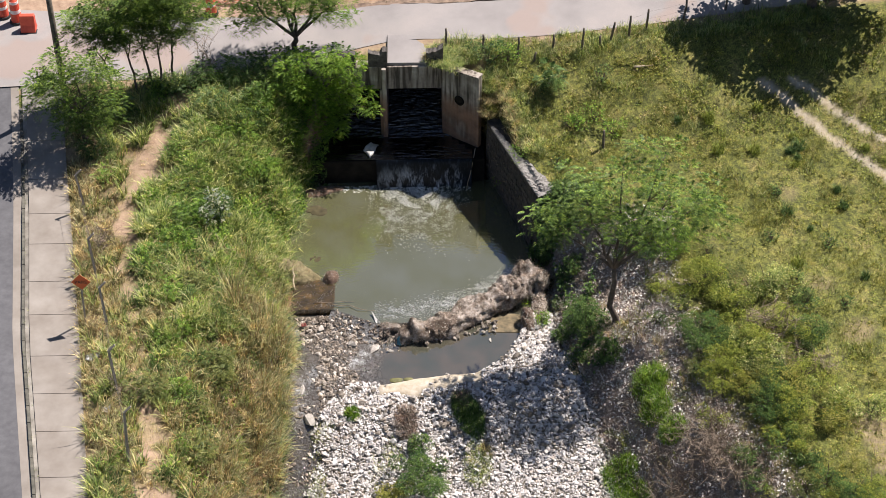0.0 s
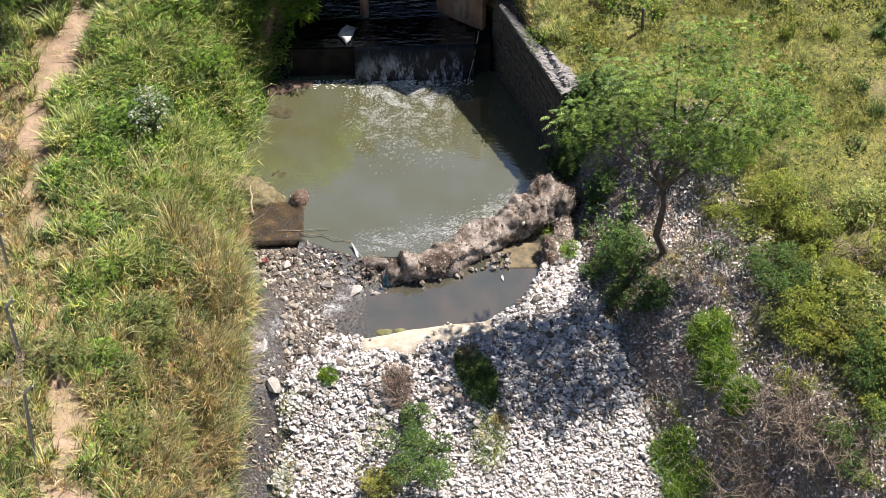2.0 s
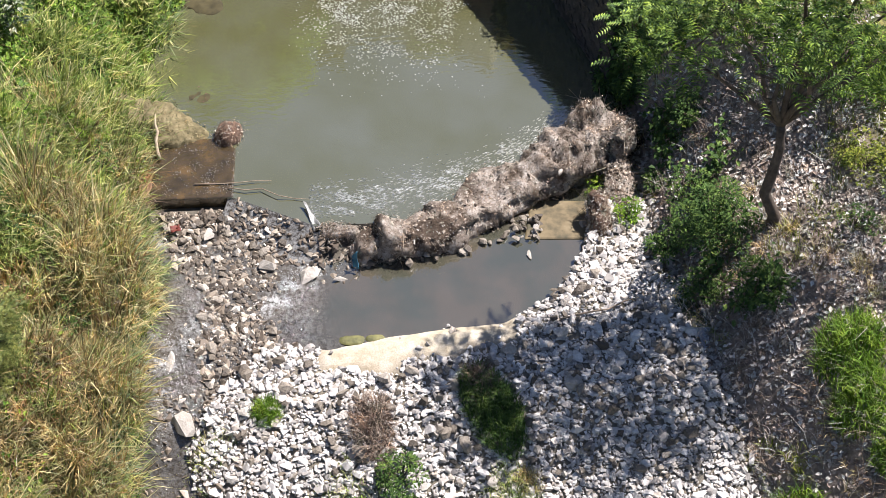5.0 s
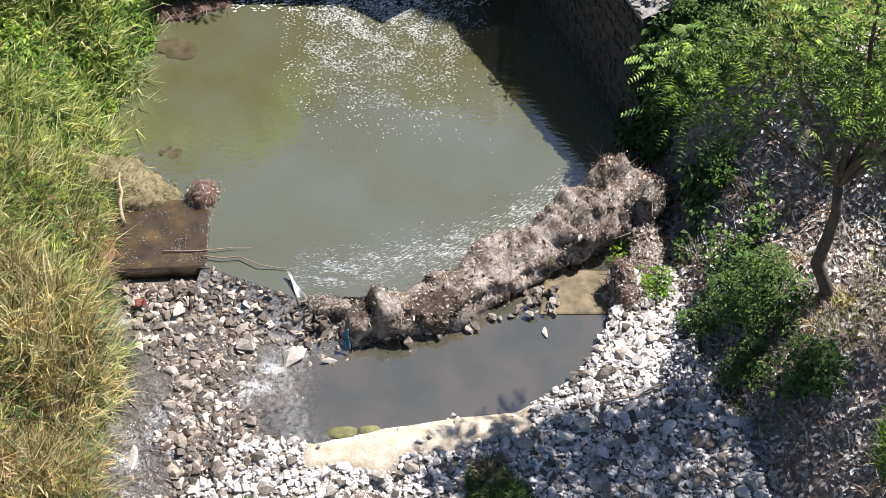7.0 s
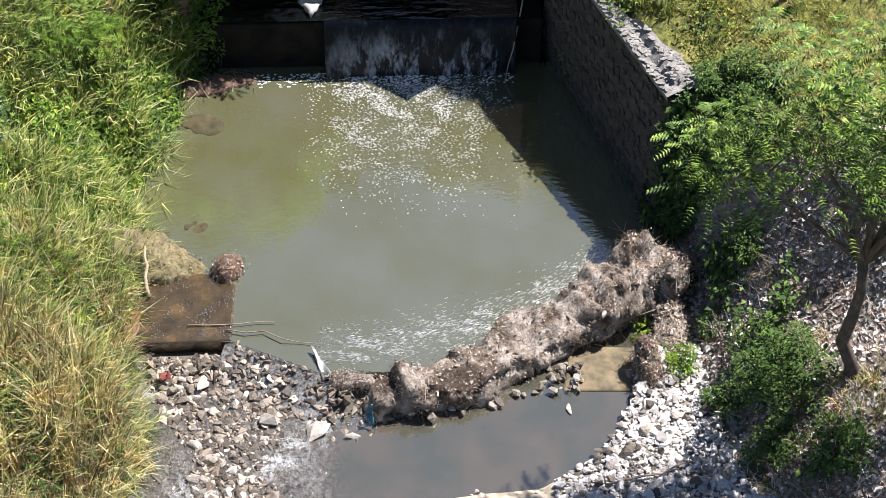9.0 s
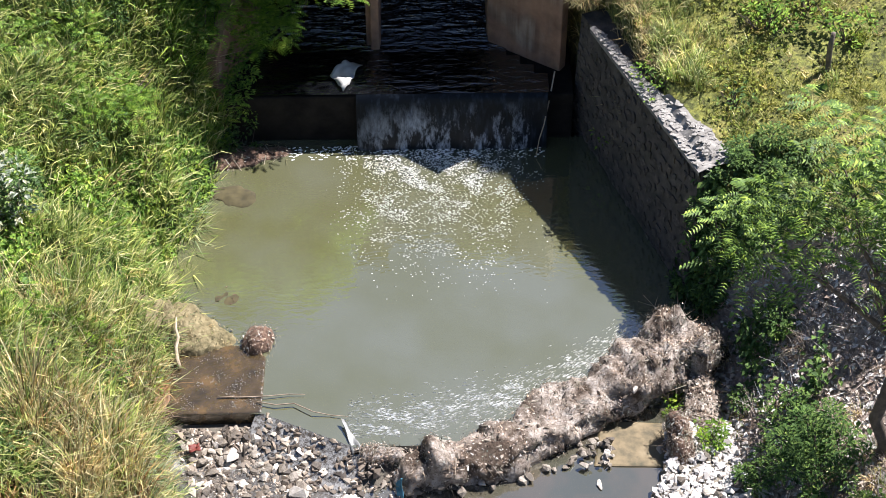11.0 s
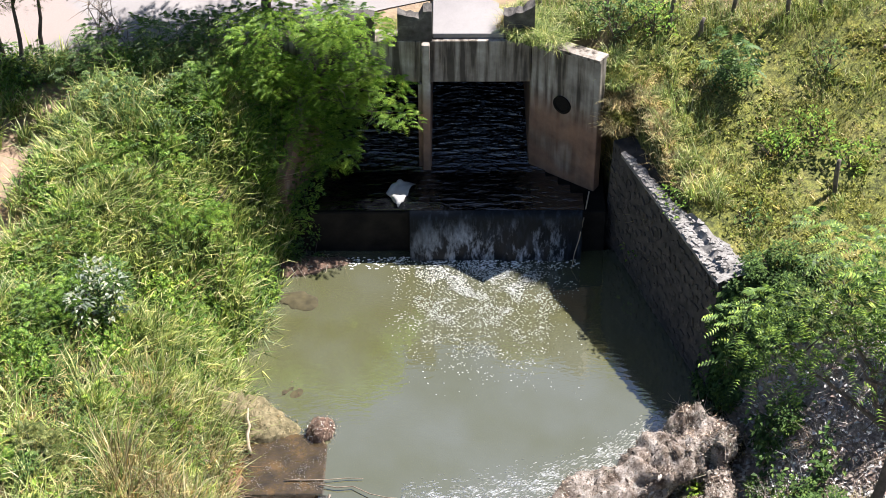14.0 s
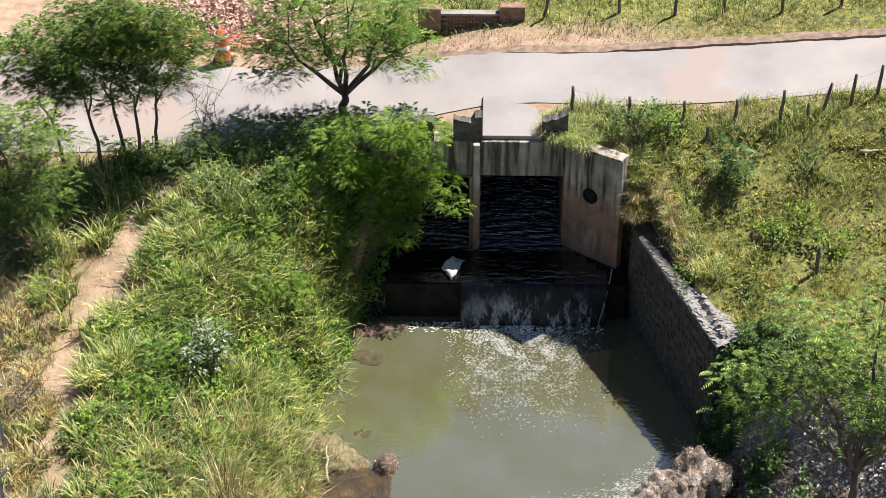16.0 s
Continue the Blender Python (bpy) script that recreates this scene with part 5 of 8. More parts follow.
M_FLECK = leafy("pale and dark leaf flecks", [(0.0, (0.05, 0.036, 0.03)), (0.35, (0.21, 0.16, 0.125)), (0.75, (0.42, 0.36, 0.31)), (1.0, (0.66, 0.62, 0.58))], 0.9, 0.05)


M_SPIT_STRAW = leafy("tan dead grass", [(0.0, (0.07, 0.06, 0.03)), (0.5, (0.20, 0.165, 0.09)), (0.9, (0.34, 0.29, 0.17)), (1.0, (0.16, 0.20, 0.06))], 0.9, 0.1)


def lumpy_bank(line, sides=30, steps=20):
    """A heap along a line of (x, y, z, radius, height) with an uneven skin."""
    bm = bmesh.new()
    rings = []
    for i in range(len(line) - 1):
        for k in range(steps):
            u = k / steps
            u2 = u * u * (3 - 2 * u)
            rings.append([line[i][q] + (line[i + 1][q] - line[i][q]) * (u if q < 3 else u2) for q in range(5)])
    rings.append(list(line[-1]))
    prev = None
    for i, (x, y, z, r, h) in enumerate(rings):
        nx, ny = rings[min(i + 1, len(rings) - 1)][0] - rings[max(i - 1, 0)][0], rings[min(i + 1, len(rings) - 1)][1] - rings[max(i - 1, 0)][1]
        d = Vector((ny, -nx, 0)).normalized()
        end = min(1.0, 0.25 + min(i, len(rings) - 1 - i) / 7) * (1 + 0.15 * noise.noise((i * 0.13, x, y * 0.7)))
        ring = []
        for k in range(sides):
            q = 2 * math.pi * k / sides
            p = Vector((x, y, z)) + d * math.cos(q) * r * end + Vector((0, 0, math.sin(q) * h * end))
            p += (p - Vector((x, y, z))) * (0.50 * noise.noise(p * 1.0) + 0.26 * noise.noise(p * 2.2) + 0.12 * noise.noise(p * 5) - 0.34 * (1 - abs(noise.noise(p * 1.25 + Vector((3, 1, 7))))) ** 9)
            ring.append(bm.verts.new(p))
        if prev:
            for k in range(sides):
                bm.faces.new((prev[k], prev[(k + 1) % sides], ring[(k + 1) % sides], ring[k]))
        else:
            bm.faces.new(ring[::-1])
        prev = ring
    bm.faces.new(prev)
    bmesh.ops.recalc_face_normals(bm, faces=bm.faces)
    return bm


def fuzz(bm, n, length, width, hang=0.3):
    """Straws and twigs that lie along the skin of a heap, as arrays."""
    bm.faces.ensure_lookup_table()
    areas = np.array([f.calc_area() for f in bm.faces])
    pick = rng.choice(len(areas), n, p=areas / areas.sum())
    c = np.array([bm.faces[int(i)].calc_center_median()[:] for i in pick]) + rng.normal(0, 0.05, (n, 3))
    nrm = np.array([bm.faces[int(i)].normal[:] for i in pick])
    w = np.cross(nrm, ball(n)) + nrm * rng.uniform(0, 0.35, n)[:, None] - np.array([0, 0, hang])
    w /= np.linalg.norm(w, axis=1)[:, None] + 1e-6
    ln = length * rng.uniform(0.4, 1.4, n)
    s = np.cross(w, nrm)
    s /= np.linalg.norm(s, axis=1)[:, None] + 1e-6
    s *= (width * rng.uniform(0.6, 1.5, n))[:, None]
    a = c + nrm * 0.015
    v = np.stack([a - s, a + s, a + w * ln[:, None]], 1).reshape(-1, 3)
    return v, np.arange(len(v)).reshape(-1, 3)


def debris(name, line, label, straws, length=0.28, at=None, pebbles=0, material=M_DEBRIS, flecks=0.9, crust=M_FLECK):
    bm = lumpy_bank(line)
    at = Vector(at or line[0][:3])
    thing = empty_thing(name, at, label, "flood debris")
    v, t = fuzz(bm, max(3, int(straws * 0.12)), length * 2.2, 0.010, 0.6)
    fv, ft = fuzz(bm, max(3, int(straws * flecks * 1.7)), 0.07, 0.012, 0.2)
    spots = []
    if pebbles:
        areas = np.array([f.calc_area() for f in bm.faces])
        for i in rng.choice(len(areas), pebbles, p=areas / areas.sum()):
            spots.append(bm.faces[int(i)].calc_center_median()[:])
    child("matted_core", bm, material, thing, smooth=True)
    if straws < 20:
        return thing
    ob = new("straw", raw_mesh("straw", v - np.array(at), t, M_STRAW if crust == M_FLECK else crust))
    ob.parent = thing
    ob["kind"] = "stuff"
    ob = new("fleck_crust", raw_mesh("fleck_crust", fv - np.array(at), ft, crust))
    ob.parent = thing
    ob["kind"] = "stuff"
    if spots:
        sz = np.clip(np.exp(rng.normal(math.log(0.06), 0.35, len(spots))), 0.03, 0.14)
        ob = new("pebble_crust", stone_heap("pebble_crust", [tuple(np.array(p) - np.array(at)) for p in spots], sz, pebble, M_WET_GRAVEL, 0.8, False))
        ob.parent = thing
        ob["kind"] = "stuff"
    return thing


debris("debris_bank", [(3.0, -1.75, -0.3, 0.42, 0.34), (3.9, -1.5, -0.16, 0.58, 0.60), (5.2, -1.22, -0.12, 0.60, 0.56), (6.5, -0.35, -0.10, 0.66, 0.52), (7.7, 0.4, -0.02, 0.72, 0.58), (8.8, 1.0, 0.05, 0.85, 0.75), (9.9, 1.4, 0.1, 0.8, 0.7)],
       "grey brown bank of matted straw and stones on the weir", 7000, 0.16, pebbles=500)
debris("straw_drift", [(2.25, -1.12, -0.08, 0.16, 0.14), (2.7, -1.22, -0.06, 0.2, 0.16), (3.3, -1.3, -0.08, 0.22, 0.2)], "thin drift of straw along the weir", 900, 0.14)
debris("debris_mound", [(8.7, 1.5, 0.45, 0.5, 0.45), (9.25, 1.55, 0.55, 0.74, 0.66), (9.95, 1.5, 0.5, 0.72, 0.62), (10.6, 1.2, 0.3, 0.5, 0.4)], "large rounded mound of matted flood straw", 3500, 0.18, pebbles=260)
debris("debris_slope", [(9.9, 0.9, 0.0, 0.5, 0.30), (10.15, 0.1, -0.25, 0.45, 0.25), (10.45, -0.9, -0.5, 0.4, 0.2)], "straggling flood straw over stones", 1300, 0.3, pebbles=620)
debris("root_mass", [(9.40, -0.35, 0.15, 0.20, 0.30), (9.45, -0.85, 0.05, 0.28, 0.40), (9.55, -1.5, -0.2, 0.28, 0.34)], "reddish brown root mass hanging by the pool", 1500, 0.25, material=M_ROOT)
debris("debris_lump", [(-0.5, 2.35, 0.05, 0.3, 0.22), (-0.2, 2.2, 0.12, 0.42, 0.32), (0.1, 1.95, 0.02, 0.25, 0.22)], "dark round lump of flood debris in the pool", 420, 0.12, material=M_ROOT, pebbles=14)
debris("straw_spit", [(-3.4, 2.7, 0.6, 0.95, 0.7), (-2.4, 2.55, 0.2, 0.8, 0.52), (-1.5, 2.4, 0.0, 0.55, 0.32), (-0.6, 2.25, -0.12, 0.25, 0.16)], "tan earthy spit of the bank with dead grass", 2600, 0.12, material=M_SPIT, crust=M_SPIT_STRAW)
debris("twig_raft", [(-1.9, 8.6, 0.02, 0.4, 0.2), (-1.0, 8.95, 0.02, 0.4, 0.16), (0.3, 9.15, -0.02, 0.3, 0.12)], "dark raft of twigs caught below the fall", 1600, 0.4, material=M_ROOT, flecks=0.15)
debris("sunken_snag", [(-1.4, 3.6, -0.085, 0.34, 0.08), (-1.0, 3.7, -0.075, 0.36, 0.09), (-0.55, 3.75, -0.085, 0.3, 0.08)], "dark snag just breaking the water", 60, 0.18, material=M_SUNK, flecks=0.3, crust=M_ROOT)
debris("sunken_branch", [(-1.75, 7.5, -0.05, 0.45, 0.12), (-1.1, 7.4, -0.04, 0.45, 0.12), (-0.45, 7.2, -0.05, 0.3, 0.10)], "brown mat of weed sunk at the pool's edge", 8, 0.3, material=M_SUNK, flecks=0.0)

M_OCHRE = surface("algae-stained ochre concrete", [(0.35, (0.05, 0.042, 0.018)), (0.5, (0.15, 0.112, 0.055)), (0.62, (0.20, 0.155, 0.085)), (0.7, (0.075, 0.085, 0.028))], 1.7, 0.7, bump_scale=30, strength=0.3, distance=0.008)
bm = bmesh.new()
prism(bm, [(7.5, -1.35), (9.15, -1.4), (9.2, -0.1), (7.75, 0.0)], X, Y, Z, -0.85, -0.40)
tagged(soften(mesh_object("concrete_block", bm, M_OCHRE), 0.05), "ochre stained concrete block half under water", "block")


def stick(name, a, b, r, label, material=M_TWIG, bend=0.04):
    bm = bmesh.new()
    tube(bm, wander(a, b, 5, bend), [r, r, r * 0.9, r * 0.8, r * 0.65, r * 0.4], 5)
    return tagged(mesh_object(name, bm, material, smooth=True), label, "branch")


M_POLE_WOOD = surface("bleached wood", [(0.3, (0.34, 0.26, 0.18)), (0.7, (0.50, 0.41, 0.30))], 6, 0.9, bump_scale=20)
stick("pole", (-1.95, 1.35, 0.08), (-2.05, 2.35, 0.75), 0.05, "pale bare pole leaning on the bank", M_POLE_WOOD)
stick("branch", (-1.0, 0.45, 0.09), (1.0, 0.5, 0.06), 0.016, "thin brown branch floating at the pool's outlet")
stick("branch", (-0.1, 0.28, 0.08), (2.0, -0.2, 0.08), 0.016, "thin brown branch floating at the pool's outlet")
stick("pole", (7.25, 10.0, 1.9), (6.75, 8.75, 0.02), 0.022, "thin pale stick standing in the pool", M_POLE_WOOD)
stick("branch", (8.2, -4.2, -0.1), (10.2, -3.6, -0.1), 0.03, "thin dark branch lying on the gravel")


def rag(name, corners, material, label, waves=0.05, n=8):
    """A draped scrap of sheet with some thickness."""
    bm = bmesh.new()
    q = [Vector(c) for c in corners]
    grid = []
    for i in range(n + 1):
        row = []
        for j in range(n + 1):
            p = q[0].lerp(q[1], i / n).lerp(q[3].lerp(q[2], i / n), j / n)
            p += Vector((0, 0, waves * noise.noise(p * 5)))
            p += Vector((noise.noise((i * 0.9, j * 0.2, 1)), noise.noise((i * 0.2, j * 0.9, 2)), 0)) * 0.05
            row.append(bm.verts.new(p))
        grid.append(row)
    for i in range(n):
        for j in range(n):
            bm.faces.new((grid[i][j], grid[i + 1][j], grid[i + 1][j + 1], grid[i][j + 1]))
    ob = mesh_object(name, bm, material, smooth=True)
    s = ob.modifiers.new("thick", "SOLIDIFY")
    s.thickness = 0.012
    return tagged(ob, label, "litter")


M_PLASTIC = surface("dirty white plastic", [(0.3, (0.315, 0.315, 0.301)), (0.7, (0.434, 0.427, 0.406))], 4, 0.5)
M_BLUE = surface("faded blue rag", [(0.3, (0.030, 0.120, 0.180)), (0.7, (0.072, 0.216, 0.288))], 6, 0.8)
M_RED = surface("dull red plastic", [(0.3, (0.120, 0.020, 0.014)), (0.7, (0.168, 0.036, 0.024))], 5, 0.6)
M_SHEET = surface("grubby translucent plastic", [(0.3, (0.11, 0.115, 0.11)), (0.7, (0.20, 0.20, 0.19))], 5, 0.4)
rag("plastic_sheet", [(1.84, -0.32, 0.16), (1.90, -0.36, 0.14), (2.36, -1.10, -0.03), (2.12, -1.2, -0.05)], M_SHEET, "torn white plastic strip on the weir's edge")
rag("cloth", [(1.35, 10.35, 1.60), (1.72, 10.85, 1.66), (2.22, 10.80, 1.66), (1.72, 9.72, 1.56)], M_PLASTIC, "pale crumpled cloth lying on the wet apron", 0.18)
rag("blue_rag", [(3.08, -2.02, 0.02), (3.22, -2.05, 0.1), (3.25, -2.25, -0.3), (3.1, -2.22, -0.33)], M_BLUE, "faded blue rag caught in the debris", 0.16)
rag("red_scrap", [(-1.6, -0.75, -0.2), (-1.35, -0.7, -0.18), (-1.3, -0.9, -0.2), (-1.55, -0.95, -0.22)], M_RED, "dull red plastic scrap among wet stones")

# foam flecks on the pool; many are sun glints laid down as white shapes
m, nt, b = mat("white foam and glint")
b.inputs["Base Color"].default_value = (0.80, 0.81, 0.80, 1)
b.inputs["Roughness"].default_value = 0.5
M_FOAM_GLINT = m


def foam(name, spots, s0, s1, stretch, label, drift=None, level=lambda x, y: 0.0):
    n = len(spots)
    sz = rng.uniform(s0, s1, n)
    turn = rng.normal(0, 0.5, n) if drift is None else np.array([math.atan(drift(x)) for x, y in spots]) + rng.normal(0, 0.12, n)
    verts, tris = [], []
    for k, ((x, y), s, a) in enumerate(zip(spots, sz, turn)):
        ring = [(x + s * stretch * math.cos(q) * math.cos(a) - s * math.sin(q) * math.sin(a) * 0.5, y + s * stretch * math.cos(q) * math.sin(a) + s * math.sin(q) * math.cos(a) * 0.5, level(x, y) + 0.006) for q in (0.0, 1.1, 2.2, 3.1, 4.3, 5.2)]
        o = len(verts)
        verts += ring + [(x, y, level(x, y) + 0.018)]
        tris += [(o + i, o + (i + 1) % 6, o + 6) for i in range(6)]
    tagged(new(name, raw_mesh(name, verts, tris, M_FOAM_GLINT)), label, "foam", kind="stuff")


spots = scatter(6000, 1.2, 7.4, 2.6, 9.3, lambda x, y: step(3.0, 9.0, y) ** 1.4 * (1 - step(0.8, 2.9, abs(x - 4.1))) * (0.2 + 0.8 * step(-0.1, 0.3, noise.noise((x * 1.6, y * 1.6, 3)))))
foam("foam_and_glints", spots, 0.006, 0.022, 1.2, "scattered white foam flecks and added sun glints below the waterfall")
spots = scatter(3300, 2.0, 9.2, -1.0, 4.2, lambda x, y: math.exp(-((y - (-0.35 + 0.055 * max(0, x - 2.2) ** 2.0)) / 0.55) ** 2) * (0.25 + 0.75 * step(-0.1, 0.3, noise.noise((x * 2, y * 4, 3)))) if y > lerp_table(x, SILL) + 0.25 else 0)
foam("foam_streaks", spots, 0.003, 0.009, 8.0, "thin white foam and glint streaks drifting along the weir", lambda x: 0.11 * max(0.0, x - 2.2))
spots = scatter(520, 0.2, 7.0, 8.75, 9.3, lambda x, y: 0.25 + 0.75 * step(0, 0.3, noise.noise((x * 1.3, y, 1))))
foam("splash_foam", spots, 0.012, 0.045, 1.3, "white splash foam at the foot of the fall")


# White flecks serve as broken water and as sun glints on the stream.
spots = scatter(1500, -2.4, 3.2, -7.5, -0.3, lambda x, y: rapid(x, y) if y < lerp_table(x, SILL) - 0.3 else 0.0)
foam("riffle_foam_glints", spots, 0.004, 0.011, 1.8, "white broken water and added sun glints between the stones", lambda x: 1.2, lambda x, y: stream_z(y) + 0.03)
# Sun glints on the wet slab, laid on as white flecks.
foam("slab_sparkle", scatter(420, -2.0, 0.1, 0.1, 1.9, lambda x, y: step(-0.1, 0.3, noise.noise((x * 2.5, y * 2.5, 7)))), 0.003, 0.010, 1.6, "white flecks standing for sun glints on the slab", None, lambda x, y: 0.05)


# ---- grass ----
def bank_left(x, y):
    """Where the left bank's rank growth stands."""
    xl = lerp_table(y, LEFT_FOOT)
    if y > 12.2 or x > xl - 0.05 or paved(x, y, 0.05):
        return 0.0
    return max(0.0, 1.0 - 1.25 * on_path(x, y))


def fresh_here(x, y):
    n = noise.noise((x * 0.33, y * 0.33, 14.0))
    near_stream = (1 - step(1.8, 3.6, lerp_table(y, LEFT_FOOT) - x)) * (1 - step(-2.5, 1.5, y))
    return bank_left(x, y) * (1 - 0.75 * near_stream) * (0.12 + 0.88 * step(-0.25, 0.25, n + 0.08 * (y - 1) + 0.05 * (x + 4.5))) * (1 - 0.85 * step(-9.2, -10.4, x)) * (1.0 if y < 10.5 else 0.4)


def dry_here(x, y):
    n = noise.noise((x * 0.33, y * 0.33, 14.0))
    return bank_left(x, y) * (0.25 + 0.75 * (1 - step(-0.3, 0.3, n + 0.08 * (y - 1) + 0.05 * (x + 4.5))))


def reed_here(x, y):
    d = lerp_table(y, LEFT_FOOT) - x
    if y > 3:
        return 0.0
    return step(0.0, 0.3, d) * (1 - step(1.6, 3.2, d)) * (1 - step(1.0, 2.6, y)) * (0.12 + 0.88 * step(-0.1, 0.3, noise.noise((x * 0.9, y * 0.9, 61))))


def field_here(x, y):
    xr = lerp_table(y, RIGHT_FOOT)
    if paved(x, y, 0.1) or y > lerp_table(x, ROAD_NEAR) or x < 7.7:
        return 0.0
    u = min(1.0, max(0.0, (9.95 - y) / 5.6))
    edge = step(0.1, 0.4, x - xr - 0.1 - 0.65 * u - 0.85 * u * u) if y > 3 else step(4.6, 6.6, x - xr + 1.2 * noise.noise((x * 0.5, y * 0.5, 6)))
    return edge * (1 - 0.95 * in_track(x, y)) * (0.35 + 0.65 * step(-0.3, 0.2, noise.noise((x * 0.5, y * 0.5, 31))))


M_BRUSH = leafy("dry brown brush", [(0.0, (0.07, 0.05, 0.036)), (0.4, (0.22, 0.16, 0.115)), (0.8, (0.40, 0.32, 0.25)), (1.0, (0.55, 0.48, 0.41))], 0.9, 0.08)
M_RUSSET = leafy("russet dead reed", [(0.0, (0.13, 0.07, 0.035)), (0.5, (0.34, 0.20, 0.095)), (1.0, (0.56, 0.39, 0.20))], 0.8, 0.15)
M_BLADE_PALE = leafy("pale grey-green blades", [(0.0, (0.13, 0.20, 0.09)), (0.6, (0.26, 0.34, 0.18)), (1.0, (0.40, 0.46, 0.30))])
grass("bank_grass", scatter(3600, -12, -1.5, -16, 12, fresh_here), 0.2, 0.6, 0.040, 1.0, M_GRASS_FRESH, "rank fresh green grass over the bank", 2, 4, 0.12)
tussocks("bank_tussocks", scatter(3400, -12, -1.6, -16, 12, lambda x, y: fresh_here(x, y) * (0.1 + 0.9 * step(-0.15, 0.2, noise.noise((x * 0.7, y * 0.7, 40))))), 0.5, 1.35, 0.046, 0.9, M_GRASS_FRESH, "arching tussocks of fresh green grass on the bank", 15, 0.12)
tussocks("dry_tussocks", scatter(1800, -13, -1.6, -16, 12, lambda x, y: dry_here(x, y) * (0.2 + 0.8 * step(-0.1, 0.25, noise.noise((x * 0.8, y * 0.8, 44))))), 0.35, 0.95, 0.038, 1.1, M_GRASS_DRY, "flattened tussocks of dry straw on the bank", 14, 0.13)
tussocks("green_tussocks", scatter(900, -9.5, -1.8, -16, 12, lambda x, y: bank_left(x, y) * (0.2 + 0.8 * step(-6, 0, y)) * step(0.05, 0.3, noise.noise((x * 0.6, y * 0.6, 48)))), 0.4, 0.9, 0.04, 1.0, M_LEAF_DARK, "darker green tussocks on the bank", 18, 0.12)
grass("bank_grass", scatter(5000, -13.5, -1.5, -16, 12, dry_here), 0.15, 0.5, 0.032, 1.0, M_GRASS_DRY, "dry yellow straw grass on the bank", 2, 4, 0.12)
grass("reed_stand", scatter(1500, -6, -1.5, -16, 2.6, lambda x, y: reed_here(x, y) * (0.3 + 0.7 * step(-5, 0, y))), 0.9, 1.8, 0.028, 0.7, M_GRASS_FRESH, "tall green reeds along the stream", 3, 3, 0.08)
grass("reed_stand", scatter(3900, -6, -1.5, -16, 2.4, lambda x, y: reed_here(x, y) * (1 - 0.8 * step(-2, 2.4, y))), 0.8, 1.9, 0.040, 0.7, M_GRASS_DRY, "tall dry straw-coloured reeds along the stream", 3, 3, 0.08)
tussocks("russet_reeds", scatter(260, -6, -1.5, -16, 1.0, lambda x, y: reed_here(x, y) * step(0.0, 0.3, noise.noise((x * 0.5, y * 0.5, 211)))), 0.8, 1.4, 0.034, 0.8, M_RUSSET, "russet dead reeds among the straw", 16, 0.16)
tussocks("reed_litter", scatter(900, -6, -1.5, -16, 1.0, lambda x, y: reed_here(x, y)), 0.4, 0.9, 0.022, 1.3, M_BRUSH, "brown dead leaves at the reeds' feet", 14, 0.14)
grass("reed_stand", scatter(700, -5, -1.5, -16, 2.6, reed_here), 0.7, 1.5, 0.022, 1.0, M_BLADE_PALE, "pale grey-green blades leaning over the stream", 3, 3, 0.10)
for mt, lab, k in ((M_GRASS_DRY, "dry straw tufts leaning over the stream", 150), (M_BLADE_PALE, "pale grey-green tufts leaning over the stream", 110), (M_GRASS_FRESH, "green tufts leaning over the stream", 110)):
    tussocks("overhang", scatter(k, -4.0, -1.2, -16, -0.6, lambda x, y: 1.0 if -0.55 < x - lerp_table(y, LEFT_FOOT) - foot_wobble(y) < 0.02 + 0.35 * noise.noise((0, y * 0.9, 4)) else 0.0), 0.5, 1.0, 0.03, 1.3, mt, lab, 22, 0.14)
grass("verge_grass", scatter(3600, -14, -8.5, -18, 8, lambda x, y: 1.0 if not paved(x, y, 0.02) and x < lerp_table(y, PATH) - 0.5 else 0.0), 0.08, 0.3, 0.014, 0.9, M_GRASS_DRY, "short dry verge grass beside the pavement", 1, 4, 0.10)
grass("path_straw", scatter(1700, -12, -6, -15, 11, lambda x, y: step(0.15, 0.5, on_path(x, y)) * (0.15 + 0.85 * step(-0.1, 0.3, noise.noise((x * 1.3, y * 1.3, 181))))), 0.05, 0.22, 0.014, 1.6, M_GRASS_DRY, "trampled straw on the dirt path", 1, 4, 0.10)
grass("kerb_grass", scatter(500, -17, -8, -24, 8, lambda x, y: 1.0 if -0.24 < x - lerp_table(y, SIDE_LEFT) < -0.02 else 0.0), 0.05, 0.16, 0.012, 0.9, M_GRASS_FRESH, "thin green grass growing behind the kerb", 1, 3, 0.03, 0.05)
grass("field_grass", scatter(52000, 7.9, 30, -18, 16, lambda x, y: field_here(x, y) * (1.0 if x < 19 else 0.75)), 0.06, 0.20, 0.022, 1.0, M_GRASS_FIELD, "short patchy field grass", 1, 4, 0.12)
grass("field_tussocks", scatter(1300, 8.2, 30, -18, 14.3, lambda x, y: field_here(x, y) * step(0.05, 0.4, noise.noise((x * 0.8, y * 0.8, 55)))), 0.2, 0.5, 0.022, 0.9, M_GRASS_FRESH, "taller green tussocks in the field", 2, 8, 0.12)
grass("road_verge", scatter(2200, 2.6, 26, 12.2, 16, lambda x, y: 1.0 if lerp_table(x, ROAD_NEAR) - 1.6 < y < lerp_table(x, ROAD_NEAR) - 0.05 and not (2.2 < x < 5.7) else 0.0), 0.15, 0.5, 0.02, 0.9, M_GRASS_FRESH, "unmown grass along the road fence", 2, 6, 0.14)
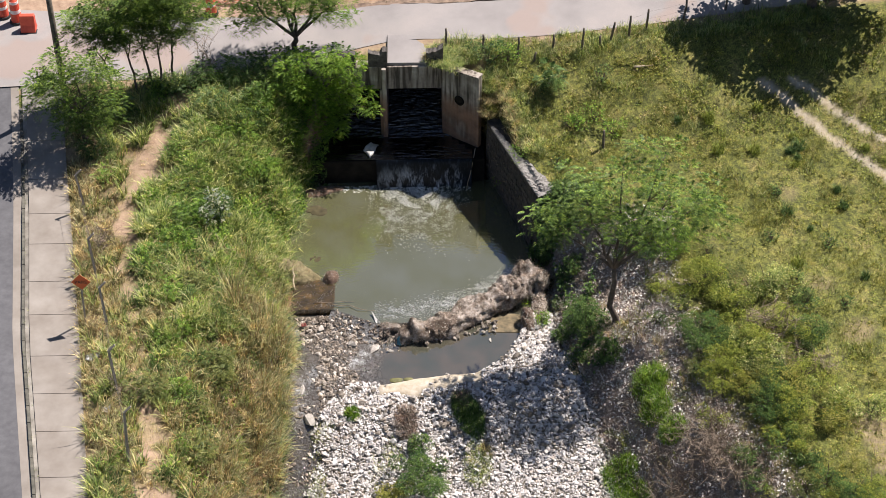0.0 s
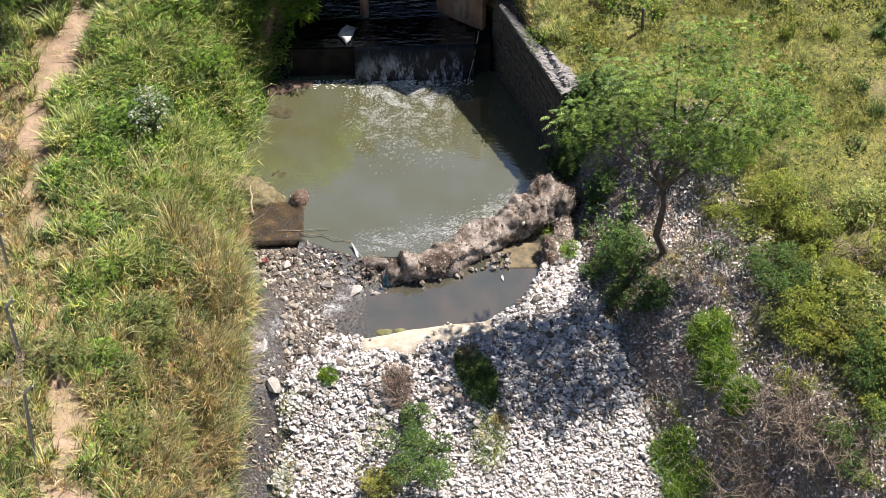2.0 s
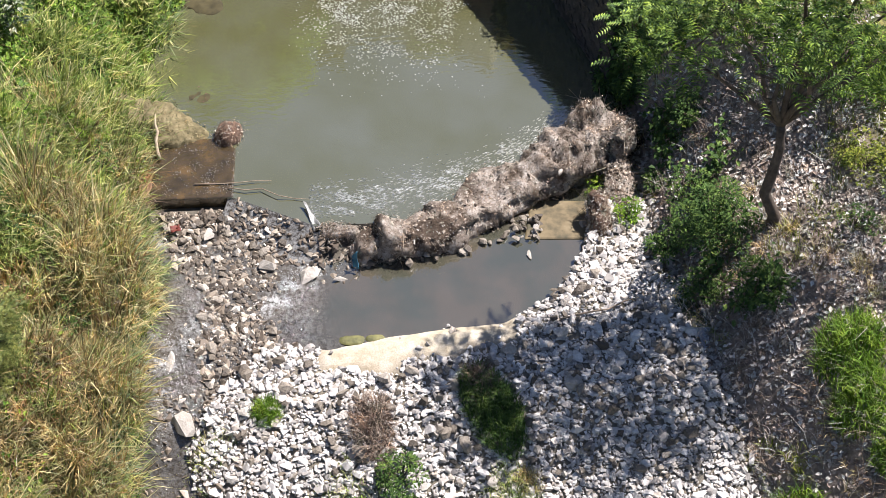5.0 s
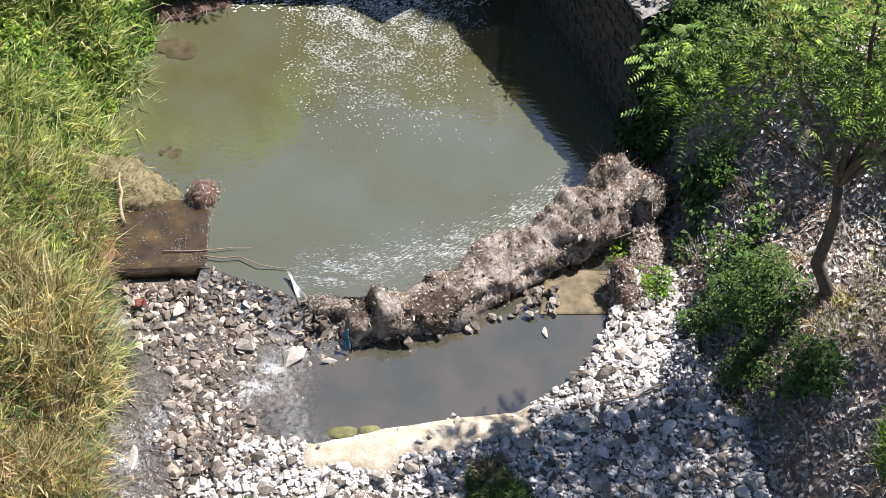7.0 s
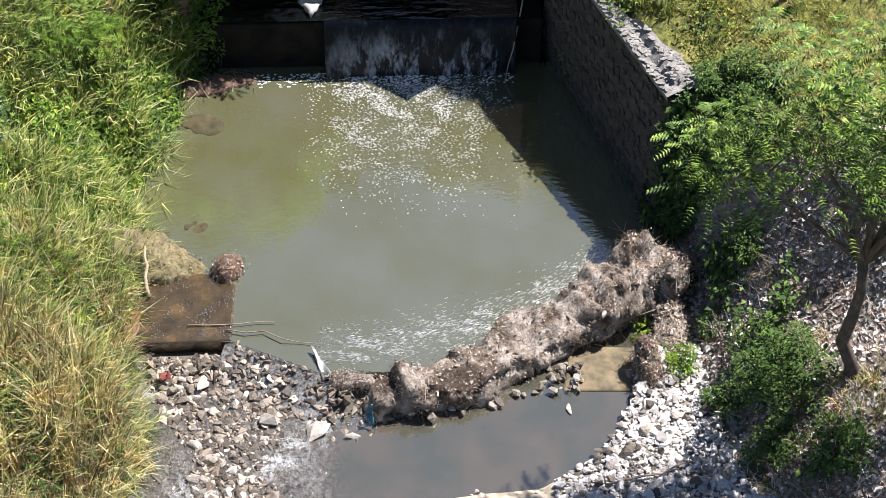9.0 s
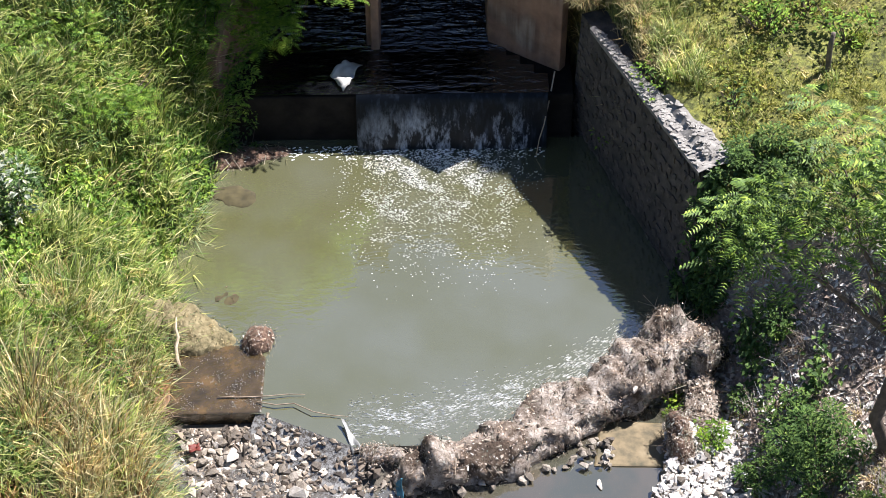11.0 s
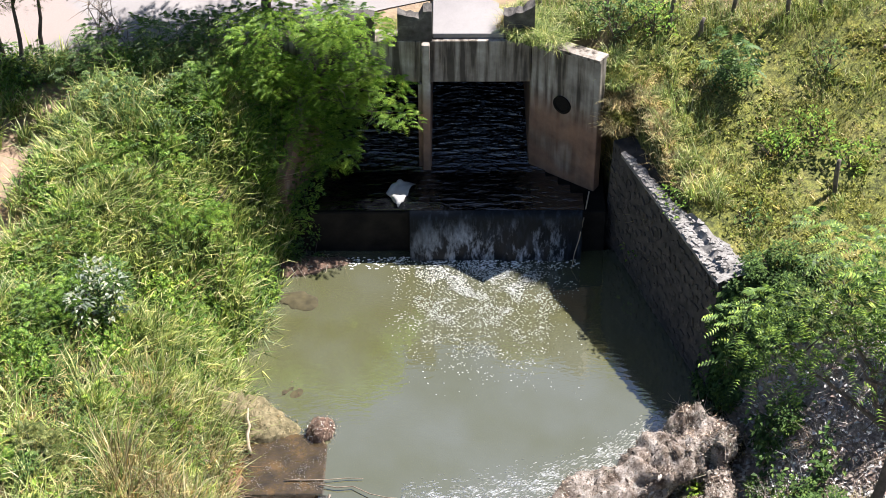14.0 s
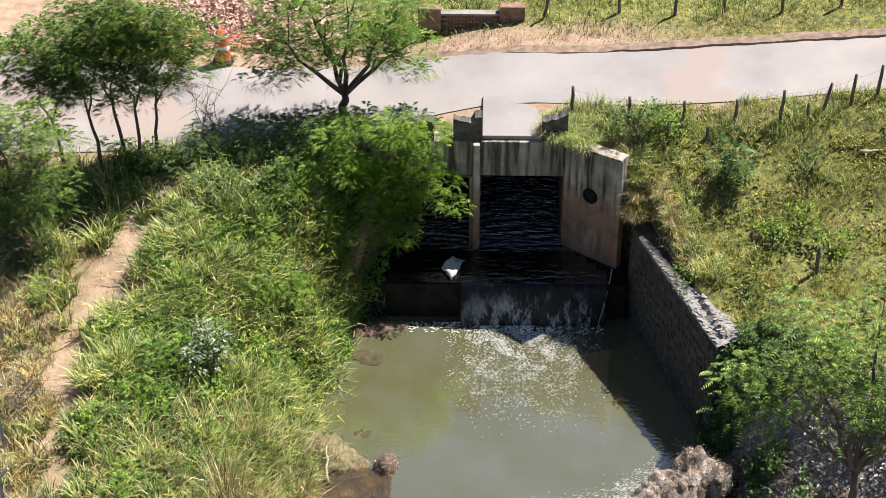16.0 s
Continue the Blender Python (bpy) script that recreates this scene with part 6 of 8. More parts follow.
grass("far_grass", scatter(7000, -4, 40, 17, 30, lambda x, y: step(1.0, 2.0, y - lerp_table(x, ROAD_FAR) + 0.4 * noise.noise((x, y, 0))) * (1 - step(-1, -4, x))), 0.2, 0.6, 0.035, 0.9, M_GRASS_FRESH, "green grass beyond the road", 2, 4, 0.2)
grass("far_grass", scatter(1800, -4, 40, 17, 21, lambda x, y: step(0.4, 0.8, y - lerp_table(x, ROAD_FAR)) * (1 - step(1.4, 2.6, y - lerp_table(x, ROAD_FAR)))), 0.1, 0.3, 0.03, 0.9, M_GRASS_DRY, "dry grass on the far verge", 1, 4, 0.2)
grass("creek_weeds", scatter(260, -2.0, 10, -16, -6.5, lambda x, y: step(0.15, 0.4, noise.noise((x * 0.5, y * 0.5, 77))) * (1 - step(1, 6, x))), 0.15, 0.4, 0.02, 0.8, M_GRASS_FRESH, "thin weeds growing through the gravel", 2, 8, 0.15)


def tuft(name, x, y, radius, h0, h1, n, width, lean, material, label, squeeze=1.0, turn=0.0, rest=None):
    """One clump of long blades."""
    z = ground_z(x, y) if rest is None else rest
    thing_at = np.array((x, y, z))
    a, r = rng.uniform(0, 2 * np.pi, n), radius * np.sqrt(rng.uniform(0, 1, n))
    dx, dy = np.cos(a) * r, np.sin(a) * r * squeeze
    px, py = x + dx * math.cos(turn) - dy * math.sin(turn), y + dx * math.sin(turn) + dy * math.cos(turn)
    roots = np.array([(p, q, (ground_z(float(p), float(q)) if rest is None else rest) - 0.03) for p, q in zip(px, py)])
    v, t = blade_arrays(roots, rng.uniform(h0, h1, n) * (1.15 - 0.5 * r / radius), width * rng.uniform(0.6, 1.3, n), lean, 3)
    ob = new(name, raw_mesh(name, v - thing_at, t, material))
    ob.location = thing_at
    return tagged(ob, label, "grass clump")


tuft("grass_clump", 1.0, -6.35, 0.34, 0.2, 0.42, 900, 0.022, 0.7, M_LEAF_BRIGHT, "bright green grass clump on the gravel")
tuft("grass_clump", 6.4, -6.45, 0.62, 0.3, 0.65, 3600, 0.022, 0.75, M_LEAF_DARK, "dark green grass clump with dry tips on the gravel", 1.9, 0.5)
tuft("dry_clump", 6.15, -5.75, 0.42, 0.35, 0.6, 900, 0.016, 0.9, M_ROOTY, "brown dead top of the dark grass clump")
tuft("grass_clump", 6.75, -8.6, 0.7, 0.25, 0.55, 900, 0.02, 0.8, M_GRASS_FRESH, "straggling green grass clump on the gravel", 1.5)
tuft("dry_clump", 3.5, -6.8, 0.5, 0.4, 0.9, 900, 0.016, 1.0, M_ROOTY, "dry straw clump flattened on the gravel", 1.4)
tuft("dry_clump", 7.2, -8.0, 0.3, 0.3, 0.5, 300, 0.014, 0.9, M_GRASS_DRY, "small dry straw clump on the gravel")
for x, y, r, h in ((14.75, -6.2, 0.8, 0.8), (14.95, -7.4, 0.7, 0.75), (13.3, -9.3, 0.8, 0.6), (13.7, -10.6, 0.9, 0.7), (15.6, -8.6, 0.6, 0.6), (14.9, -12.0, 0.8, 0.7)):
    tuft("grass_clump", x, y, r, h * 0.6, h * 1.1, 1100, 0.026, 0.9, M_LEAF_BRIGHT, "bright green long grass clump on the slope")
tuft("blade_clump", -2.55, 9.6, 0.5, 1.0, 1.9, 260, 0.06, 0.9, M_LEAF_MID, "large clump of broad arching blades")
tuft("blade_clump", -3.4, 9.9, 0.4, 1.0, 1.7, 160, 0.06, 0.9, M_LEAF_MID, "large clump of broad arching blades")
tuft("blade_clump", -2.15, 6.2, 0.35, 0.7, 1.3, 240, 0.035, 1.25, M_BLADE_PALE, "pale arching blade clump overhanging the pool")
tuft("blade_clump", -2.3, 1.2, 0.5, 0.5, 1.0, 300, 0.03, 1.1, M_BLADE_PALE, "pale arching grass clump by the slab")
for x, y in ((-2.7, 2.9), (-2.3, 2.35), (-3.0, 2.2), (-2.0, 2.75)):
    tuft("grass_clump", x, y, 0.35, 0.3, 0.6, 180, 0.028, 1.2, M_BLADE_PALE, "pale grass clump on the straw-covered spit", rest=0.45 - 0.45 * (x + 3.0))
tuft("blade_clump", -2.25, -2.2, 0.55, 0.6, 1.1, 360, 0.03, 1.1, M_BLADE_PALE, "pale arching grass clump by the stream")
for x, y, h in ((5.15, 12.05, 5.9), (5.6, 11.95, 5.85), (6.0, 11.8, 5.8), (6.3, 11.75, 5.7)):
    tuft("grass_clump", x, y, 0.34, 0.35, 0.8, 420, 0.022, 1.5, M_GRASS_FRESH, "yellow-green grass spilling over the culvert's corner", rest=h)
tuft("dry_clump", 4.95, 12.3, 0.4, 0.3, 0.7, 300, 0.016, 1.2, M_GRASS_DRY, "dark dry weeds on the parapet stub", rest=6.0)
for x, y in ((5.85, 12.45), (6.35, 12.4), (5.35, 12.7), (7.0, 12.6)):
    tuft("grass_clump", x, y, 0.5, 0.4, 0.8, 520, 0.022, 1.1, M_GRASS_FRESH, "yellow-green grass spilling over the culvert's corner")

for x, y, z, mt, lab in ((7.95, 10.25, 3.9, M_GRASS_DRY, "dry straw hanging beside the wing wall"), (8.05, 10.7, 4.4, M_GRASS_DRY, "dry straw hanging beside the wing wall"), (7.95, 11.1, 4.9, M_GRASS_FRESH, "green grass hanging beside the wing wall"), (7.85, 11.5, 5.3, M_GRASS_FRESH, "green grass hanging beside the wing wall"), (8.2, 10.4, 4.1, M_GRASS_FIELD, "green grass hanging beside the wing wall"), (8.3, 11.2, 5.0, M_GRASS_FIELD, "green grass hanging beside the wing wall")):
    tuft("grass_clump", x, y, 0.36, 0.35, 0.8, 420, 0.022, 1.4, mt, lab, rest=z)
tussocks("wall_straw", scatter(230, 7.6, 10.4, 7.6, 11.6, lambda x, y: 1.0 if 0.15 < x - lerp_table(y, RIGHT_FOOT) < 0.9 else 0.0), 0.25, 0.6, 0.02, 1.3, M_GRASS_DRY, "dry straw hanging over the wall's top", 16, 0.1)
tussocks("wall_weeds", scatter(110, 7.6, 11.2, 7.0, 12.0, lambda x, y: 1.0 if 0.6 < x - lerp_table(y, RIGHT_FOOT) < 1.8 else 0.0), 0.3, 0.7, 0.025, 1.0, M_GRASS_FRESH, "green weeds behind the wall's top", 18, 0.12)
tussocks("field_straw", scatter(550, 8, 30, 4, 14.5, lambda x, y: field_here(x, y) * step(-0.1, 0.3, noise.noise((x * 0.6, y * 0.6, 97))) * step(5, 9, y)), 0.10, 0.3, 0.026, 1.2, M_GRASS_DRY, "pale dry tufts in the upper field", 10, 0.10, 2)
tussocks("field_clumps", scatter(6000, 7.9, 30, -18, 14.5, lambda x, y: field_here(x, y) * (0.12 + 0.88 * step(-0.1, 0.3, noise.noise((x * 0.9, y * 0.9, 91))))), 0.10, 0.26, 0.042, 1.1, M_GRASS_FIELD, "small clumps of field grass", 10, 0.08, 2)
for x, y in scatter(34, 14, 30, -13, 10, lambda x, y: field_here(x, y) * (0.25 + 0.75 * step(-0.1, 0.3, noise.noise((x * 0.35, y * 0.35, 17))))):
    k = float(rng.uniform(0.55, 1.25))
    tuft("weed_clump", x, y, 0.26 * k, 0.25 * k, 0.6 * k, 130, 0.035, 0.9, M_LEAF_DARK if rng.random() < 0.6 else M_WEED, "small dark weed clump standing in the field")
# low broad-leaved weeds through the field
spots = scatter(3000, 8.3, 30, -18, 14.3, lambda x, y: field_here(x, y) * step(-0.05, 0.3, noise.noise((x * 0.55, y * 0.55, 71))) * (1.0 if y > 3 else 0.6))
roots = np.array([(x, y, ground_z(x, y) + 0.03) for x, y in spots for _ in range(5)]) + rng.normal(0, 0.12, (len(spots) * 5, 3)) * np.array([1, 1, 0.5])
v, t = leaf_arrays(roots, ball(len(roots)) + np.array([0, 0, 0.5]), 0.09 * rng.uniform(0.5, 1.5, len(roots)), 0.7)
tagged(new("field_weeds", raw_mesh("field_weeds", v, t, M_WEED)), "low broad-leaved weeds spread through the field", "weeds", kind="stuff")
# and down the left bank
spots = scatter(2500, -9.5, -1.8, -16, 12, lambda x, y: bank_left(x, y) * (0.04 + 0.96 * step(-2, 2.5, y)) * step(0.0, 0.3, noise.noise((x * 0.6, y * 0.6, 83))))
roots = np.array([(x, y, ground_z(x, y) + float(rng.uniform(0.1, 0.7))) for x, y in spots for _ in range(10)]) + rng.normal(0, 0.12, (len(spots) * 10, 3))
v, t = leaf_arrays(roots, ball(len(roots)) + np.array([0.2, -0.2, 0.5]), 0.12 * rng.uniform(0.5, 1.5, len(roots)), 0.6)
tagged(new("bank_weeds", raw_mesh("bank_weeds", v, t, M_LEAF_MID)), "leafy green weeds among the bank's grass", "weeds", kind="stuff")

# ---- creepers on the steep bank ----
spots = scatter(3000, -5.0, -0.9, 2.4, 11.6, lambda x, y: step(0.0, 0.2, lerp_table(y, LEFT_FOOT) - x) * (1 - step(0.9, 2.4 + 0.8 * noise.noise((x, y, 0)), lerp_table(y, LEFT_FOOT) - x)))
roots = np.array([(x, y, ground_z(x, y) + float(rng.uniform(0.02, 0.35))) for x, y in spots for _ in range(5)]) + rng.normal(0, 0.09, (len(spots) * 5, 3))
way = ball(len(roots)) + np.array([0.6, -0.3, 0.1])
v, t = leaf_arrays(roots, way, 0.13 * rng.uniform(0.6, 1.3, len(roots)), 0.7)
tagged(new("creeper", raw_mesh("creeper", v, t, M_LEAF_MID)), "dense green creeper hanging down the bank to the pool", "creeper", kind="stuff")

spots = scatter(1100, 9.8, 12.8, 2.8, 4.9, lambda x, y: 1.0 if x > lerp_table(y, RIGHT_FOOT) + (0.0 if y < 3.4 else 1.2) else 0.0)
roots = np.array([(x, y, ground_z(x, y) + float(rng.uniform(0.02, 0.45))) for x, y in spots for _ in range(7)]) + rng.normal(0, 0.10, (len(spots) * 7, 3))
v, t = leaf_arrays(roots, ball(len(roots)) + np.array([-0.2, -0.6, 0.2]), 0.14 * rng.uniform(0.6, 1.4, len(roots)), 0.6)
tagged(new("undergrowth", raw_mesh("undergrowth", v, t, M_LEAF_DARK)), "dark leafy growth on the slope at the wall's end", "undergrowth", kind="stuff")

n = 2600
roots = np.stack([rng.uniform(9.98, 10.7, n), rng.uniform(3.55, 4.35, n), np.zeros(n)], 1)
roots[:, 2] = [max(0.1, ground_z(float(x), float(y))) for x, y, _ in roots]
roots += rng.normal(0, 0.10, (n, 3))
v, t = leaf_arrays(roots, ball(n) + np.array([-0.5, -0.6, 0.0]), 0.15 * rng.uniform(0.6, 1.4, n), 0.65)
tagged(new("ivy", raw_mesh("ivy", v, t, M_LEAF_DARK)), "dark ivy climbing the earth at the wall's end", "creeper", kind="stuff")

# ---- leaf litter under the trees ----
M_LITTER = leafy("dry fallen leaves", [(0.0, (0.13, 0.095, 0.078)), (0.3, (0.36, 0.30, 0.26)), (0.6, (0.58, 0.54, 0.50)), (1.0, (0.82, 0.80, 0.78))], 0.7, 0.05, patch=0.6)
spots = scatter(24000, 9.5, 22, -16, 4, lambda x, y: litter_at(x, y) * (0.4 + 0.6 * step(-0.2, 0.2, noise.noise((x, y, 12)))))
roots = np.array([(x, y, ground_z(x, y) + 0.02) for x, y in spots])
way = ball(len(roots))
way[:, 2] *= 0.35
v, t = leaf_arrays(roots, way, 0.13 * rng.uniform(0.5, 1.4, len(roots)), 0.62)
tagged(new("leaf_litter", raw_mesh("leaf_litter", v, t, M_LITTER)), "grey brown fallen leaves on the slope", "leaf litter", kind="stuff")
spots = scatter(700, 9.8, 21, -16, 4, lambda x, y: litter_at(x, y))
roots = np.array([(x, y, ground_z(x, y)) for x, y in spots for _ in range(3)]) + rng.normal(0, 0.1, (len(spots) * 3, 3)) * np.array([1, 1, 0])
v, t = blade_arrays(roots, rng.uniform(0.2, 0.8, len(roots)), np.full(len(roots), 0.014), 1.3, 2)
tagged(new("dead_stalks", raw_mesh("dead_stalks", v, t, M_LITTER)), "dead grey stalks lying on the slope", "dead stalks", kind="stuff")

# dry brush on the slope's foot


def brush_here(x, y):
    d = x - lerp_table(y, RIGHT_FOOT)
    return step(-0.1, 0.25, d) * (1 - step(1.8, 4.8, d)) * (1 - step(1.8, 3.0, y)) * (0.2 + 0.8 * step(-0.2, 0.2, noise.noise((x * 0.7, y * 0.7, 131))))


tussocks("dry_brush", scatter(480, 10, 22, -16, 3, brush_here), 0.2, 0.55, 0.013, 1.5, M_BRUSH, "tangled dry brown stalks along the slope's foot", 14, 0.16)
tussocks("dry_brush", scatter(380, 10, 22, -16, 3, lambda x, y: litter_at(x, y) * step(-0.1, 0.3, noise.noise((x * 0.6, y * 0.6, 141)))), 0.25, 0.6, 0.011, 1.5, M_LITTER, "pale dead stalks lying on the slope", 12, 0.18)
spots = scatter(320, 10.2, 16.0, -4.6, 2.2, lambda x, y: step(-0.1, 0.3, noise.noise((x * 0.9, y * 0.9, 161))) * step(0.0, 0.4, x - lerp_table(y, RIGHT_FOOT) - 0.5) * (1 - step(1.2, 2.4, x - lerp_table(y, RIGHT_FOOT) + 0.8 * noise.noise((x * 0.8, y * 0.8, 151)))))
roots = np.array([(x, y, ground_z(x, y) + float(rng.uniform(0.05, 0.7))) for x, y in spots for _ in range(6)]) + rng.normal(0, 0.12, (len(spots) * 6, 3))
v, t = leaf_arrays(roots, ball(len(roots)) + np.array([-0.3, -0.5, 0.3]), 0.16 * rng.uniform(0.5, 1.5, len(roots)), 0.6)
tagged(new("undergrowth", raw_mesh("undergrowth", v, t, M_LEAF_DARK)), "dark green undergrowth below the tree", "undergrowth", kind="stuff")

# ---- trees ----
tree("tree", (13.5, -2.45, ground_z(13.5, -2.45)), (13.25, -2.3, 4.6), [(10.4, -1.9, 7.0), (11.6, -1.6, 8.8), (13.4, -1.6, 10.2), (15.4, -0.8, 10.2), (17.2, -2.0, 8.6), (14.2, -3.2, 7.8), (15.6, -1.8, 8.6), (12.2, -2.6, 6.9)], 0.14,
     cloud(14.0, -2.2, 8.7, 4.1, 1.7, 2.2, 122, 0.35, 0.75) + cloud(13.4, -3.4, 7.7, 2.8, 0.8, 1.4, 20, 0.35, 0.65) + cloud(15.0, -0.9, 10.4, 1.8, 0.6, 0.5, 16, 0.35, 0.6) + cloud(10.6, -2.1, 7.3, 1.3, 0.8, 1.2, 26, 0.35, 0.65) + cloud(17.0, -2.4, 7.2, 1.5, 1.0, 1.1, 16, 0.4, 0.7), 42, 0.36, "frond", M_LEAF_TREE, "broad feathery green tree leaning over the gravel bar")
tree("tree", (-2.1, 14.3, ground_z(-2.1, 14.3)), (-2.1, 14.35, 6.1), [(-4.4, 14.3, 8.6), (-3.2, 14.6, 9.6), (-1.9, 14.2, 10.0), (-0.4, 14.6, 9.0), (-2.6, 13.9, 9.2), (0.4, 14.2, 8.4)], 0.17,
     cloud(-2.2, 14.4, 8.9, 3.2, 1.5, 2.1, 92, 0.4, 0.85) + cloud(-4.4, 14.2, 7.5, 1.1, 0.8, 1.2, 16, 0.4, 0.7) + cloud(0.1, 14.3, 7.6, 0.9, 0.8, 1.2, 13, 0.4, 0.7), 150, 0.23, "frond", M_LEAF_FEATHER, "many-stemmed dark tree beside the road")
tree("tree", (-1.2, 11.4, ground_z(-1.2, 11.4)), (-0.9, 11.3, 4.4), [(-2.2, 11.2, 5.6), (-0.2, 11.2, 6.6), (0.9, 11.0, 5.2), (1.6, 10.7, 4.2), (-1.4, 10.6, 5.0)], 0.10,
     cloud(-1.5, 10.8, 4.9, 1.0, 0.7, 0.8, 13, 0.45, 0.7) + cloud(0.2, 11.3, 6.4, 1.1, 0.7, 0.8, 14, 0.45, 0.75) + cloud(0.6, 11.0, 4.9, 1.2, 0.7, 0.7, 13, 0.4, 0.65) + cloud(1.6, 10.6, 3.9, 0.6, 0.4, 0.35, 5, 0.3, 0.45) + cloud(-0.6, 11.2, 3.6, 1.0, 0.6, 0.8, 9, 0.4, 0.6) + cloud(-2.0, 11.5, 6.6, 0.9, 0.6, 0.7, 8, 0.4, 0.6) + cloud(-0.7, 10.5, 3.1, 1.0, 0.5, 0.8, 10, 0.4, 0.6) + cloud(-0.4, 10.9, 4.3, 1.3, 0.6, 1.2, 16, 0.4, 0.65),
     190, 0.25, "frond", M_LEAF_BRIGHT, "bright feathery tree hanging over the culvert mouth")
for bx, by, tops in ((-10.1, 11.3, [(-10.9, 11.6, 9.0), (-9.9, 11.5, 9.6)]), (-8.9, 11.7, [(-9.0, 11.9, 9.5), (-8.3, 11.7, 9.0)]), (-8.5, 11.9, [(-7.9, 12.0, 9.6), (-7.2, 11.9, 8.9)]),
                     (-9.45, 12.0, [(-10.2, 12.3, 9.8), (-9.2, 12.2, 10.0)]), (-11.3, 11.0, [(-12.0, 11.3, 8.8), (-11.4, 11.2, 9.4)])):
    z = ground_z(bx, by)
    cl = []
    for q in tops:
        cl += cloud(q[0], q[1], q[2] + 0.1, 1.4, 0.9, 1.4, 20, 0.4, 0.85)
    cl += cloud(bx, by, z + 3.0, 0.9, 0.6, 0.9, 6, 0.35, 0.6)
    tree("slim_tree", (bx, by, z), (bx + (tops[0][0] - bx) * 0.4, by, z + 2.4), tops, 0.065, cl, 190, 0.23, "frond", M_LEAF_TREE, "slim feathery tree on the corner by the road", "slim roadside trees")
tree("tree", (-12.4, 8.2, ground_z(-12.4, 8.2)), (-12.6, 8.1, 6.0), [(-13.8, 7.8, 7.6), (-12.4, 8.2, 8.6), (-11.3, 8.0, 7.6), (-13.4, 8.6, 9.4)], 0.12,
     cloud(-12.5, 7.9, 7.3, 2.3, 1.2, 2.7, 78, 0.45, 0.85), 150, 0.25, "frond", M_LEAF_TREE, "feathery green tree overhanging the pavement")
tree("shade_tree", (25.2, 15.3, ground_z(25.2, 15.3)), (25.3, 15.2, 8.6), [(23.0, 14.6, 10.5), (25.0, 14.0, 11.4), (27.5, 14.8, 10.6), (26.0, 16.2, 11.2), (24.0, 16.0, 10.8), (28.6, 15.6, 10.2)], 0.26,
     cloud(25.6, 14.8, 10.6, 4.4, 2.6, 1.9, 150, 0.7, 1.1), 75, 0.34, "leaf", M_LEAF_DARK, "dense dark shade tree at the field's edge")
tree("shade_tree", (21.8, 15.9, ground_z(21.8, 15.9)), (21.9, 15.8, 8.4), [(20.6, 15.3, 10.2), (22.6, 15.0, 10.8), (23.2, 16.4, 10.2)], 0.2,
     cloud(21.8, 15.4, 10.2, 2.2, 1.6, 1.5, 46, 0.5, 0.9), 80, 0.32, "leaf", M_LEAF_DARK, "dense dark shade tree at the field's edge")

# ---- shrubs ----
for p, q, a in zip(rng.uniform(-15, 10, 34), rng.uniform(1.2, 6.2, 34), rng.uniform(0.4, 0.9, 34)):
    x, y = lerp_table(float(p), LEFT_FOOT) - float(q), float(p)
    if on_path(x, y) < 0.1:
        shrub("shrub", x, y, float(a), float(a) * 1.25, 480, 0.11, "leaf", M_LEAF_DARK, "small dark leafy shrub in the bank's grass", "shrubs on the bank", n=7)
shrub("shrub", -5.9, 3.3, 1.25, 1.5, 420, 0.13, "leaf", M_LEAF_DARK, "dark leafy shrub round a silvery one", "shrubs on the bank", n=10)
shrub("silvery_shrub", -5.65, 3.05, 0.85, 2.3, 330, 0.16, "leaf", M_LEAF_PALE, "silvery pale-leaved shrub on the grassy bank", n=10)
for x, y in scatter(36, -8.2, -2.4, -8, 9.5, lambda x, y: fresh_here(x, y) if x < lerp_table(y, LEFT_FOOT) - 0.6 else 0.0):
    k = float(rng.uniform(0.7, 1.25))
    tuft("tall_grass_clump", x, y, 0.42 * k, 0.8 * k, 1.5 * k, 200, 0.055, 0.6, M_GRASS_FRESH, "tall bright green grass clump on the bank")
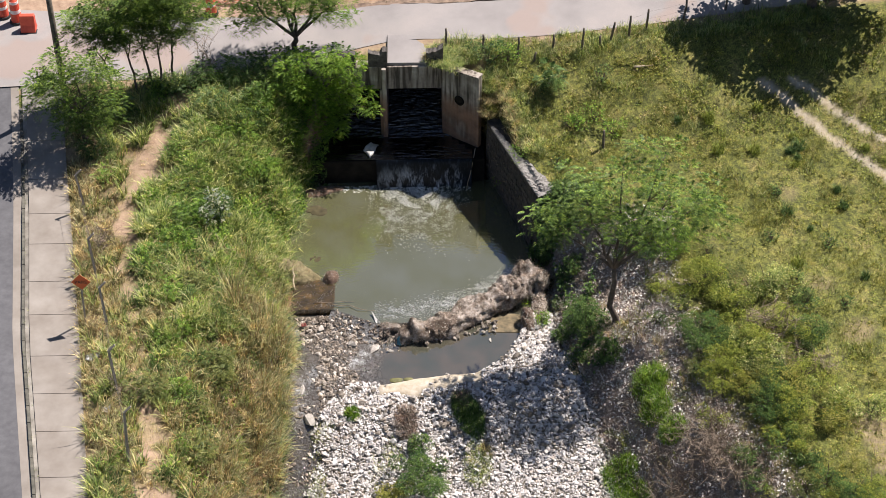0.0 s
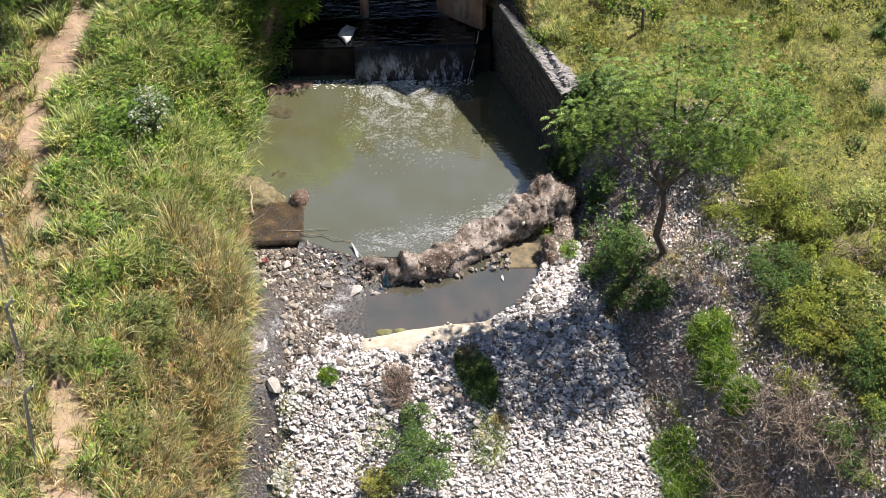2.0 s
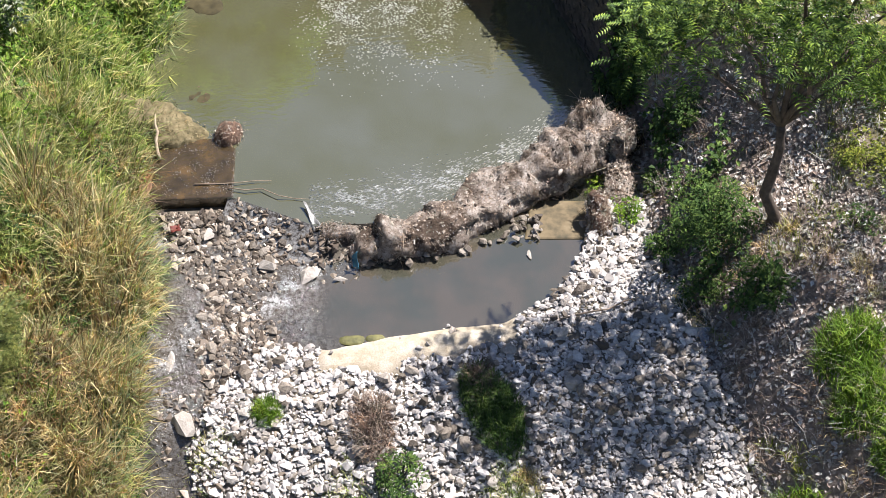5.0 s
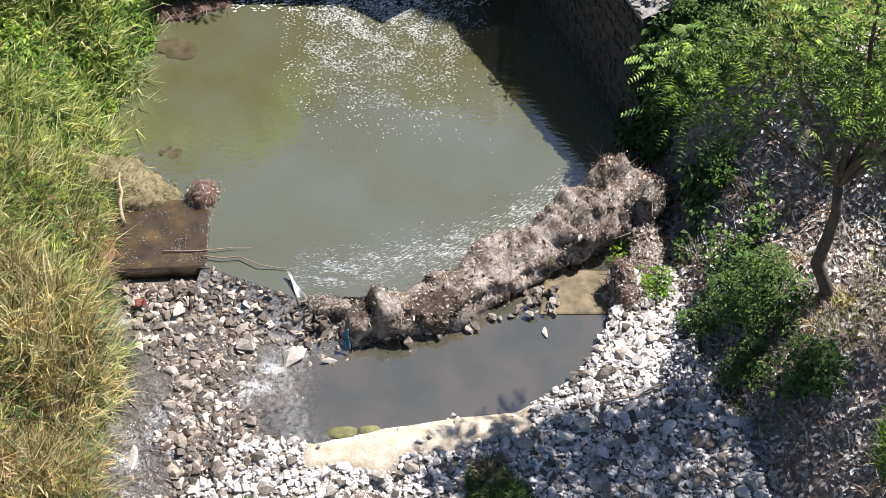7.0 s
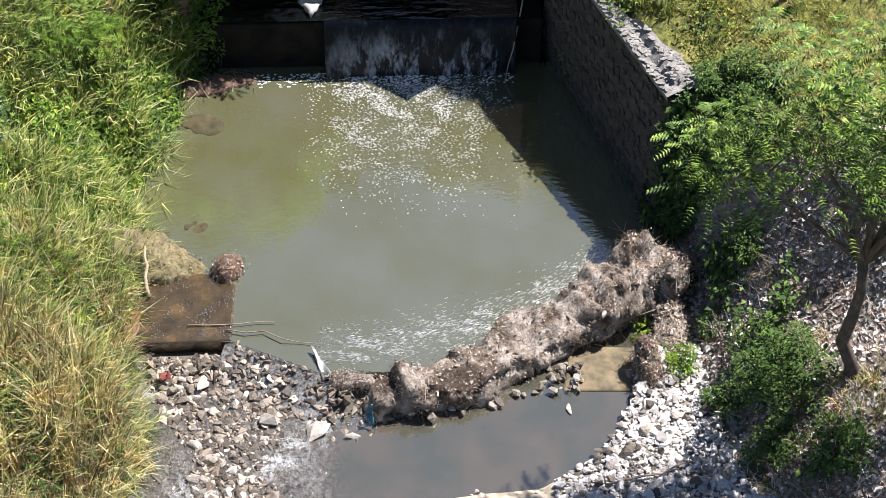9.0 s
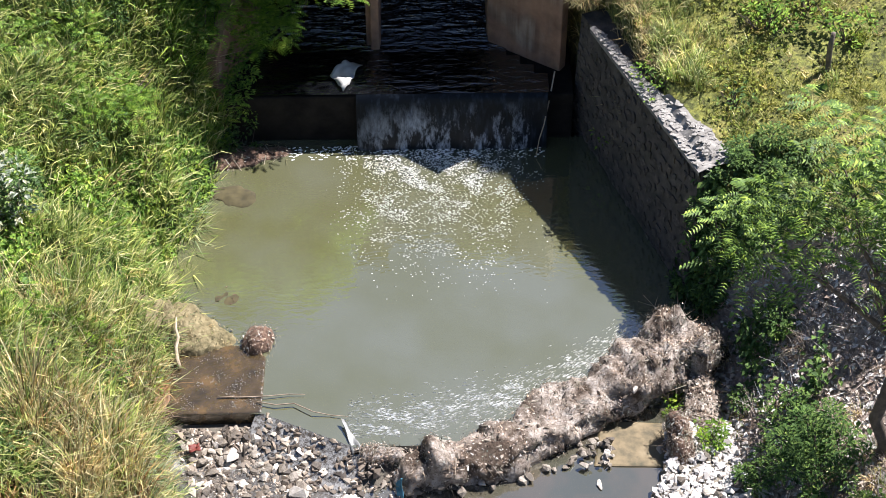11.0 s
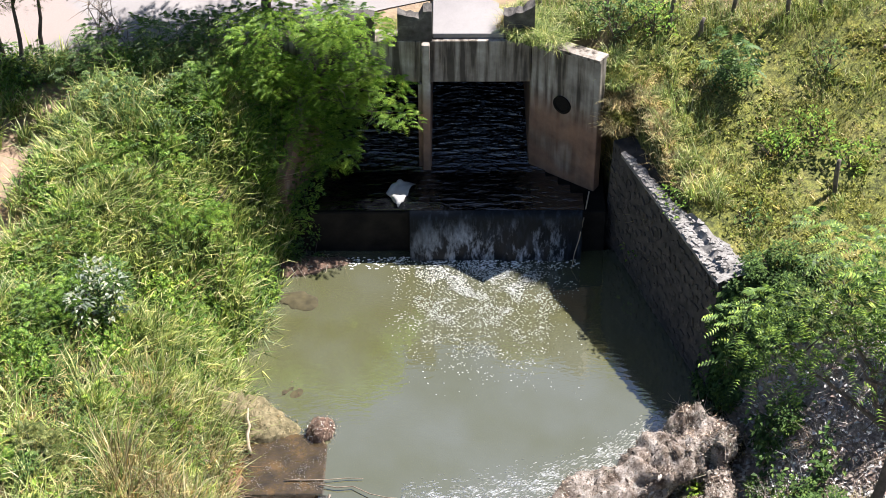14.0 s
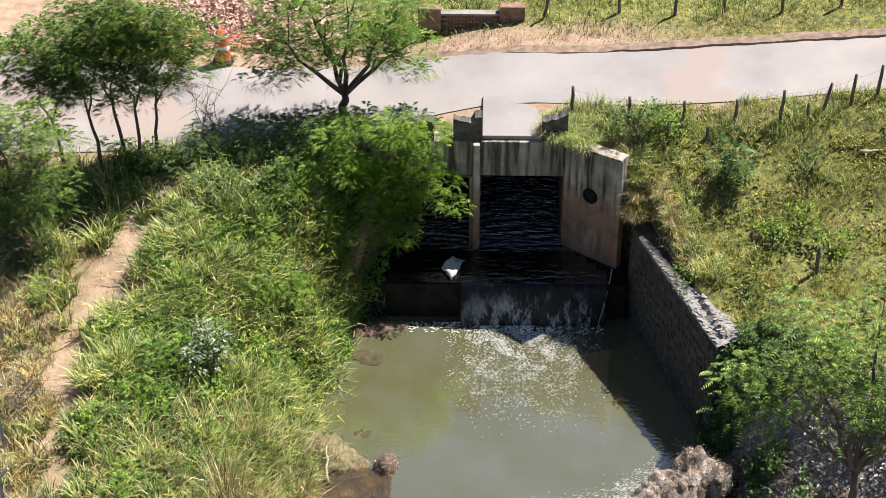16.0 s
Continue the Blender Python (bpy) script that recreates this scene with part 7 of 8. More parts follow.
for x, y, r, h, mt, lab in ((-5.2, 0.1, 1.0, 1.1, M_LEAF_MID, "low feathery green shrub on the bank"), (-3.9, 0.9, 0.7, 0.9, M_LEAF_BRIGHT, "low feathery green shrub on the bank"),
                            (-8.55, 0.4, 0.55, 0.6, M_LEAF_MID, "small dark shrub beside the path"), (-7.3, -2.4, 0.8, 0.8, M_LEAF_MID, "low feathery green shrub on the bank"),
                            (-6.9, -5.2, 0.9, 0.8, M_LEAF_MID, "low feathery green shrub on the bank"), (-6.6, -8.6, 0.8, 0.7, M_LEAF_MID, "low feathery green shrub on the bank"),
                            (-6.6, 5.6, 0.8, 0.9, M_LEAF_MID, "green shrub on the upper bank"), (-5.0, 8.0, 1.0, 1.3, M_LEAF_MID, "green shrub on the upper bank"), (-3.6, 7.4, 0.8, 1.0, M_LEAF_MID, "green shrub above the pool"),
                            (-6.2, 10.2, 1.1, 1.2, M_LEAF_DARK, "dark shrub below the road"), (-4.4, 11.3, 1.2, 1.5, M_LEAF_DARK, "dark shrub below the road"), (-3.0, 12.3, 1.1, 1.4, M_LEAF_DARK, "dark shrub below the road"), (-1.7, 10.3, 0.9, 2.2, M_LEAF_MID, "leafy shrub hiding the wing wall"), (-1.9, 11.4, 0.9, 1.8, M_LEAF_MID, "leafy shrub hiding the wing wall"), (-3.4, 10.6, 1.0, 1.4, M_LEAF_MID, "leafy shrub on the upper bank"),
                            (-7.6, 11.3, 0.9, 1.0, M_LEAF_DARK, "dark shrub below the road"), (-5.9, 12.2, 0.8, 1.2, M_LEAF_DARK, "dark shrub below the road"), (-1.6, 12.9, 0.9, 1.2, M_LEAF_DARK, "dark shrub behind the parapet"), (0.4, 12.9, 0.8, 1.0, M_LEAF_DARK, "dark shrub behind the parapet"),
                            (-9.6, 11.6, 0.8, 1.1, M_LEAF_DARK, "dark shrub below the road"), (-8.4, 11.4, 0.8, 1.2, M_LEAF_DARK, "dark shrub below the road"), (-7.0, 12.0, 0.8, 1.3, M_LEAF_DARK, "dark shrub below the road"), (-5.0, 12.3, 0.9, 1.4, M_LEAF_DARK, "dark shrub below the road"), (-4.0, 12.8, 0.9, 1.4, M_LEAF_DARK, "dark shrub below the road"), (-2.4, 11.7, 1.0, 1.8, M_LEAF_MID, "leafy shrub hiding the wing wall"), (-0.95, 10.9, 0.7, 1.9, M_LEAF_MID, "leafy shrub hiding the wing wall"), (-1.6, 9.6, 0.7, 1.3, M_LEAF_MID, "leafy shrub hiding the wing wall"),
                            (-10.8, 9.6, 0.9, 1.2, M_LEAF_DARK, "dark shrub at the tree's foot"), (-12.0, 7.2, 0.9, 0.9, M_LEAF_DARK, "dark shrub at the tree's foot"), (-11.3, 5.4, 0.6, 0.8, M_LEAF_MID, "green shrub beside the path")):
    shrub("shrub", x, y, r, h, 170, 0.25, "frond", mt, lab, "shrubs on the bank", n=10)
for x, y, r, h, mt, kind, size, lab in ((11.0, 10.9, 0.6, 1.5, M_LEAF_DARK, "frond", 0.5, "dark palm-like shrub in the field"), (7.95, 12.4, 1.0, 1.5, M_LEAF_DARK, "leaf", 0.16, "dark leafy shrub behind the wing wall"), (9.0, 12.4, 0.7, 1.1, M_LEAF_MID, "leaf", 0.16, "leafy shrub by the fence"),
                                        (9.45, 7.3, 0.6, 0.9, M_LEAF_MID, "leaf", 0.12, "small green shrub growing on the wall's edge"), (8.7, 8.6, 0.6, 0.8, M_LEAF_MID, "leaf", 0.12, "small green shrub growing on the wall's edge"), (11.2, 6.4, 0.5, 0.5, M_LEAF_DARK, "leaf", 0.13, "low dark weed in the field"),
                                        (12.2, 8.6, 0.8, 0.8, M_LEAF_MID, "leaf", 0.14, "low straggling weed in the field"), (13.3, 9.1, 0.8, 0.9, M_LEAF_MID, "leaf", 0.14, "low straggling weed in the field"), (14.2, 8.2, 0.8, 0.8, M_LEAF_MID, "leaf", 0.14, "low straggling weed in the field"), (13.8, 11.1, 0.5, 0.9, M_LEAF_DARK, "leaf", 0.14, "thin dark sapling in the field"),
                                        (22.0, 4.2, 0.45, 0.5, M_LEAF_DARK, "leaf", 0.14, "small dark weed in the field"), (24.0, 1.0, 0.45, 0.5, M_LEAF_DARK, "leaf", 0.14, "small dark weed in the field"), (21.3, 1.6, 0.4, 0.45, M_LEAF_DARK, "leaf", 0.14, "small dark weed in the field"), (24.2, -2.8, 0.4, 0.5, M_LEAF_DARK, "leaf", 0.14, "small dark weed in the field"), (22.2, -1.2, 0.4, 0.4, M_LEAF_DARK, "leaf", 0.14, "small dark weed in the field")):
    shrub("shrub", x, y, r, h, 200, size, kind, mt, lab, "shrubs in the field", n=9)
for x, y, r, h, mt, lab in ((12.2, -2.5, 1.1, 1.9, M_LEAF_DARK, "dark leafy undergrowth below the tree"), (11.8, -1.0, 0.7, 1.2, M_LEAF_DARK, "dark leafy undergrowth below the tree"), (11.9, 1.5, 0.6, 0.9, M_LEAF_DARK, "dark undergrowth beside the debris"), (11.4, 3.1, 0.6, 0.9, M_LEAF_DARK, "dark undergrowth at the wall's end"), (10.75, 3.5, 0.8, 1.5, M_LEAF_DARK, "dark undergrowth at the wall's end"), (10.6, 2.9, 0.45, 0.8, M_LEAF_DARK, "dark undergrowth at the wall's end"), (11.6, 4.2, 0.9, 1.3, M_LEAF_DARK, "dark undergrowth at the wall's end"), (12.6, 4.3, 0.9, 1.1, M_LEAF_OLIVE, "olive leafy undergrowth below the tree"), (11.0, 0.3, 0.35, 0.5, M_LEAF_DARK, "dark undergrowth beside the debris"), (11.1, -1.9, 0.6, 0.8, M_LEAF_DARK, "dark leafy undergrowth below the tree"), (11.8, -3.6, 0.6, 0.8, M_LEAF_DARK, "dark leafy undergrowth below the tree"), (12.9, 2.9, 0.9, 1.2, M_LEAF_OLIVE, "olive leafy undergrowth below the tree"),
                            (14.5, 1.8, 1.2, 1.5, M_LEAF_DARK, "dark leafy undergrowth below the tree"), (16.4, 0.8, 1.2, 1.5, M_LEAF_MID, "leafy undergrowth below the tree"), (17.6, -1.4, 1.2, 1.4, M_WEED, "olive leafy bush at the field's edge"), (18.6, -3.4, 1.1, 1.2, M_WEED, "olive leafy bush at the field's edge"), (17.2, -4.6, 1.0, 1.1, M_LEAF_DARK, "dark bush at the field's edge"), (19.4, -5.6, 1.0, 1.0, M_WEED, "olive leafy bush at the field's edge"),
                            (12.9, -4.2, 0.8, 1.1, M_LEAF_DARK, "dark undergrowth on the slope"), (20.6, -8.0, 1.0, 0.9, M_GRASS_FIELD, "yellow-green low bush at the field's edge"), (19.0, -7.8, 0.9, 0.9, M_GRASS_FIELD, "yellow-green low bush at the field's edge"), (20.2, -10.8, 1.0, 0.9, M_WEED, "olive low bush at the field's edge"), (22.2, -10.0, 0.9, 0.8, M_GRASS_FIELD, "yellow-green low bush at the field's edge"),
                            (4.2, -9.3, 1.4, 1.5, M_LEAF_DARK, "green leafy bush growing on the gravel bar"), (4.1, -7.8, 0.6, 0.7, M_LEAF_DARK, "small green plant on the gravel bar"), (2.8, -10.0, 0.9, 1.0, M_GRASS_FIELD, "yellow-green bush on the gravel bar"),
                            (9.75, 0.35, 0.5, 0.6, M_LEAF_BRIGHT, "bright leafy plant growing on the debris"), (10.15, -0.9, 0.4, 0.5, M_LEAF_BRIGHT, "small leafy plant on the stones")):
    shrub("bush", x, y, r, h, 900, 0.10, "leaf", mt, lab, "bushes on the slope", n=12)


for x, y in scatter(22, -8.4, -3.2, -12, 8.5, lambda x, y: bank_left(x, y) if on_path(x, y) < 0.05 and x < lerp_table(y, LEFT_FOOT) - 1.6 else 0.0):
    k = float(rng.uniform(0.6, 1.1))
    shrub("shrub", x, y, k, k * 1.1, 240, 0.22, "frond", M_LEAF_FEATHER if y > 1 else M_LEAF_OLIVE, "feathery green shrub in the bank's grass", "shrubs on the bank", n=10)
for x, y, r, h, mt, lab in ((-1.15, 10.25, 0.85, 2.6, M_LEAF_MID, "leafy bush hanging over the culvert's wing"), (-1.05, 9.5, 0.65, 1.7, M_LEAF_DARK, "dark leafy bush above the twig raft"), (-0.75, 11.0, 0.7, 3.0, M_LEAF_DARK, "dark leafy bush beside the culvert's mouth")):
    shrub("bush", x, y, r, h, 900, 0.12, "leaf", mt, lab, "shrubs on the bank", n=14)
for x, y, r, h, mt, lab in [(float(q) + lerp_table(float(p), RIGHT_FOOT), float(p), float(a), float(a) * float(c), k, l) for p, q, a, c, (k, l) in zip(rng.uniform(-15, 2.0, 45), rng.uniform(4.2, 8.2, 45), rng.uniform(0.4, 1.05, 45), rng.uniform(0.8, 1.25, 45), [(M_LEAF_DARK, "dark low bush on the slope's edge"), (M_WEED, "olive low bush on the slope's edge"), (M_LEAF_OLIVE, "olive green low bush on the slope's edge")] * 15)]:
    shrub("bush", x, y, r, h, 850, 0.085, "leaf", mt, lab, "bushes on the slope", n=9)
for x, y in scatter(46, 16.5, 25.5, -14, -1.5, lambda x, y: step(-0.25, 0.25, noise.noise((x * 0.4, y * 0.4, 171))) * (1 - step(19.5, 26, x)) if x > lerp_table(y, RIGHT_FOOT) + 5.5 else 0.0):
    k = float(rng.uniform(0.4, 1.0))
    mt, lab = ((M_WEED, "olive bush in the rough field corner"), (M_LEAF_DARK, "dark bush in the rough field corner"), (M_GRASS_FRESH, "yellow-green bush in the rough field corner"))[int(rng.integers(0, 3))]
    shrub("bush", x, y, k, k * float(rng.uniform(0.8, 1.3)), 800, 0.09, "leaf", mt, lab, "bushes in the field corner", n=9)
tussocks("slope_grass", scatter(420, 10, 22, -16, 2, lambda x, y: litter_at(x, y) * step(0.0, 0.3, noise.noise((x * 0.5, y * 0.5, 101)))), 0.2, 0.5, 0.02, 1.1, M_GRASS_DRY, "dry grass tufts through the leaf litter", 12, 0.1)
tussocks("slope_grass", scatter(320, 10, 22, -16, 2, lambda x, y: litter_at(x, y) * step(0.05, 0.3, noise.noise((x * 0.5, y * 0.5, 111)))), 0.2, 0.5, 0.022, 1.0, M_WEED, "green grass tufts through the leaf litter", 12, 0.1)


def dead_bush(x, y, radius, height, n, label):
    z = ground_z(x, y)
    thing = empty_thing("dead_bush", (x, y, z), label, "dead bush")
    for k in range(n):
        bm = bmesh.new()
        a = float(rng.uniform(0, 6.3))
        bx, by = x + float(rng.normal(0, radius * 0.3)), y + float(rng.normal(0, radius * 0.3))
        end = (bx + radius * math.cos(a) * float(rng.uniform(0.3, 1)), by + radius * math.sin(a) * float(rng.uniform(0.3, 1)), z + height * float(rng.uniform(0.5, 1.0)))
        pts = wander((bx, by, ground_z(bx, by) - 0.05), end, 5, 0.12)
        tube(bm, pts, [0.026, 0.022, 0.018, 0.014, 0.010, 0.005], 4)
        for q in pts[1:]:
            for _ in range(4):
                e = q + Vector(rng.normal(0, 0.38, 3).tolist()) + Vector((0, 0, 0.12))
                tube(bm, wander(q, e, 2, 0.05), [0.011, 0.008, 0.004], 3)
        child("stem", bm, M_TWIG, thing)
    return thing


dead_bush(17.0, -10.2, 1.7, 2.2, 34, "tangled grey dead bush on the slope")
dead_bush(15.8, -11.6, 1.4, 1.7, 18, "tangled grey dead bush on the slope")
dead_bush(18.4, -11.6, 1.5, 1.8, 18, "tangled grey dead bush on the slope")
dead_bush(20.6, -4.0, 1.4, 1.2, 9, "sprawling bare branches in the field")
dead_bush(21.8, -6.6, 1.2, 0.9, 7, "sprawling bare branches in the field")
dead_bush(-6.6, 12.7, 0.8, 2.6, 5, "bare thin branches standing by the road")
dead_bush(-10.9, 0.9, 0.5, 1.6, 5, "dry bare vines on the wire fence")
dead_bush(-9.0, -8.8, 0.4, 1.2, 4, "dry bare vines on the wire fence")
dead_bush(9.9, 2.3, 0.7, 1.0, 7, "bare sticks at the wall's end")


# ---- fences, sign, pole and roadside things ----
M_OLD_WOOD = surface("grey weathered wood", [(0.3, (0.07, 0.055, 0.042)), (0.7, (0.18, 0.15, 0.12))], 5, 0.95, bump_scale=24, strength=0.7, distance=0.02)
M_WIRE = surface("rusty wire", [(0.3, (0.10, 0.08, 0.07)), (0.7, (0.22, 0.19, 0.17))], 8, 0.6, metal=0.6)
M_POST = surface("old concrete post", [(0.3, (0.22, 0.20, 0.17)), (0.7, (0.36, 0.33, 0.29))], 4, 0.95, bump_scale=20)


def wood_post(x, y, h, r, lean, label, group):
    z = ground_z(x, y)
    bm = bmesh.new()
    top = Vector((x + lean[0], y + lean[1], z + h))
    tube(bm, wander((x, y, z - 0.3), top, 4, 0.02), [r * 1.1, r, r, r * 0.95, r * 0.8], 7)
    bmesh.ops.translate(bm, verts=bm.verts, vec=(-x, -y, -z))
    ob = mesh_object("fence_post", bm, M_OLD_WOOD, smooth=True)
    ob.location = (x, y, z)
    return tagged(ob, label, "fence post", group), top


tops = []
for x, y, h, lx, ly in ((5.8, 13.3, 1.15, 0, 0), (7.73, 13.05, 0.95, 0, 0), (9.49, 12.55, 1.35, 0.05, 0), (11.36, 13.05, 0.8, 0.03, 0), (12.87, 12.85, 1.3, 0.04, 0), (14.35, 13.3, 1.15, 0.22, 0), (15.36, 13.6, 1.3, 0.05, 0), (16.3, 14.0, 1.3, 0.06, 0), (18.3, 14.7, 1.3, 0.12, 0), (20.6, 15.3, 1.2, 0.1, 0), (13.8, 12.9, 0.7, 0, 0), (10.3, 12.4, 0.55, 0.15, 0)):
    ob, top = wood_post(x, y, h, 0.065, (lx, ly), "weathered wooden fence post in the grass", "field fence posts")
    if h > 0.9:
        tops.append(top)
for drop in (0.15, 0.6):
    for a, b in zip(tops, tops[1:]):
        bm = bmesh.new()
        mid = a.lerp(b, 0.5) + Vector((0, 0, -drop - 0.05))
        tube(bm, [a + Vector((0, 0, -drop)), mid, b + Vector((0, 0, -drop))], [0.003] * 3, 3)
        tagged(mesh_object("fence_wire", bm, M_WIRE), "thin slack fence wire between wooden posts", "wire", "field fence wires")
for x, y in ((7.74, 19.6), (9.8, 19.5), (13.7, 19.4), (15.9, 19.7), (4.9, 19.2), (19.5, 20.2), (11.6, 19.5)):
    wood_post(x, y, 1.25, 0.065, (0.25 if x < 5 else 0.02, 0), "weathered wooden post beyond the road", "far fence posts")
wood_post(13.6, 7.35, 1.1, 0.07, (0.02, 0), "lone weathered stump post in the field", "field posts")

heads = []
for x, y, h, lx in ((-12.05, 3.6, 2.2, -0.25), (-10.95, -1.2, 2.4, -0.1), (-10.0, -4.6, 2.6, -0.1), (-9.1, -8.6, 2.6, -0.1), (-8.25, -12.5, 3.0, 0.2), (-7.3, -16.5, 2.6, 0.1)):
    z = ground_z(x, y)
    thing = empty_thing("wire_fence_post", (x, y, z), "leaning grey concrete fence post with a bent arm", "fence post", "pavement fence posts")
    a, t2 = Vector((x, y, z - 0.3)), Vector((x + lx, y + 0.1, z + h))
    bm = bmesh.new()
    tube(bm, [a, a.lerp(t2, 0.5), t2], [0.075, 0.07, 0.065], 4)
    child("shaft", bm, M_POST, thing)
    bm = bmesh.new()
    tube(bm, [t2 - Vector((0, 0, 0.04)), t2 + Vector((0.3, 0.05, 0.28))], [0.06, 0.045], 4)
    child("arm", bm, M_POST, thing)
    heads.append((a, t2))
for u in (0.35, 0.6, 0.9):
    for (a, t2), (c, d) in zip(heads, heads[1:]):
        bm = bmesh.new()
        p, q = a.lerp(t2, u), c.lerp(d, u)
        tube(bm, [p, p.lerp(q, 0.5) - Vector((0, 0, 0.12)), q], [0.007] * 3, 3)
        tagged(mesh_object("fence_wire", bm, M_WIRE), "slack rusty wire along the pavement fence", "wire", "pavement fence wires")

# road sign
M_ORANGE = surface("faded orange sign paint", [(0.3, (0.62, 0.10, 0.025)), (0.7, (0.72, 0.15, 0.04))], 3, 0.45)
M_BLACK = surface("black paint", [(0.3, (0.012, 0.012, 0.012)), (0.7, (0.02, 0.02, 0.02))], 3, 0.6)
sx, sy = -11.1, -4.15
sz = ground_z(sx, sy)
sign = empty_thing("road_sign", (sx, sy, sz), "orange diamond road sign on a thin wooden post", "road sign")
bm = bmesh.new()
tube(bm, [(sx, sy, sz - 0.3), (sx + 0.06, sy, sz + 1.2), (sx + 0.14, sy, sz + 2.75)], [0.05, 0.05, 0.045], 6)
child("post", bm, M_POST, sign, "grey wooden post")
bm = bmesh.new()
prism(bm, [(-0.44, 0), (0, -0.47), (0.44, 0), (0, 0.47)], X, Z, Y, -0.012, 0.012)
plate = soften(part("plate", bm, M_ORANGE, sign, "orange diamond plate"), 0.02)
plate.location = (0.16, -0.07, 2.66)
font = bpy.data.curves.new("lettering", "FONT")
font.body, font.align_x, font.align_y, font.size, font.extrude = "PARE", "CENTER", "CENTER", 0.25, 0.003
font.materials.append(M_BLACK)
text = new("lettering", font)
text.parent = plate
text.matrix_basis = pose(0, -0.018, 0.0, 90, 0, 0)

# utility pole
px, py = -13.9, 11.0
pz = ground_z(px, py)
bm = bmesh.new()
tube(bm, [(px, py, pz - 0.5), (px + 0.05, py, pz + 4), (px + 0.1, py, pz + 9)], [0.17, 0.15, 0.12], 12)
bmesh.ops.translate(bm, verts=bm.verts, vec=(-px, -py, -pz))
ob = mesh_object("utility_pole", bm, M_OLD_WOOD, smooth=True)
ob.location = (px, py, pz)
tagged(ob, "tall dark wooden utility pole at the street corner", "utility pole")

# work barrels
M_CONE_RED = surface("red plastic", [(0.3, (0.55, 0.06, 0.03)), (0.7, (0.66, 0.10, 0.05))], 4, 0.5)
M_CONE_WHITE = surface("white band", [(0.3, (0.62, 0.60, 0.58)), (0.7, (0.74, 0.72, 0.70))], 4, 0.5)


def barrel(x, y, h):
    z = ground_z(x, y, False) + 0.05
    thing = empty_thing("traffic_barrel", (x, y, z), "red and white plastic traffic barrel by the roadworks", "traffic barrel", "traffic barrels")
    for name, z0, z1, r0, r1, mt in (("foot", 0, 0.10, 0.40, 0.38, M_BLACK), ("drum", 0.10, h * 0.42, 0.30, 0.28, M_CONE_RED), ("band", h * 0.42, h * 0.56, 0.282, 0.27, M_CONE_WHITE), ("drum", h * 0.56, h * 0.8, 0.268, 0.24, M_CONE_RED), ("band", h * 0.8, h * 0.9, 0.242, 0.235, M_CONE_WHITE), ("cap", h * 0.9, h, 0.22, 0.10, M_CONE_RED)):
        bm = bmesh.new()
        tube(bm, [(x, y, z + z0), (x, y, z + z1)], [r0, r1], 16)
        child(name, bm, mt, thing)
    return thing


for q in ((-6.85, 17.75, 1.35), (-17.3, 17.3, 1.5), (-18.1, 17.8, 1.3)):
    barrel(*q)
bx, by = -16.55, 16.6
bz = ground_z(bx, by, False) + 0.03
thing = empty_thing("road_barrier", (bx, by, bz), "red plastic water-filled road barrier", "barrier")
bm = bmesh.new()
prism(bm, [(-0.35, 0), (0.35, 0), (0.2, 0.35), (0.14, 0.95), (-0.14, 0.95), (-0.2, 0.35)], Y, Z, X, -0.4, 0.4)
soften(part("shell", bm, M_CONE_RED, thing), 0.04)
bm = bmesh.new()
box(bm, -0.45, 0.45, -0.4, 0.4, -0.06, 0.0)
part("foot", bm, M_BLACK, thing)

# rubble beyond the corner
M_RUBBLE = surface("reddish brick rubble", [(0.3, (0.40, 0.25, 0.20)), (0.6, (0.52, 0.37, 0.31)), (0.8, (0.60, 0.49, 0.43))], 3, 0.95, bump_scale=10, random_mix=0.2)
spots = [(float(rng.normal(-6.8, 2.4)), float(rng.normal(20.8, 1.5))) for _ in range(2400)]
spots = [(x, y) for x, y in spots if y > lerp_table(x, ROAD_FAR) + 0.7]
pile = [(x, y, ground_z(x, y) + 0.9 * math.exp(-((x + 6.8) / 2.6) ** 2 - ((y - 20.8) / 1.6) ** 2) * float(rng.uniform(0.2, 1.0))) for x, y in spots]
tagged(new("rubble_heap", stone_heap("rubble_heap", pile, np.clip(np.exp(rng.normal(math.log(0.075), 0.5, len(pile))), 0.03, 0.28), shard_shapes(8, 10, (0.4, 0.8)), M_RUBBLE, 0.8, False)), "heap of reddish brick rubble beside the road", "rubble", kind="stuff")
bm = bmesh.new()
for k in range(3):
    tube(bm, [(-9.2 + 2.1 * k, 18.7, 5.2), (-9.2 + 2.1 * k, 18.7, 6.2)], [0.03, 0.03], 5)
M_NET = surface("red plastic net", [(0.3, (0.50, 0.12, 0.06)), (0.7, (0.60, 0.18, 0.10))], 6, 0.7)
net = mesh_object("safety_net", bm, M_OLD_WOOD)
tagged(net, "sagging red plastic safety net on stakes", "safety net")
for z in [5.3 + 0.11 * k for k in range(8)]:
    bm = bmesh.new()
    tube(bm, [(-9.2, 18.68, z), (-8.1, 18.66, z - 0.08), (-7.1, 18.68, z), (-6.0, 18.66, z - 0.1), (-5.0, 18.68, z)], [0.018] * 5, 4)
    part("strand", bm, M_NET, net)

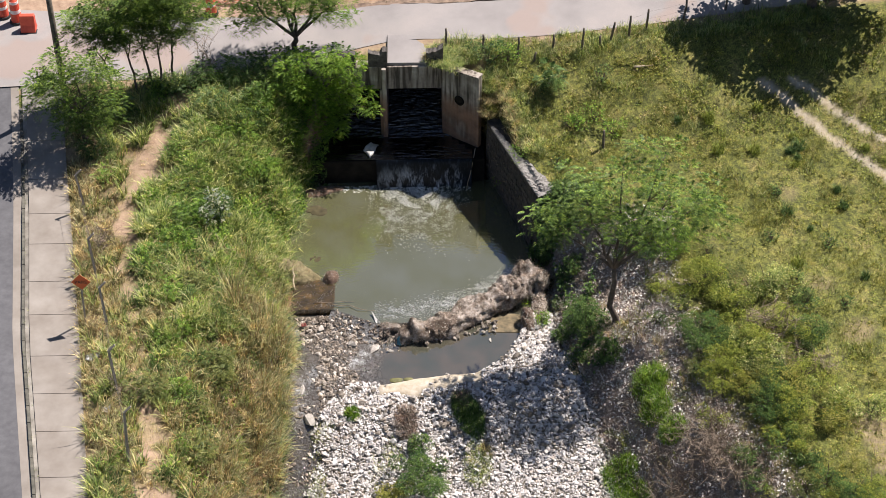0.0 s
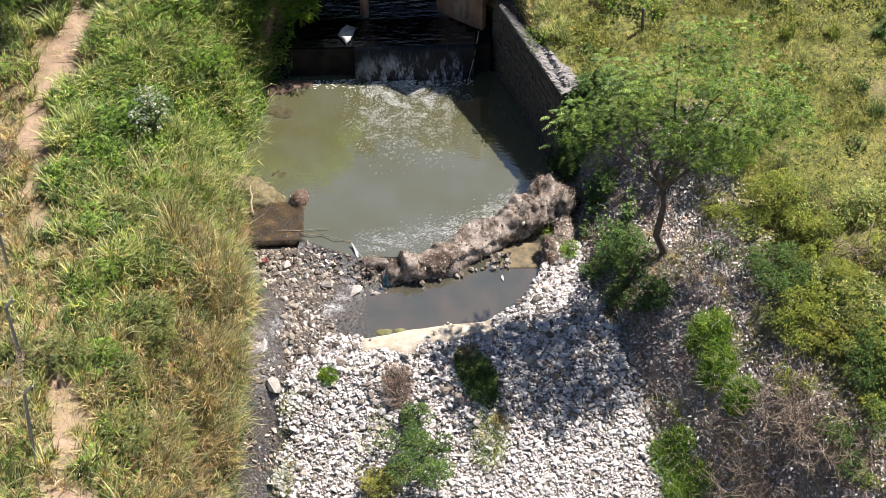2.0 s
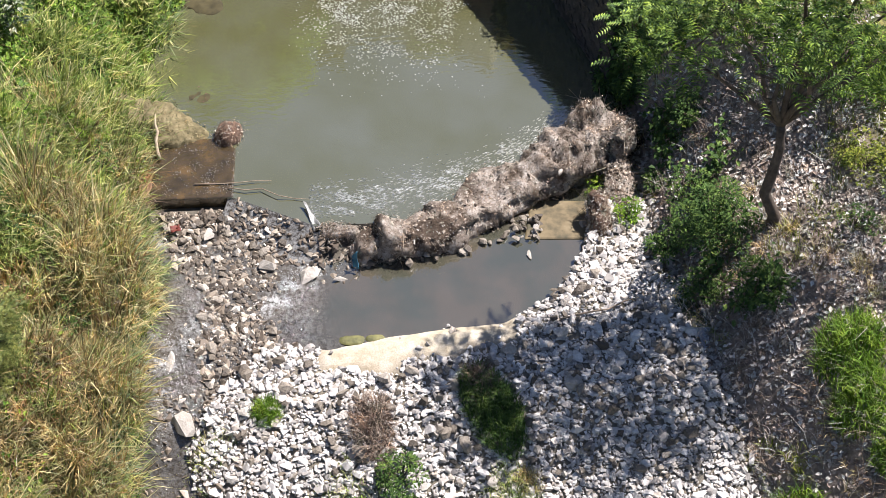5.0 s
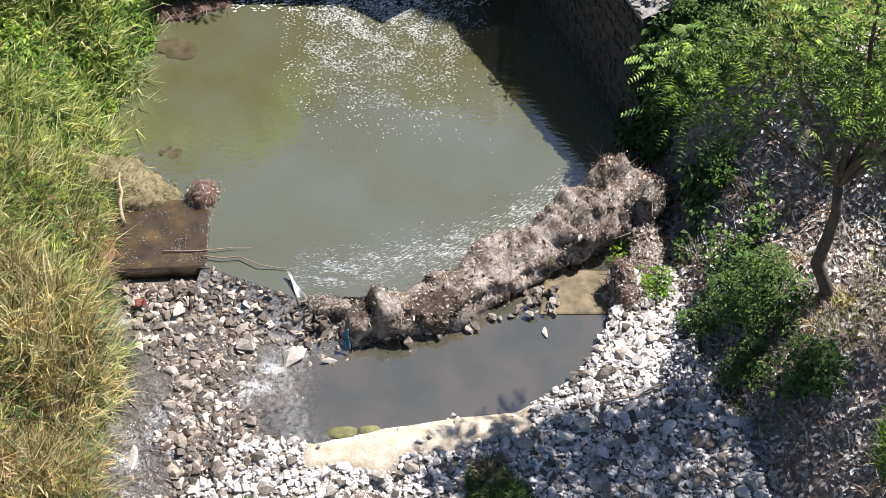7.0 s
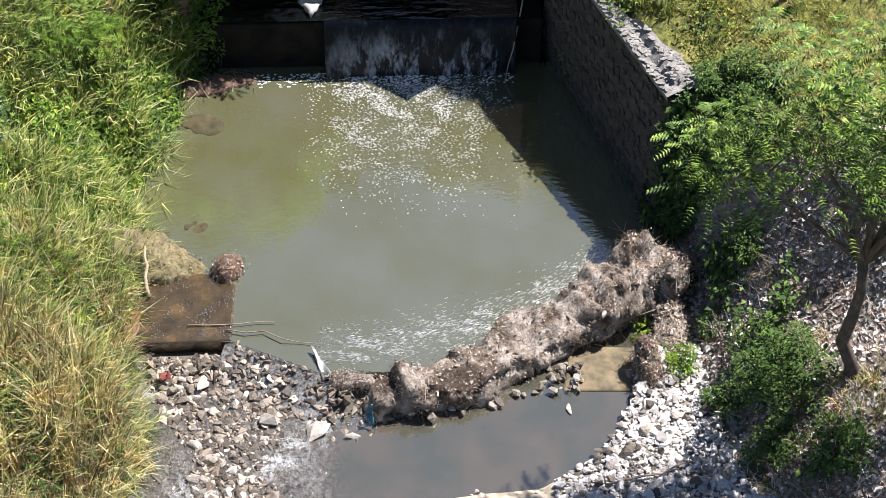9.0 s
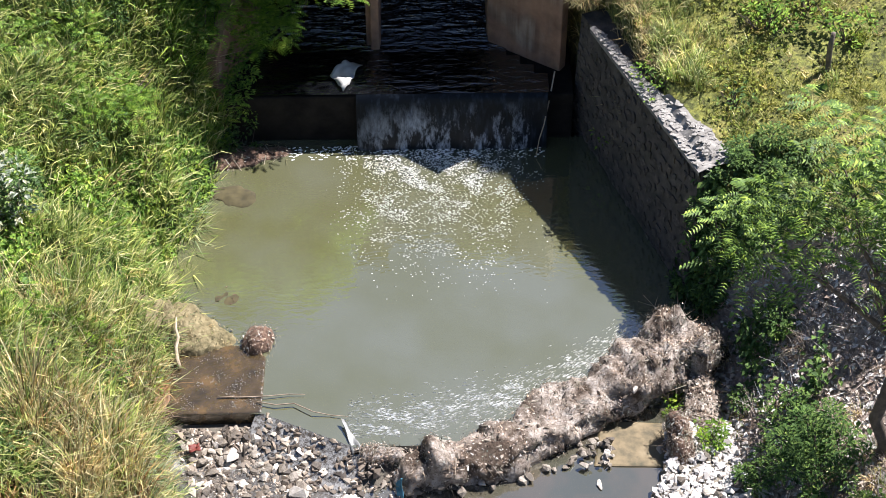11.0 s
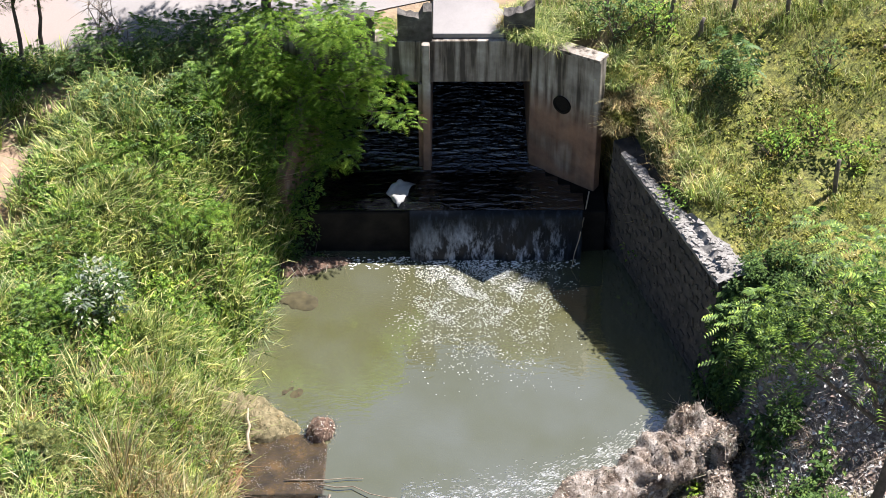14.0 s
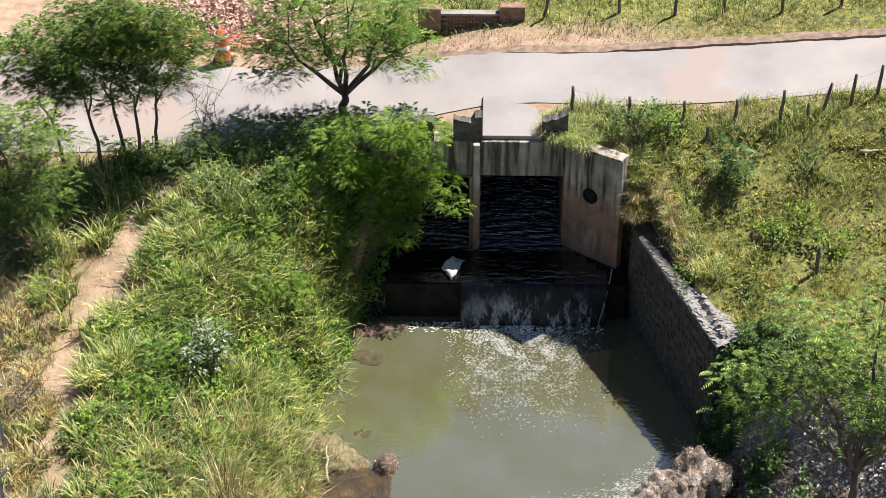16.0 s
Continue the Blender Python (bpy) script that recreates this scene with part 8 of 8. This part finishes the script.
# far parapet of old brick
M_BRICK = surface("old dirty brick", [(0.3, (0.12, 0.075, 0.05)), (0.6, (0.26, 0.17, 0.12)), (0.8, (0.36, 0.30, 0.24))], 4, 0.95, bump_scale=16, random_mix=0.3)
par = empty_thing("brick_parapet", (2.3, 19.2, 6.0), "low crumbling brick parapet beyond the road", "parapet")
bm = bmesh.new()
box(bm, 1.15, 3.3, 19.1, 19.3, 5.4, 6.55)
child("mortar_core", bm, M_MORTAR, par)
for name, x0, x1, z1 in (("pillar", 0.3, 1.15, 6.85), ("pillar", 3.3, 4.25, 6.95)):
    bm = bmesh.new()
    box(bm, x0, x1, 19.0, 19.4, 5.4, z1)
    soften(child(name, bm, M_BRICK, par), 0.05)
bm = bmesh.new()
box(bm, 0, 0.235, 0, 0.05, 0, 0.085)
brick_mesh = bpy.data.meshes.new("brick")
bm.to_mesh(brick_mesh)
bm.free()
brick_mesh.materials.append(M_BRICK)
for j in range(6):
    for i in range(8):
        ob = new("brick", brick_mesh)
        ob.parent = par
        ob.location = (1.16 + 0.262 * i + (0.12 if j % 2 else 0) - 2.3, 19.06 - 19.2, 5.95 + 0.1 * j - 6.0)
bm = bmesh.new()
box(bm, 1.153, 3.297, 19.04, 19.36, 6.553, 6.63)
child("coping", bm, M_CONCRETE, par)

# raised broken kerb of the far side
M_EARTH_EDGE = surface("dark earth edge", [(0.3, (0.10, 0.07, 0.05)), (0.7, (0.28, 0.20, 0.145))], 4, 0.95, bump_scale=10)
bm = bmesh.new()
prev = None
for k in range(70):
    x = -1.5 + 0.28 * k
    y = lerp_table(x, ROAD_FAR) - 0.1 + 0.08 * noise.noise((x * 1.5, 0, 0))
    z = ground_z(x, y, False)
    h = 0.03 + 0.08 * step(4, 9, x) + 0.06 * noise.noise((x * 0.8, 3, 0))
    ring = [bm.verts.new((x, y, z - 0.1)), bm.verts.new((x, y + 0.04, z + h)), bm.verts.new((x, y + 0.5, z + h * 0.9)), bm.verts.new((x, y + 0.9, z - 0.1))]
    if prev:
        for i in range(3):
            bm.faces.new((prev[i], ring[i], ring[i + 1], prev[i + 1]))
    prev = ring
bmesh.ops.recalc_face_normals(bm, faces=bm.faces)
tagged(mesh_object("road_edge", bm, M_EARTH_EDGE), "broken earthy edge along the far side of the road", "kerb", kind="structure")

# litter
for x, y, s in ((-9.5, -9.6, 0.18), (-10.6, -6.4, 0.2), (-10.3, -6.3, 0.14), (16.0, 11.7, 0.22)):
    z = ground_z(x, y) + 0.05
    if x > 0:
        stick("log", (x - 0.5, y, z + 0.05), (x + 0.5, y + 0.15, z + 0.05), 0.07, "short pale log lying in the field", M_POLE_WOOD)
    else:
        rag("litter_bag", [(x - s, y - s, z), (x + s, y - s, z + 0.06), (x + s, y + s, z + 0.1), (x - s, y + s, z)], M_PLASTIC, "crumpled pale plastic bag on the verge", 0.15)
